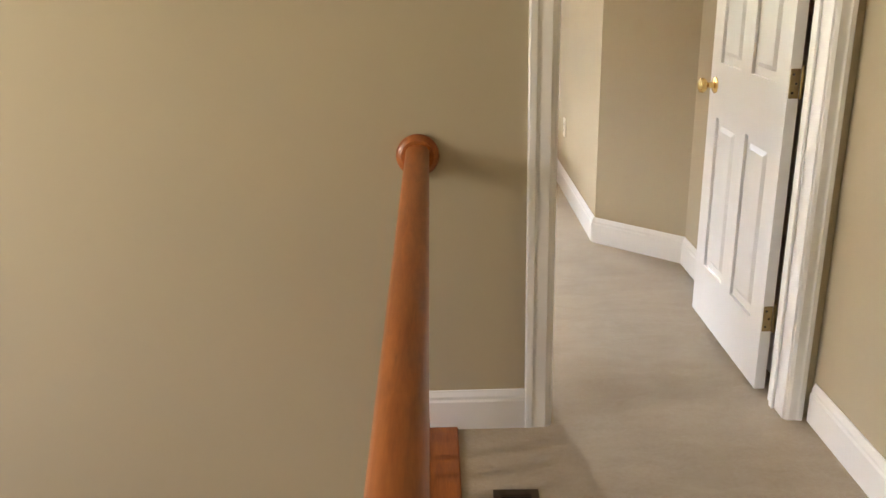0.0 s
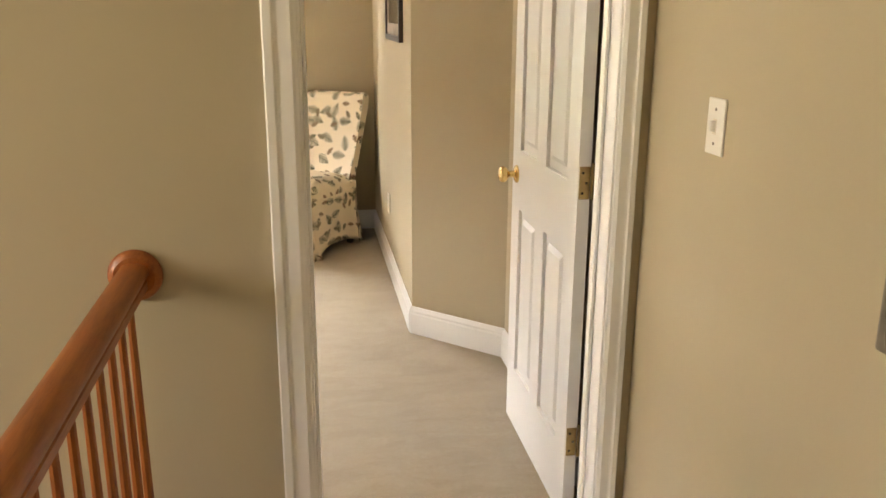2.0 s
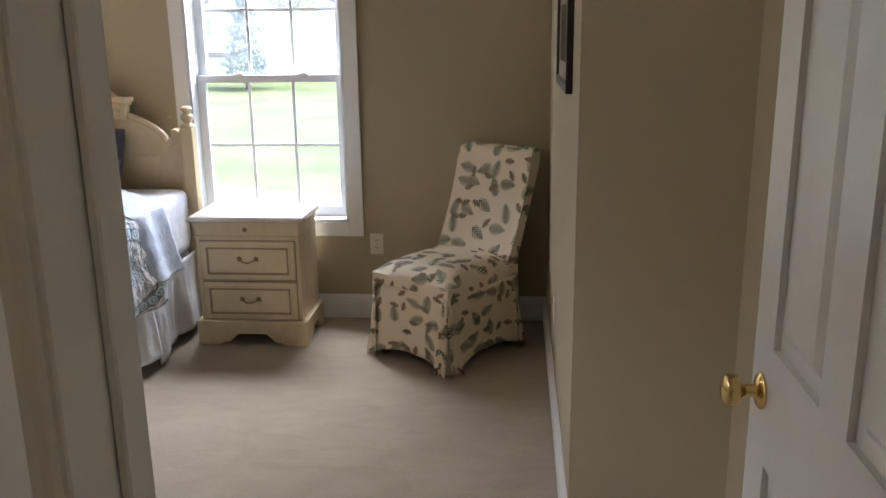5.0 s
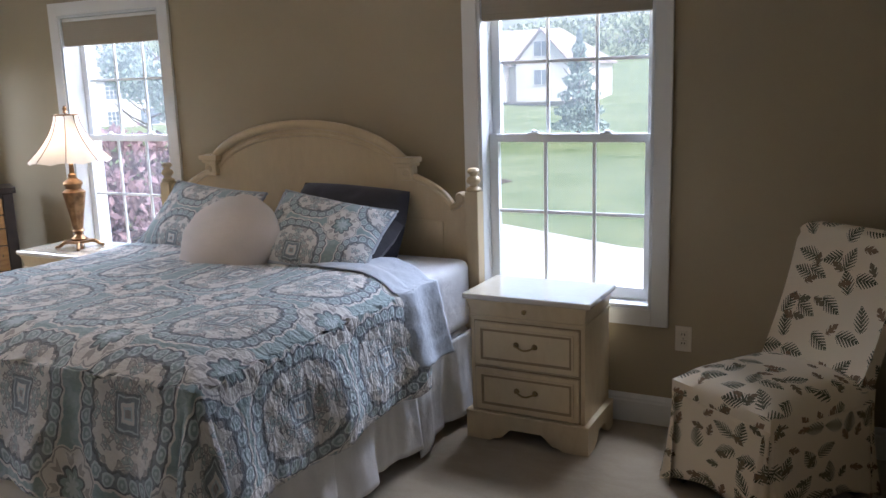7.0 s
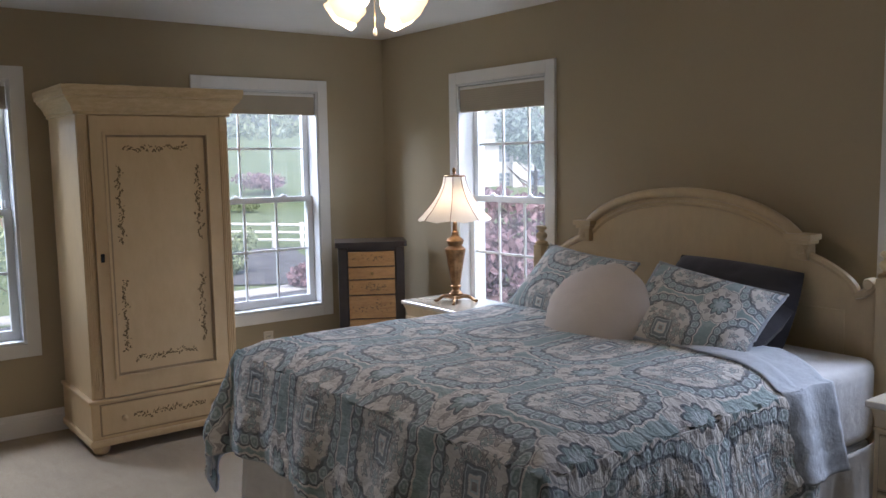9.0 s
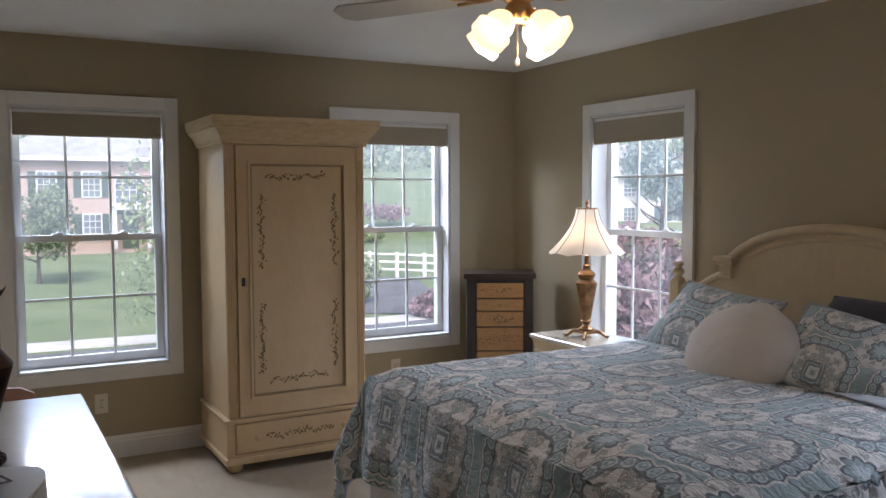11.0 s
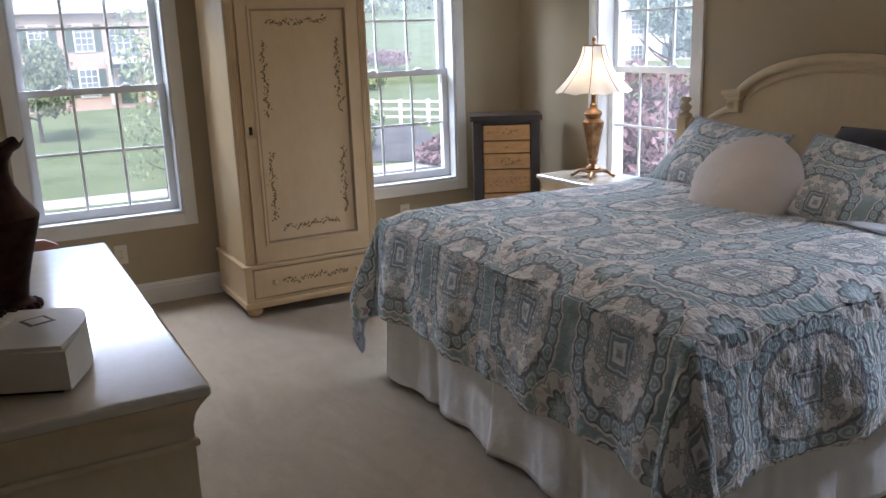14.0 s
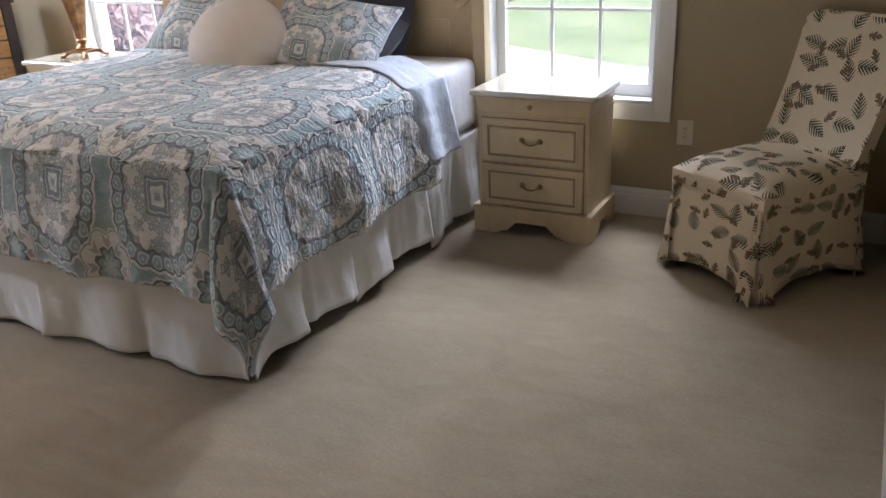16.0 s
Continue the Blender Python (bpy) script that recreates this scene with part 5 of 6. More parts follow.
# ---- jewellery chest in the corner ----
def jewellery_chest(m):
    w, d, h = 0.44, 0.30, 1.03
    ob = thing("jewellery_chest", "black lacquer chest with five painted maple drawers", "chest", m)
    part("body", boxed(0.0, w, 0.012, d, 0.10, h - 0.035, 0.003), M_LACQUER, ob)
    bm = prism(bmesh.new(), [(-0.018, 0), (0.0, -0.014), (w, -0.014), (w + 0.018, 0), (w + 0.018, d), (-0.018, d)], 0, 0.035)
    bmesh.ops.transform(bm, matrix=Matrix(((1, 0, 0, 0), (0, 0, 1, 0), (0, 1, 0, h - 0.035), (0, 0, 0, 1))), verts=bm.verts[:])
    part("top", bm, M_LACQUER, ob, "overhanging worn black top")
    for x in (0.0, w - 0.062):
        part("pilaster", boxed(x, x + 0.062, -0.004, 0.012, 0.10, h - 0.036, 0.006, 2), M_LACQUER, ob)
    z = h - 0.060
    for k, hh in enumerate((0.105, 0.085, 0.105, 0.160, 0.160, 0.160)):
        z0 = z - hh
        dr = part("drawer", boxed(0.066, w - 0.066, -0.012, 0.014, z0 + 0.004, z - 0.004, 0.004, 2), M_MAPLE, ob, "painted maple drawer front")
        zz = (z0 + z) / 2
        if k == 1:
            part("knob", lathe(bmesh.new(), [(0.0, 0), (0.006, 0), (0.005, 0.008), (0.010, 0.014), (0.0, 0.020)], 10), M_BRASS_OLD, dr, smooth=True, m=Matrix.Translation((w / 2, -0.012, zz)) @ Matrix.Rotation(radians(90), 4, "X"))
        else:
            rnd = random.Random(40 + k)
            for q in range(26 if k != 2 else 40):
                x = w / 2 + rnd.gauss(0, 0.055)
                zq = zz + rnd.gauss(0, hh * 0.13)
                s = rnd.uniform(0.005, 0.011)
                bm = bmesh.new()
                bmesh.ops.create_circle(bm, cap_ends=True, segments=6, radius=s)
                part("painted_petal", bm, M_VINE, dr, m=Matrix.Translation((x, -0.0125, zq)) @ Matrix.Rotation(rnd.uniform(0, 6), 4, "Y") @ Matrix.Rotation(radians(90), 4, "X") @ Matrix.Diagonal((1, 0.4, 1, 1)))
        z = z0
    for x in (0.03, w - 0.03):
        for y in (0.03, d - 0.03):
            part("foot", lathe(bmesh.new(), [(0.014, 0.0), (0.022, 0.03), (0.026, 0.08), (0.026, 0.10)], 12, (x, y, 0)), M_LACQUER, ob, smooth=True)
    return ob


jewellery_chest(Matrix.Translation((-4.718, 3.096, 0)) @ Matrix.Rotation(math.atan2(3.492 - 3.096, -4.492 + 4.718), 4, "Z"))


# ---- armoire ----
def armoire(m):
    """Local x across the front, y back; origin at the front left corner on the floor."""
    w, d = 0.815, 0.585
    ob = thing("armoire", "cream painted one-door armoire with stencilled vines", "armoire", m)
    part("case", boxed(0, w, 0.0, d, 0.30, 1.82, 0.004), M_PINE, ob)
    base = part("base_case", boxed(-0.014, w + 0.014, -0.014, d, 0.085, 0.292, 0.003), M_PINE, ob)
    part("base_cap", boxed(-0.026, w + 0.026, -0.028, d, 0.288, 0.308, 0.007, 2), M_PINE, ob)
    part("base_moulding", boxed(-0.028, w + 0.028, -0.030, d, 0.055, 0.092, 0.010, 2), M_PINE, ob)
    dr = part("drawer", boxed(0.035, w - 0.035, -0.022, -0.010, 0.116, 0.276, 0.003), M_PINE, ob, "wide bottom drawer")
    part("drawer_gap", wall_mesh(bmesh.new(), 0.029, w - 0.029, 0.110, 0.282, -0.0165, -0.0145, [(0.0352, w - 0.0352, 0.1165, 0.2755)]), M_GLAZE, dr)
    for x in (0.15, w - 0.15):
        part("drawer_knob", lathe(bmesh.new(), [(0, 0), (0.012, 0.0), (0.010, 0.010), (0.017, 0.018), (0.017, 0.024), (0, 0.03)], 14), M_PINE, dr, smooth=True, m=Matrix.Translation((x, -0.022, 0.196)) @ Matrix.Rotation(radians(90), 4, "X"))
    for x in (0.04, w - 0.04):
        for y in (0.04, d - 0.04):
            part("bun_foot", lathe(bmesh.new(), [(0.022, 0.0), (0.040, 0.012), (0.046, 0.030), (0.040, 0.046), (0.030, 0.054), (0.030, 0.058)], 18, (x, y, 0)), M_PINE, ob, smooth=True)
    for x0, x1 in ((0.0, 0.055), (w - 0.055, w)):
        bm = boxed(x0 + 0.004, x1 - 0.004, -0.010, 0.001, 0.31, 1.80, 0.003)
        for f in (0.3, 0.5, 0.7):
            xx = x0 + (x1 - x0) * f
            tube(bm, [(xx, -0.010, 0.36), (xx, -0.0105, 1.72)], 0.004, 6)
        part("fluted_stile", bm, M_PINE, ob)
    dx0, dx1, dz0, dz1 = 0.060, w - 0.060, 0.315, 1.795
    px0, px1, pz0, pz1 = dx0 + 0.072, dx1 - 0.072, 0.42, 1.70
    leaf = part("door", wall_mesh(bmesh.new(), dx0, dx1, dz0, dz1, -0.020, -0.001, [(px0, px1, pz0, pz1)]), M_PINE, ob, "cream door with a sunk panel")
    part("door_panel", boxed(px0, px1, -0.010, -0.002, pz0, pz1), M_PINE, leaf)
    part("panel_moulding", wall_mesh(bmesh.new(), px0 - 0.010, px1 + 0.010, pz0 - 0.010, pz1 + 0.010, -0.029, -0.0195, [(px0 + 0.004, px1 - 0.004, pz0 + 0.004, pz1 - 0.004)]), M_PINE, leaf)
    part("panel_groove", wall_mesh(bmesh.new(), px0 + 0.004, px1 - 0.004, pz0 + 0.004, pz1 - 0.004, -0.0118, -0.0095, [(px0 + 0.016, px1 - 0.016, pz0 + 0.016, pz1 - 0.016)]), M_GLAZE, leaf)
    part("keyhole_plate", boxed(dx0 + 0.020, dx0 + 0.040, -0.0235, -0.019, 1.035, 1.080, 0.003), M_BLACK, leaf, "dark iron keyhole plate")
    rnd = random.Random(7)

    def vine(x0, z0, x1, z1, y, parent):
        """A stencilled garland: a stem with leaves to both sides."""
        bm = bmesh.new()
        L = math.hypot(x1 - x0, z1 - z0)
        n = int(L / 0.0052)
        ux, uz = (x1 - x0) / L, (z1 - z0) / L
        for k in range(n):
            f = k / n
            off = 0.006 * math.sin(f * L * 60) + rnd.gauss(0, 0.0085)
            x, z = x0 + (x1 - x0) * f - uz * off, z0 + (z1 - z0) * f + ux * off
            s = rnd.uniform(0.0045, 0.0105)
            r = bmesh.ops.create_circle(bm, cap_ends=True, segments=6, radius=s)
            bmesh.ops.transform(bm, matrix=Matrix.Translation((x, y - 0.0006 - 0.00001 * k, z)) @ Matrix.Rotation(rnd.uniform(0, 6.3), 4, "Y") @ Matrix.Rotation(radians(90), 4, "X") @ Matrix.Diagonal((1, 0.5, 1, 1)), verts=r["verts"])
        part("stencil_vine", bm, M_VINE, parent, "brown stencilled vine")

    mx = (px0 + px1) / 2
    vine(mx - 0.18, 1.625, mx + 0.17, 1.632, -0.010, leaf)
    vine(mx - 0.17, 0.500, mx + 0.17, 0.512, -0.010, leaf)
    for x in (px0 + 0.062, px1 - 0.062):
        vine(x, 1.535, x + 0.004, 1.12, -0.010, leaf)
        vine(x, 0.93, x, 0.545, -0.010, leaf)
    vine(w / 2 - 0.20, 0.193, w / 2 + 0.20, 0.200, -0.022, dr)
    bm = bmesh.new()
    loft(bm, [(-o, w + o, -o - 0.004, d, z) for o, z in ((0.004, 1.800), (0.012, 1.802), (0.012, 1.818), (0.020, 1.822), (0.024, 1.838), (0.036, 1.858), (0.052, 1.876), (0.058, 1.882), (0.058, 1.892), (0.068, 1.896), (0.070, 1.914), (0.074, 1.918), (0.074, 1.944), (0.070, 1.948))])
    part("cornice", bm, M_CORNICE, ob, "stepped pine cornice")
    return ob


armoire(Matrix.Translation((-4.535, 1.457, 0)) @ FACE_E @ Matrix.Diagonal((1.012, 1, 1.017, 1)))


# ---- skirted chair ----
def skirted_chair(m):
    """Armless dining chair in a fitted cover; local -y is the front, origin in the middle on the floor."""
    ob = thing("slipcovered_chair", "armless chair in cream fern-print slipcover with pleated skirt", "chair", m)
    w, d, sz = 0.465, 0.53, 0.475

    bm = bmesh.new()
    n = 16

    def seat(i, j):
        u, v = 2 * i / n - 1, 2 * j / n - 1
        crown = 0.066 * ((1 - abs(u) ** 4.0) * (1 - abs(v) ** 4.0)) ** 0.6
        return Vector((u * (w / 2 + 0.006), v * (d / 2 + 0.006), sz - 0.055 + crown))

    grid(bm, n, n, seat)
    edge = [e for e in bm.edges if e.is_boundary]
    ext = bmesh.ops.extrude_edge_only(bm, edges=edge)
    for v in [g for g in ext["geom"] if isinstance(g, bmesh.types.BMVert)]:
        v.co.z -= 0.065
    box_uv(bm)
    part("seat", bm, M_FERN, ob, smooth=True)
    # skirt: four panels, hem arched up, open inverted pleats at the corners
    for k, (cx, cy, ax, ay, L) in enumerate(((0, -d / 2, 1, 0, w), (w / 2, 0, 0, 1, d), (0, d / 2, -1, 0, w), (-w / 2, 0, 0, -1, d))):
        bm = bmesh.new()
        nu, nv = 22, 12
        ox, oy = ay, -ax

        def place(i, j):
            u, f = 2 * i / nu - 1, j / nv
            flare = 0.006 + 0.045 * f * f * (0.25 + 0.75 * abs(u) ** 2.2)
            hem = 0.008 + 0.055 * (1 - abs(u) ** 2.4)
            z = (sz - 0.105) * (1 - f) + hem * f
            spread = L / 2 * (1 + 0.085 * f)
            out = flare + 0.004 * math.sin(u * 9 + k) * f
            return Vector((cx + ax * u * spread + ox * out, cy + ay * u * spread + oy * out, z))

        lay_off = 0.37 * k
        grid(bm, nu, nv, place, lambda i, j: (lay_off + L * i / nu, 0.4 - 0.37 * j / nv))
        solid(part("skirt_panel", bm, M_FERN, ob, smooth=True), 0.004, 0.0)
    for sx in (-1, 1):
        for sy in (-1, 1):
            bm = bmesh.new()

            def kick(i, j):
                f = j / 8
                u = i / 4 - 0.5
                cx, cy = sx * (w / 2 - 0.004 + 0.010 * f), sy * (d / 2 - 0.004 + 0.010 * f)
                return Vector((cx + sx * sy * u * 0.075 * (0.4 + f), cy - u * 0.075 * (0.4 + f), (sz - 0.11) * (1 - f) + 0.006))

            grid(bm, 4, 8, kick, lambda i, j: (0.9 + 0.02 * i, 0.4 - 0.045 * j))
            solid(part("corner_pleat", bm, M_FERN, ob, smooth=True), 0.003, 0.0)
    # back: thick slab leaning away, rolled over at the top
    side = []
    y0 = d / 2 - 0.075
    lean = 0.20
    for k in range(15):
        f = k / 14
        side.append((y0 + lean * f + 0.018 * math.sin(f * math.pi), 0.43 + 0.50 * f))
    roll_c = (y0 + lean + 0.038, 0.935)
    for k in range(1, 12):
        a = math.pi - k / 11 * math.pi * 1.12
        side.append((roll_c[0] + 0.042 * math.cos(a), roll_c[1] + 0.045 * math.sin(a)))
    side += [(y0 + lean + 0.068, 0.88), (y0 + 0.085, 0.43)]
    bm = bmesh.new()
    nw = 10
    cols = []
    for i in range(nw + 1):
        u = 2 * i / nw - 1
        inset = 0.016 * abs(u) ** 6
        mid_y = sum(p[0] for p in side) / len(side)
        mid_z = 0.72
        cols.append([bm.verts.new((u * (w / 2 - 0.004) * (1.0 + 0.02 * (z - 0.43)), y + (mid_y - y) * inset * 2, z + (mid_z - z) * inset * 0.6)) for y, z in side])
    for a, b in zip(cols, cols[1:]):
        for q in range(len(side)):
            r = (q + 1) % len(side)
            bm.faces.new((a[q], a[r], b[r], b[q]))
    bm.faces.new(cols[0][::-1])
    bm.faces.new(cols[-1])
    bmesh.ops.recalc_face_normals(bm, faces=bm.faces[:])
    box_uv(bm)
    part("backrest", bm, M_FERN, ob, "leaning back with a rolled top", True)
    for sx in (-1, 1):
        for sy in (-1, 1):
            part("leg", boxed(sx * (w / 2 - 0.03) - 0.018, sx * (w / 2 - 0.03) + 0.018, sy * (d / 2 - 0.03) - 0.018, sy * (d / 2 - 0.03) + 0.018, 0, 0.36, 0.003), M_DARKWOOD, ob, "dark leg under the cover")
    return ob


FRONT = math.atan2(-0.816, -0.578)
skirted_chair(Matrix.Translation((-0.068, 3.345, 0)) @ Matrix.Rotation(FRONT + math.pi / 2, 4, "Z"))


# ---- dresser with mirror, vase and device ----
BACK = SOUTH + 0.048
DX0, DX1, DY, DZ = -2.955, -1.495, 0.562, 0.90
dresser = thing("dresser", "long cream dresser with a polished top", "dresser")
part("case", boxed(DX0 + 0.035, DX1 - 0.035, BACK + 0.02, DY - 0.035, 0.10, DZ - 0.085), M_CREAM, dresser)
bm = bmesh.new()
loft(bm, [(DX0 + 0.033 - g, DX1 - 0.033 + g, BACK + 0.02, DY - 0.033 + g, DZ - 0.085 + 0.058 * f) for f, g in [(k / 10, 0.026 * (1 - math.cos(k / 10 * math.pi / 2))) for k in range(11)]])
part("cove_moulding", bm, M_CREAM, dresser)
part("bead", boxed(DX0 + 0.026, DX1 - 0.026, BACK + 0.02, DY - 0.026, DZ - 0.135, DZ - 0.118, 0.006, 2), M_CREAM, dresser)
part("top", boxed(DX0, DX1, BACK + 0.018, DY, DZ - 0.026, DZ, 0.010, 3), M_CREAM_TOP, dresser, "polished cream top")
part("plinth", boxed(DX0 + 0.015, DX1 - 0.015, BACK + 0.02, DY - 0.015, 0.0, 0.115, 0.006, 2), M_CREAM, dresser)

mirror = thing("dresser_mirror", "cream framed mirror standing on the dresser", "mirror")
MX0, MX1, MZ0, MZ1 = -2.83, -1.72, DZ + 0.0005, 1.787
for nm, x0, x1, z0, z1 in (("stile", MX0, MX0 + 0.07, MZ0, MZ1), ("stile", MX1 - 0.07, MX1, MZ0, MZ1), ("rail", MX0 + 0.07, MX1 - 0.07, MZ1 - 0.08, MZ1), ("rail", MX0 + 0.07, MX1 - 0.07, MZ0, MZ0 + 0.07)):
    st = part("frame_" + nm, boxed(x0, x1, BACK + 0.001, BACK + 0.016, z0, z1, 0.006, 2), M_CREAM, mirror)
    if nm == "stile":
        part("reeding", tube(bmesh.new(), [((x0 + x1) / 2, BACK + 0.015, z0 + 0.12), ((x0 + x1) / 2, BACK + 0.015, z1 - 0.10)], 0.011, 8), M_CREAM, st, smooth=True)
        part("stile_block", boxed(x0 - 0.008, x1 + 0.008, BACK + 0.004, BACK + 0.030, z0, z0 + 0.105, 0.006, 2), M_CREAM, st)
bm = bmesh.new()
loft(bm, [(MX0 - o, MX1 + o, BACK + 0.001, BACK + 0.014 + o * 0.62, z) for o, z in ((0.0, 1.787), (0.012, 1.789), (0.012, 1.801), (0.020, 1.807), (0.030, 1.823), (0.046, 1.841), (0.046, 1.849), (0.055, 1.853), (0.055, 1.879))])
part("cornice", bm, M_CREAM, mirror, "stepped cream cornice")
part("glass", boxed(MX0 + 0.07, MX1 - 0.07, BACK + 0.004, BACK + 0.010, MZ0 + 0.07, MZ1 - 0.08), M_MIRROR, mirror, "mirror glass")

tv = thing("television", "black flat-screen television on the wall, switched off", "television")
TX0, TX1, TZ0, TZ1 = -1.385, -0.27, 0.827, 1.60
part("housing", boxed(TX0, TX1, BACK + 0.012, BACK + 0.050, TZ0, TZ1, 0.006, 2), M_BLACK, tv)
part("screen", boxed(TX0 + 0.016, TX1 - 0.016, BACK + 0.049, BACK + 0.0515, TZ0 + 0.020, TZ1 - 0.016), M_SCREEN, tv, "glossy black screen")
part("wall_bracket", boxed(-1.05, -0.60, SOUTH + 0.0005, BACK + 0.0125, 1.0, 1.27, 0.003), M_BLACK, tv)

vase = thing("vase", "tall dark bronze vase with a ruffled lip", "vase", Matrix.Translation((-2.255, 0.246, DZ + 0.001)))
six_side = lambda a, z: 1 + 0.030 * math.cos(a * 6) + (0.05 * math.cos(a * 8) if z > 0.40 else 0)
bm = lathe(bmesh.new(), [(0.0, 0.0), (0.066, 0.0), (0.070, 0.008), (0.064, 0.020), (0.050, 0.028), (0.046, 0.040), (0.052, 0.08), (0.068, 0.14), (0.086, 0.20), (0.097, 0.238), (0.099, 0.246), (0.090, 0.258), (0.066, 0.292), (0.050, 0.325), (0.044, 0.355), (0.047, 0.382), (0.062, 0.406), (0.082, 0.420), (0.086, 0.428), (0.080, 0.424), (0.055, 0.400), (0.038, 0.36), (0.038, 0.33), (0.0, 0.32)], 48, wobble=six_side)
for v in bm.verts:
    if v.co.z > 0.395:
        v.co.z += 0.007 * math.cos(8 * math.atan2(v.co.y, v.co.x)) * (v.co.z - 0.395) / 0.03
part("body", bm, M_VASE, vase, smooth=True)
bm = bmesh.new()
for k in range(18):
    a = 2 * math.pi * k / 18
    r = bmesh.ops.create_uvsphere(bm, u_segments=8, v_segments=6, radius=0.012)
    bmesh.ops.transform(bm, matrix=Matrix.Translation((0.064 * math.cos(a), 0.064 * math.sin(a), 0.013)), verts=r["verts"])
part("beaded_foot", bm, M_VASE, vase, smooth=True)


def device(m):
    """White plastic clinic-style box: bowed sloping lid, vent ribs on one side; local x across, y deep."""
    w, d, h = 0.205, 0.27, 0.105
    ob = thing("white_device", "white plastic appliance with vent ribs and diamond label", "device", m)
    n = 16
    outline = [(0.0, 0.0), (w, 0.0)] + [(w - (w * 0.34) * (k / n) ** 2, d * (0.35 + 0.65 * k / n)) for k in range(n + 1)] + [(0.0, d)]
    bm = bmesh.new()
    lo = [bm.verts.new((x, y, 0.008)) for x, y in outline]
    hi = [bm.verts.new((x + (0.006 if x < 0.01 else -0.004), y + 0.004, h - 0.012 + 0.012 * math.sin(math.pi * min(1, y / d)))) for x, y in outline]
    k = len(outline)
    for i in range(k):
        bm.faces.new((lo[i], lo[(i + 1) % k], hi[(i + 1) % k], hi[i]))
    bm.faces.new(lo[::-1])
    bm.faces.new(hi)
    bmesh.ops.bevel(bm, geom=[e for e in bm.edges if e.verts[0] in hi and e.verts[1] in hi], offset=0.008, segments=2, affect="EDGES")
    part("housing", bm, M_PLASTIC, ob, smooth=True)
    part("base", boxed(0.01, w - 0.02, 0.008, d * 0.7, 0.0, 0.010), M_BLACK, ob, "black rubber base")
    for q in range(7):
        y = d * 0.52 + q * 0.017
        part("vent_rib", boxed(-0.004, 0.030, y, y + 0.008, h * 0.40, h * 0.90, 0.002), M_PLASTIC, ob)
    lab = part("label", boxed(-0.026, 0.026, -0.026, 0.026, 0, 0.0012), M_VENT, ob, "bronze diamond label", m=Matrix.Translation((w * 0.52, d * 0.48, h + 0.0035)) @ Matrix.Rotation(radians(45), 4, "Z"))
    part("label_centre", boxed(-0.018, 0.018, -0.018, 0.018, 0.0012, 0.002), M_PLASTIC, lab)
    return ob


dev_a = math.atan2(0.359 - 0.175, -1.434 + 1.517)
device(Matrix.Translation((-1.685, 0.135, DZ + 0.0005)) @ Matrix.Rotation(dev_a, 4, "Z"))
cord = tube(bmesh.new(), [(-1.695, 0.175, DZ + 0.03), (-1.615, 0.148, DZ + 0.02), (-1.490, 0.140, DZ - 0.02), (-1.467, 0.138, 0.72), (-1.463, 0.136, 0.55), (-1.460, 0.130, 0.3), (-1.455, 0.125, 0.05)], 0.0035, 8)
tagged(part("power_cord", cord, M_PLASTIC, None, smooth=True), "white power cord hanging down beside the dresser", "cord")

chest = thing("wooden_chair", "pink-stained wooden chair back beyond the dresser", "chair", Matrix.Translation((-3.50, 0.275, 0)) @ Matrix.Rotation(radians(90), 4, "Z") @ Matrix.Diagonal((1, 1, 0.95, 1)))
outl = [(-0.19, 0.44), (0.19, 0.44), (0.19, 0.78), (0.175, 0.82), (0.13, 0.845), (0, 0.855), (-0.13, 0.845), (-0.175, 0.82), (-0.19, 0.78)]
part("backrest", prism(bmesh.new(), outl, 0.10, 0.125), M_PINK, chest)
part("seat", boxed(-0.20, 0.20, -0.22, 0.125, 0.40, 0.44, 0.012, 2), M_PINK, chest)
for x in (-0.17, 0.17):
    for y in (-0.19, 0.10):
        part("leg", boxed(x - 0.018, x + 0.018, y - 0.018, y + 0.018, 0, 0.40, 0.003), M_PINK, chest)


# ---- ceiling fan ----
FX, FY, FZ = -2.44, 1.955, 0.042
fan = thing("ceiling_fan", "ceiling fan with pale blades and four lit glass shades", "ceiling fan", Matrix.Translation((FX, FY, FZ)))
part("canopy", lathe(bmesh.new(), [(0.070, CEIL - FZ), (0.068, CEIL - FZ - 0.02), (0.045, CEIL - FZ - 0.05), (0.020, CEIL - FZ - 0.065), (0.014, CEIL - FZ - 0.07)], 28), M_FANBODY, fan, smooth=True)
part("downrod", lathe(bmesh.new(), [(0.012, 2.30), (0.012, CEIL - FZ - 0.06)], 14), M_FANBODY, fan, smooth=True)
part("motor", lathe(bmesh.new(), [(0.0, 2.19), (0.060, 2.19), (0.095, 2.205), (0.115, 2.230), (0.118, 2.275), (0.100, 2.305), (0.050, 2.318), (0.015, 2.33)], 36), M_FANBODY, fan, "brass motor housing", True)
part("light_hub", lathe(bmesh.new(), [(0.0, 2.105), (0.028, 2.108), (0.045, 2.125), (0.050, 2.155), (0.040, 2.175), (0.055, 2.19)], 28), M_FANBODY, fan, smooth=True)
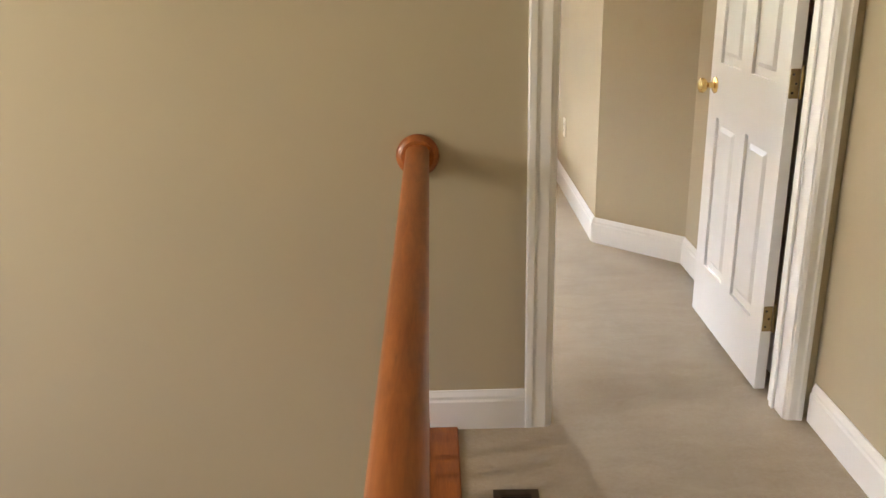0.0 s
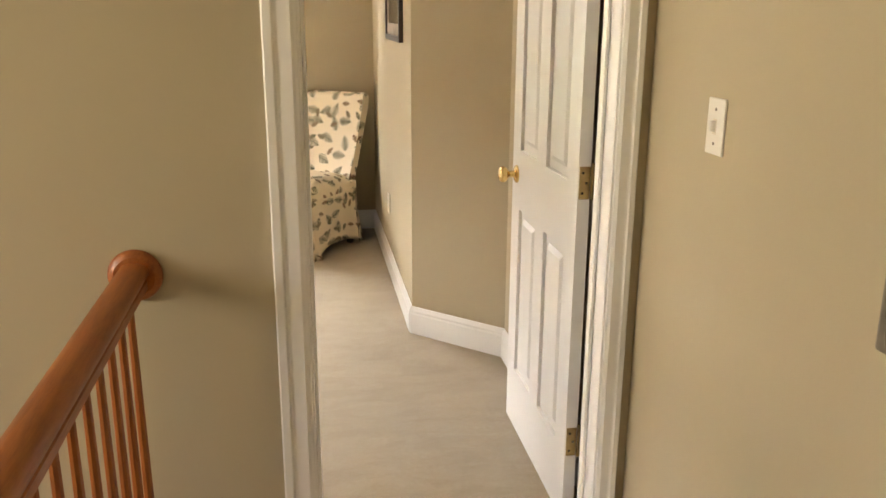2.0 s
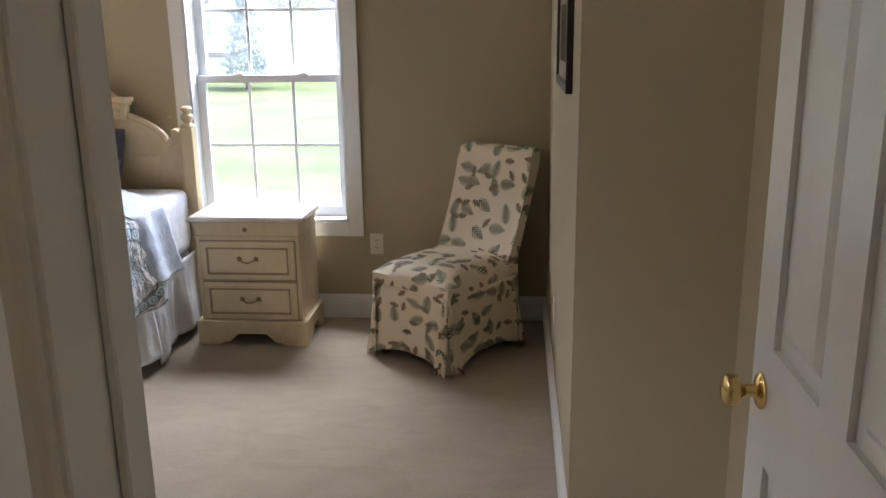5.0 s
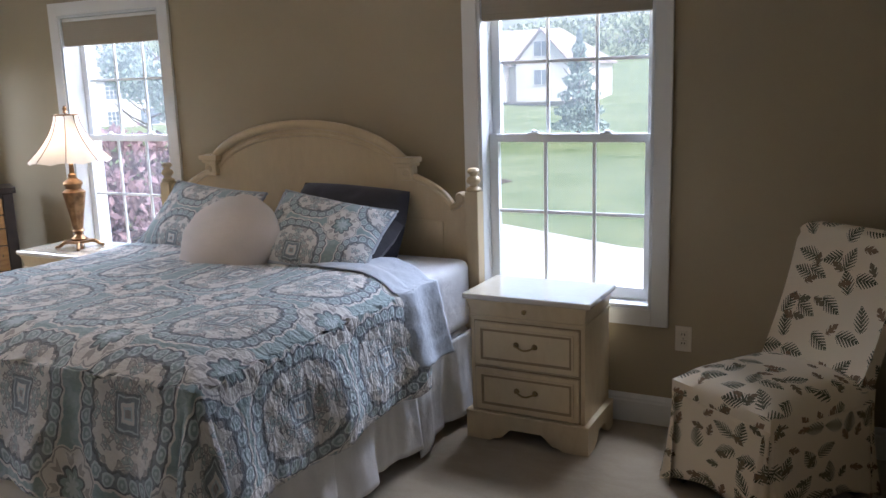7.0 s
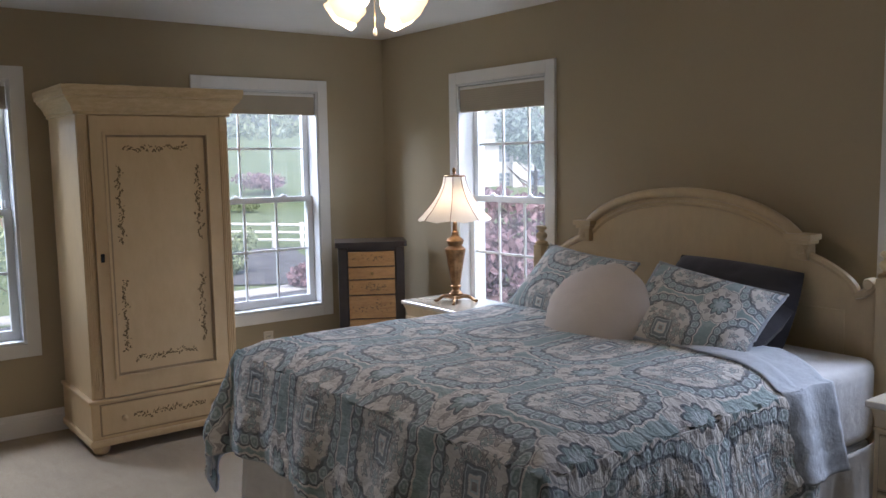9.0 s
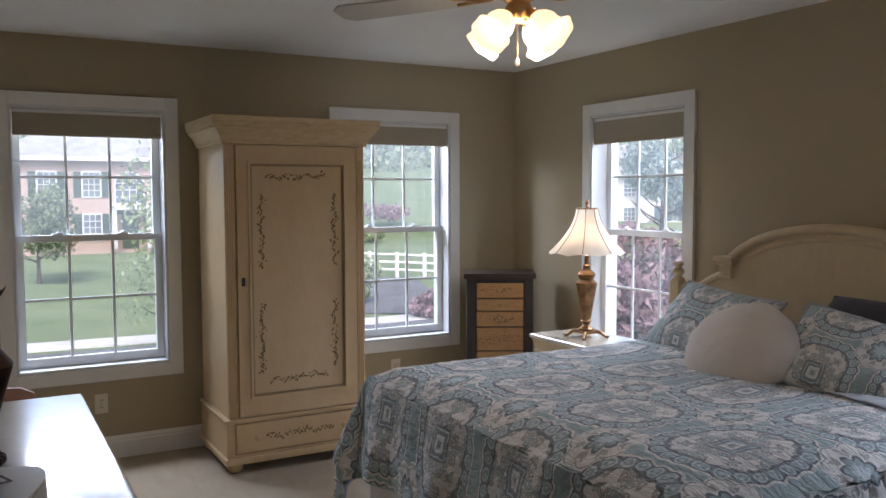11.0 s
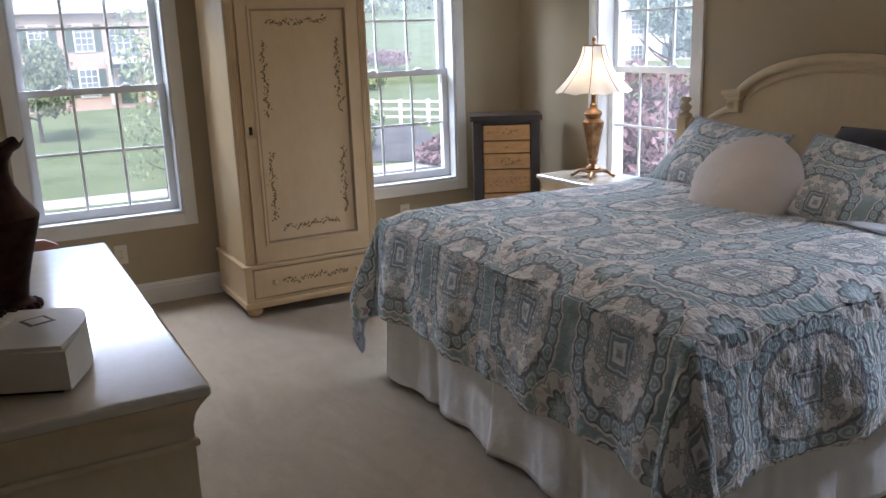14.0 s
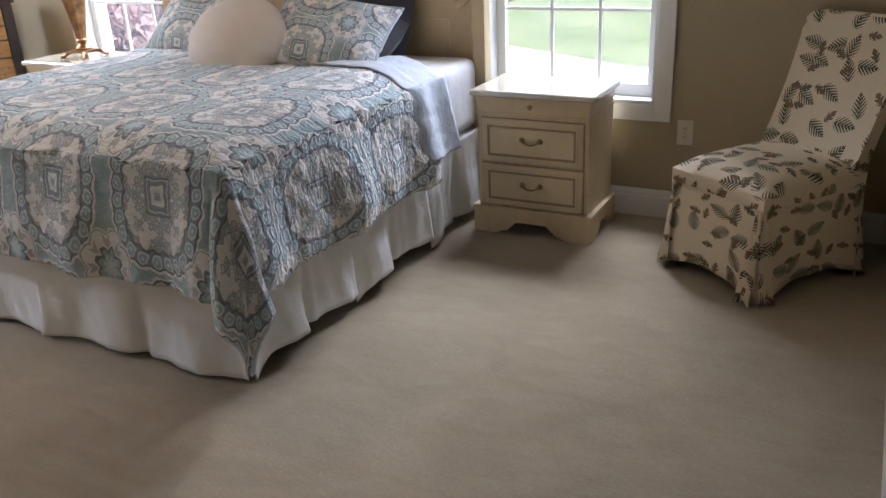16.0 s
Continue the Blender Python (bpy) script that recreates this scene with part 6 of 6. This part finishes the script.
for k in range(5):
    a = radians(-146 + 72 * k)
    R = Matrix.Rotation(a, 4, "Z")
    bm = bmesh.new()
    n = 14
    top = []
    for i in range(n + 1):
        f = i / n
        x = 0.20 + 0.55 * f
        hw = 0.052 + 0.020 * f
        if f > 0.9:
            hw *= math.sqrt(max(0.05, 1 - ((f - 0.9) / 0.1) ** 2 * 0.75))
        top.append((x, hw))
    for sgn in (1,):
        va = [bm.verts.new((x, hw, 0.004)) for x, hw in top] + [bm.verts.new((x, -hw, 0.004)) for x, hw in top[::-1]]
        vb = [bm.verts.new((v.co.x, v.co.y, -0.004)) for v in va]
        bm.faces.new(va)
        bm.faces.new(vb[::-1])
        for i in range(len(va)):
            bm.faces.new((va[i], vb[i], vb[(i + 1) % len(va)], va[(i + 1) % len(va)]))
    blade = part("blade", bm, M_BLADE, fan, m=Matrix.Translation((0, 0, 2.212)) @ R @ Matrix.Rotation(radians(12), 4, "X"))
    bm = tube(bmesh.new(), [(0.10, 0, -0.012), (0.15, 0.0, -0.016), (0.20, 0.018, -0.008), (0.245, 0.026, -0.007)], 0.008, 6)
    tube(bm, [(0.15, 0.0, -0.016), (0.20, -0.018, -0.008), (0.245, -0.026, -0.007)], 0.008, 6)
    part("blade_iron", bm, M_FANBODY, blade, "scrolled brass blade iron", True)
for k in range(4):
    a = radians(20 + 90 * k)
    R = Matrix.Translation((0, 0, 2.135)) @ Matrix.Rotation(a, 4, "Z") @ Matrix.Translation((0.048, 0, 0)) @ Matrix.Rotation(radians(128), 4, "Y")
    part("lamp_socket", lathe(bmesh.new(), [(0.0, -0.01), (0.017, -0.008), (0.021, 0.012), (0.026, 0.030)], 18), M_FANBODY, fan, smooth=True, m=R)
    ruff = lambda t, z: 1 + (0.05 * math.cos(t * 6) * max(0.0, (z - 0.09) / 0.05))
    prof = [(0.024, 0.026), (0.034, 0.036), (0.046, 0.056), (0.052, 0.078), (0.050, 0.098), (0.052, 0.116), (0.062, 0.134), (0.070, 0.142), (0.066, 0.140), (0.047, 0.112), (0.046, 0.08), (0.030, 0.04), (0.0, 0.034)]
    part("tulip_shade", lathe(bmesh.new(), prof, 36, wobble=ruff), M_FANGLASS, fan, "lit frosted glass tulip", True, R)
part("pull_chain", tube(bmesh.new(), [(0.012, -0.012, 2.11), (0.012, -0.012, 1.985)], 0.0018, 6), M_BRASS_OLD, fan)
part("chain_fob", lathe(bmesh.new(), [(0.0, 1.955), (0.006, 1.958), (0.008, 1.970), (0.004, 1.982), (0.0, 1.986)], 12, (0.012, -0.012, 0)), M_IVORY, fan, smooth=True)


# ---- outdoors ----
GZ = -3.0


def ground_z(x, y):
    r = max(0.0, -x - 32) * 0.028 + max(0.0, y - 30) * 0.030
    swell = 0.25 * noise.noise((x * 0.03, y * 0.03, 1.0))
    r += max(0.0, math.hypot(x, y) - 75) * 0.06
    return GZ + min(r, 13.0) + swell * min(1, max(0, math.hypot(x, y) - 12) / 20)


def axis(n, reach):
    return [math.copysign(abs(2 * k / n - 1) ** 2.2 * reach, 2 * k / n - 1) for k in range(n + 1)]


ax = axis(110, 1500)
bm = bmesh.new()
grid(bm, 110, 110, lambda i, j: Vector((ax[i] - 20, ax[j] + 20, ground_z(ax[i] - 20, ax[j] + 20))))
tagged(part("ground", bm, M_GRASS, None, smooth=True), "mown green lawn rising to a hill", "lawn", kind="structure")


def strip(name, pts, width, material, label, category, rise=0.03):
    bm = bmesh.new()
    n = len(pts) - 1
    fine = []
    for (x0, y0), (x1, y1) in zip(pts, pts[1:]):
        for k in range(8):
            fine.append((x0 + (x1 - x0) * k / 8, y0 + (y1 - y0) * k / 8))
    fine.append(pts[-1])
    rows = []
    for i, (x, y) in enumerate(fine):
        a, b = fine[max(i - 1, 0)], fine[min(i + 1, len(fine) - 1)]
        d = Vector((b[0] - a[0], b[1] - a[1], 0)).normalized()
        nrm = Vector((-d.y, d.x, 0)) * width / 2
        top = [(x + nrm.x * s, y + nrm.y * s) for s in (1, 0, -1)]
        rows.append([bm.verts.new((px, py, ground_z(px, py) + rise)) for px, py in top] + [bm.verts.new((px, py, ground_z(px, py) - 0.4)) for px, py in (top[2], top[0])])
    for a, b in zip(rows, rows[1:]):
        for p, q in ((0, 1), (1, 2), (2, 3), (4, 0)):
            bm.faces.new((a[p], a[q], b[q], b[p]))
    return tagged(part(name, bm, material, None, smooth=False), label, category, kind="structure")


strip("pavement", [(-27.6, -40), (-27.6, 3), (-27.8, 12), (-29, 22)], 1.5, M_CONCRETE, "pale concrete pavement along the lawn", "pavement", 0.05)
strip("road", [(-24.2, -40), (-24.2, 3), (-24.6, 10), (-27, 26), (-40, 48)], 4.2, M_ASPHALT, "grey asphalt road beside the pavement", "road", 0.02)
strip("driveway", [(-20, 24), (-8, 17.5), (0, 15.2), (12, 13)], 11.0, M_CONCRETE, "wide pale concrete driveway", "driveway", 0.05)
strip("path", [(-29.5, 14.2), (-34, 17.2), (-40, 19)], 3.2, M_ASPHALT, "grey garden path", "path", 0.06)


def house(name, label, m, w, d, h, wall_mat, roof_mat, roof_h, cols, rows, shutters=True, arch=None, door=None, gable=None):
    """Local x along the front, -y is the front, origin at the front left corner."""
    ob = thing(name, label, "house", m)
    bm = boxed(0, w, 0, d, -2.0, h)
    box_uv(bm)
    part("wall", bm, wall_mat, ob)
    bm = bmesh.new()
    e = 0.45
    base = [bm.verts.new(p) for p in ((-e, -e, h), (w + e, -e, h), (w + e, d + e, h), (-e, d + e, h))]
    ridge = [bm.verts.new((d * 0.42, d / 2, h + roof_h)), bm.verts.new((w - d * 0.42, d / 2, h + roof_h))]
    low = [bm.verts.new((v.co.x, v.co.y, h - 0.22)) for v in base]
    bm.faces.new((base[0], base[1], ridge[1], ridge[0]))
    bm.faces.new((base[2], base[3], ridge[0], ridge[1]))
    bm.faces.new((base[1], base[2], ridge[1]))
    bm.faces.new((base[3], base[0], ridge[0]))
    for k in range(4):
        bm.faces.new((base[k], base[(k + 1) % 4], low[(k + 1) % 4], low[k]))
    bm.faces.new(low)
    part("roof", bm, roof_mat, ob)
    part("fascia", boxed(-e - 0.03, w + e + 0.03, -e - 0.06, -e - 0.005, h - 0.26, h + 0.02), M_SIDING, ob)

    def win(x, z, ww, wh):
        wi = part("window", boxed(x - ww / 2 - 0.10, x + ww / 2 + 0.10, -0.07, 0.02, z - 0.12, z + wh + 0.12, 0.01), M_SIDING, ob, "white framed window")
        part("pane", boxed(x - ww / 2, x + ww / 2, -0.085, -0.06, z, z + wh), M_PANE_DARK, wi)
        bm = bmesh.new()
        for k in (1, 2):
            xx = x - ww / 2 + ww * k / 3
            box(bm, xx - 0.025, xx + 0.025, -0.11, -0.08, z, z + wh)
        for k in (1, 2, 3):
            zz = z + wh * k / 4
            box(bm, x - ww / 2, x + ww / 2, -0.112, -0.082, zz - 0.025, zz + 0.025)
        part("grille", bm, M_SIDING, wi)
        if shutters:
            for s in (-1, 1):
                c = x + s * (ww / 2 + 0.10 + 0.24)
                part("shutter", boxed(c - 0.22, c + 0.22, -0.06, 0.02, z - 0.06, z + wh + 0.06, 0.01), M_SHUTTER, wi)

    for z, wh in rows:
        for x in cols:
            win(x, z, 1.0, wh)
    if arch:
        x, z, r = arch
        n = 18
        pts = [(x - r, z), (x + r, z)] + [(x + r * math.cos(math.pi * k / n), z + 1.2 + r * math.sin(math.pi * k / n)) for k in range(n + 1)]
        wi = part("arched_window", prism(bmesh.new(), [(x + (px - x) * 1.14, z + (pz - z) * 1.05 - 0.04) for px, pz in pts], -0.08, 0.02), M_SIDING, ob, "white arched window")
        part("pane", prism(bmesh.new(), pts, -0.10, -0.07), M_PANE_DARK, wi)
        bm = bmesh.new()
        for k in (-1, 0, 1):
            box(bm, x + k * r * 0.5 - 0.03, x + k * r * 0.5 + 0.03, -0.13, -0.095, z, z + 1.2 + r * 0.85)
        for k in range(1, 4):
            box(bm, x - r, x + r, -0.131, -0.096, z + k * 0.45 - 0.03, z + k * 0.45 + 0.03)
        part("grille", bm, M_SIDING, wi)
    if door:
        x, z = door
        bm = bmesh.new()
        box(bm, x - 1.25, x + 1.25, -0.9, 0.0, z + 2.5, z + 2.95, 0.03)
        for s in (-1, 1):
            box(bm, x + s * 1.05 - 0.14, x + s * 1.05 + 0.14, -0.85, -0.55, z, z + 2.5, 0.02)
        part("porch", bm, M_SIDING, ob, "white columned porch")
        part("door", boxed(x - 0.5, x + 0.5, -0.08, 0.02, z, z + 2.1), M_SHUTTER, ob)
        part("fanlight", boxed(x - 0.8, x + 0.8, -0.07, 0.02, z + 2.15, z + 2.45), M_PANE_DARK, ob)
    if gable:
        for gx, gw, gh in gable:
            bm = prism(bmesh.new(), [(gx - gw / 2, -0.5), (gx + gw / 2, -0.5), (gx + gw / 2, h), (gx, h + gh), (gx - gw / 2, h)], -1.2, d * 0.4)
            g = part("gable", bm, wall_mat, ob, "white front gable")
            bm = bmesh.new()
            for s in (-1, 1):
                a = [bm.verts.new(p) for p in ((gx + s * (gw / 2 + 0.4), -1.6, h - 0.35), (gx, -1.6, h + gh + 0.12), (gx, d * 0.4, h + gh + 0.12), (gx + s * (gw / 2 + 0.4), d * 0.4, h - 0.35))]
                b = [bm.verts.new(v.co + Vector((0, 0, 0.2))) for v in a]
                bm.faces.new(a)
                bm.faces.new(b)
                for q in range(4):
                    bm.faces.new((a[q], a[(q + 1) % 4], b[(q + 1) % 4], b[q]))
            part("gable_roof", bm, roof_mat, g)
            for zz in (1.2, 4.0):
                wi = part("window", boxed(gx - 0.9, gx + 0.9, -1.27, -1.18, zz - 0.1, zz + 1.5, 0.01), M_SIDING, g)
                part("pane", boxed(gx - 0.78, gx - 0.04, -1.29, -1.26, zz, zz + 1.4), M_PANE_DARK, wi)
                part("pane", boxed(gx + 0.04, gx + 0.78, -1.29, -1.26, zz, zz + 1.4), M_PANE_DARK, wi)
    return ob


RZ = lambda a: Matrix.Rotation(radians(a), 4, "Z")
house("brick_house", "two-storey brick house with grey hip roof, arched window", Matrix.Translation((-58, 2.0, -2.1)) @ RZ(90), 19, 10, 6.1, M_BRICK, M_ROOF, 3.6, [2.2, 4.8, 10.2, 13.4], [(0.8, 1.6), (3.6, 1.5)], True, (7.1, 3.1, 0.85), (7.1, 0.2))
house("white_house", "far white house with brown roof and front gables", Matrix.Translation((-50, 82, 0.2)) @ RZ(0), 24, 10, 3.4, M_SIDING, M_ROOF_RED, 3.6, [2.5, 8.5], [(0.9, 1.5)], False, gable=[(13.5, 5.0, 2.6), (20, 5.5, 3.0), (6.0, 2.6, 1.6)])
house("white_house", "white two-storey house half hidden by trees", Matrix.Translation((-64, 50.5, -2.2)) @ RZ(50), 11, 9, 5.6, M_SIDING, M_ROOF, 3.0, [2.0, 5.0, 8.2], [(0.8, 1.6), (3.5, 1.5)], False, gable=[(8.0, 4.5, 2.4)])


def tree(name, label, x, y, height, crown_r, crown_h, trunk_r, leaf, count, size, seed, bare=0.25, fir=False, multi=1):
    """Tapered trunk with limbs and a crown of many small leaf clumps."""
    rnd = random.Random(seed)
    z = ground_z(x, y)
    ob = thing(name, label, "tree", Matrix.Translation((x, y, z)))
    bm = bmesh.new()
    tips = []
    for s in range(multi):
        a0 = rnd.uniform(0, 6.28)
        lean = 0.0 if multi == 1 else 0.22 * height
        pts = [(lean * (k / 6) ** 1.3 * math.cos(a0) + rnd.gauss(0, 0.01) * height * 0.3, lean * (k / 6) ** 1.3 * math.sin(a0), -0.3 + (height * 0.8 + 0.3) * k / 6) for k in range(7)]
        tube(bm, pts, [trunk_r * (1 - 0.14 * k) for k in range(7)], 8)
        for q in range(9):
            f = rnd.uniform(bare + 0.05, 0.95)
            i = min(5, int(f * 6))
            p = Vector(pts[i]).lerp(Vector(pts[i + 1]), f * 6 - i)
            a = rnd.uniform(0, 6.28)
            L = crown_r * rnd.uniform(0.5, 0.95)
            end = p + Vector((math.cos(a) * L, math.sin(a) * L, L * rnd.uniform(0.3, 0.8)))
            mid = p.lerp(end, 0.5) + Vector((0, 0, -0.08 * L))
            tube(bm, [p, mid, end], [trunk_r * 0.38, trunk_r * 0.24, trunk_r * 0.08], 6)
            tips += [end, mid]
    part("trunk", bm, M_BARK, ob, smooth=True)
    verts, faces = [], []
    base = height - crown_h
    lobes = [(rnd.uniform(-0.55, 0.55) * crown_r, rnd.uniform(-0.55, 0.55) * crown_r, base + crown_h * rnd.uniform(0.2, 0.85), rnd.uniform(0.35, 0.6)) for _ in range(9)]
    for k in range(count):
        if fir:
            f = rnd.random() ** 1.4
            rr = crown_r * (1 - f) ** 0.9 * math.sqrt(rnd.uniform(0.25, 1)) * (0.8 + 0.2 * math.sin(f * 40))
            a = rnd.uniform(0, 6.28)
            c = Vector((rr * math.cos(a), rr * math.sin(a), base + crown_h * f))
        else:
            lx, ly, lz, lr = rnd.choice(lobes)
            v = Vector((rnd.gauss(0, 1), rnd.gauss(0, 1), rnd.gauss(0, 1))).normalized() * rnd.uniform(0.55, 1.0)
            c = Vector((lx, ly, lz)) + Vector((v.x * crown_r * lr, v.y * crown_r * lr, v.z * crown_h * 0.36 * lr * 1.4))
        s = size * rnd.uniform(0.6, 1.3)
        q = Euler((rnd.uniform(0, 3.1), rnd.uniform(0, 3.1), rnd.uniform(0, 6.2))).to_matrix()
        n0 = len(verts)
        for px, py, pz in ((-1, 0, 0), (0, -0.55, 0.15), (1, 0, 0), (0, 0.55, 0.15)):
            verts.append(c + q @ Vector((px * s, py * s, pz * s)))
        faces.append((n0, n0 + 1, n0 + 2, n0 + 3))
    me = bpy.data.meshes.new("crown")
    me.from_pydata(verts, [], faces)
    me.materials.append(leaf)
    crown = new("crown", me)
    crown.parent = ob
    return ob


tree("tree", "young leafy tree on the lawn before the brick house", -44, 2.8, 4.6, 1.9, 3.4, 0.11, M_LEAF, 2600, 0.13, 3)
tree("tree", "thin pale-leaved tree by the pavement", -24.5, 4.75, 6.2, 1.25, 5.6, 0.06, M_LEAF_PALE, 800, 0.085, 5, 0.1)
tree("tree", "plum tree with dark red-purple leaves", -10.6, 10.3, 3.9, 2.6, 3.5, 0.12, M_LEAF_PLUM, 6500, 0.10, 8, 0.1, multi=3)
tree("fir_tree", "blue-green conifer on the lawn", -18.0, 56, 7.2, 2.2, 6.6, 0.14, M_LEAF_FIR, 3600, 0.16, 11, 0.05, True)
tree("tree", "bare young tree in a mulch ring", -15.4, 35.0, 3.3, 0.9, 2.2, 0.04, M_LEAF_PALE, 260, 0.07, 13, 0.3)
tree("tree", "full green tree beside the white house", -42, 40.5, 7.6, 2.8, 6.4, 0.2, M_LEAF_FIR, 4200, 0.18, 17, 0.15)
for k, (x, y, h, r) in enumerate(((-72, 34.5, 2.0, 3.0), (-33, 14.6, 1.9, 0.8), (-28.0, 15.1, 1.1, 0.9), (-60, 27.2, 1.6, 1.5), (-25.9, 6.5, 1.6, 0.9))):
    mat = (M_LEAF_PLUM, M_LEAF_PALE, M_LEAF_PLUM, M_LEAF_PALE, M_LEAF_PALE)[k]
    tree("bush", "rounded leafy garden bush on the lawn", x, y, h, r, h * 0.95, 0.04, mat, 900, 0.12 if k else 0.2, 30 + k, 0.02)
bm = bmesh.new()
lathe(bm, [(0.0, 0.10), (0.7, 0.08), (0.95, 0.02), (1.0, -0.2)], 20, (-15.4, 35.0, ground_z(-15.4, 35.0)), wobble=lambda a, z: 1 + 0.08 * math.sin(a * 3))
tagged(part("mulch_ring", bm, M_MULCH, None), "dark mulch ring round a young tree", "mulch")

fence = thing("rail_fence", "white three-rail paddock fence across the field", "fence")
fp = [(-46, 13), (-42, 17.5), (-38, 22), (-33.5, 26.5)]
for (x0, y0), (x1, y1) in zip(fp, fp[1:]):
    for z in (0.45, 0.85, 1.25):
        part("rail", tube(bmesh.new(), [(x0, y0, ground_z(x0, y0) + z), (x1, y1, ground_z(x1, y1) + z)], 0.07, 6), M_FENCE, fence)
    for k in range(4):
        x, y = x0 + (x1 - x0) * k / 4, y0 + (y1 - y0) * k / 4
        part("post", boxed(x - 0.08, x + 0.08, y - 0.08, y + 0.08, ground_z(x, y) - 0.3, ground_z(x, y) + 1.4), M_FENCE, fence)
verts, faces = [], []
rnd = random.Random(77)
for k in range(22000):
    a = radians(rnd.uniform(-100, 25))
    R = rnd.uniform(150, 190)
    x, y = math.sin(a) * R, math.cos(a) * R
    top = 6 + 4 * noise.noise((a * 6, 0, 0))
    c = Vector((x, y, ground_z(x, y) + rnd.uniform(0, 1) * top))
    s = rnd.uniform(0.35, 0.8)
    q = Euler((rnd.uniform(0, 3.1), rnd.uniform(0, 3.1), rnd.uniform(0, 6.2))).to_matrix()
    n0 = len(verts)
    for p in ((-1, 0, 0), (0, -0.7, 0.2), (1, 0, 0), (0, 0.7, 0.2)):
        verts.append(c + q @ (Vector(p) * s))
    faces.append((n0, n0 + 1, n0 + 2, n0 + 3))
me = bpy.data.meshes.new("far_woods")
me.from_pydata(verts, [], faces)
me.materials.append(M_LEAF)
tagged(new("far_woods", me), "far green woods behind the houses", "woods", kind="stuff")
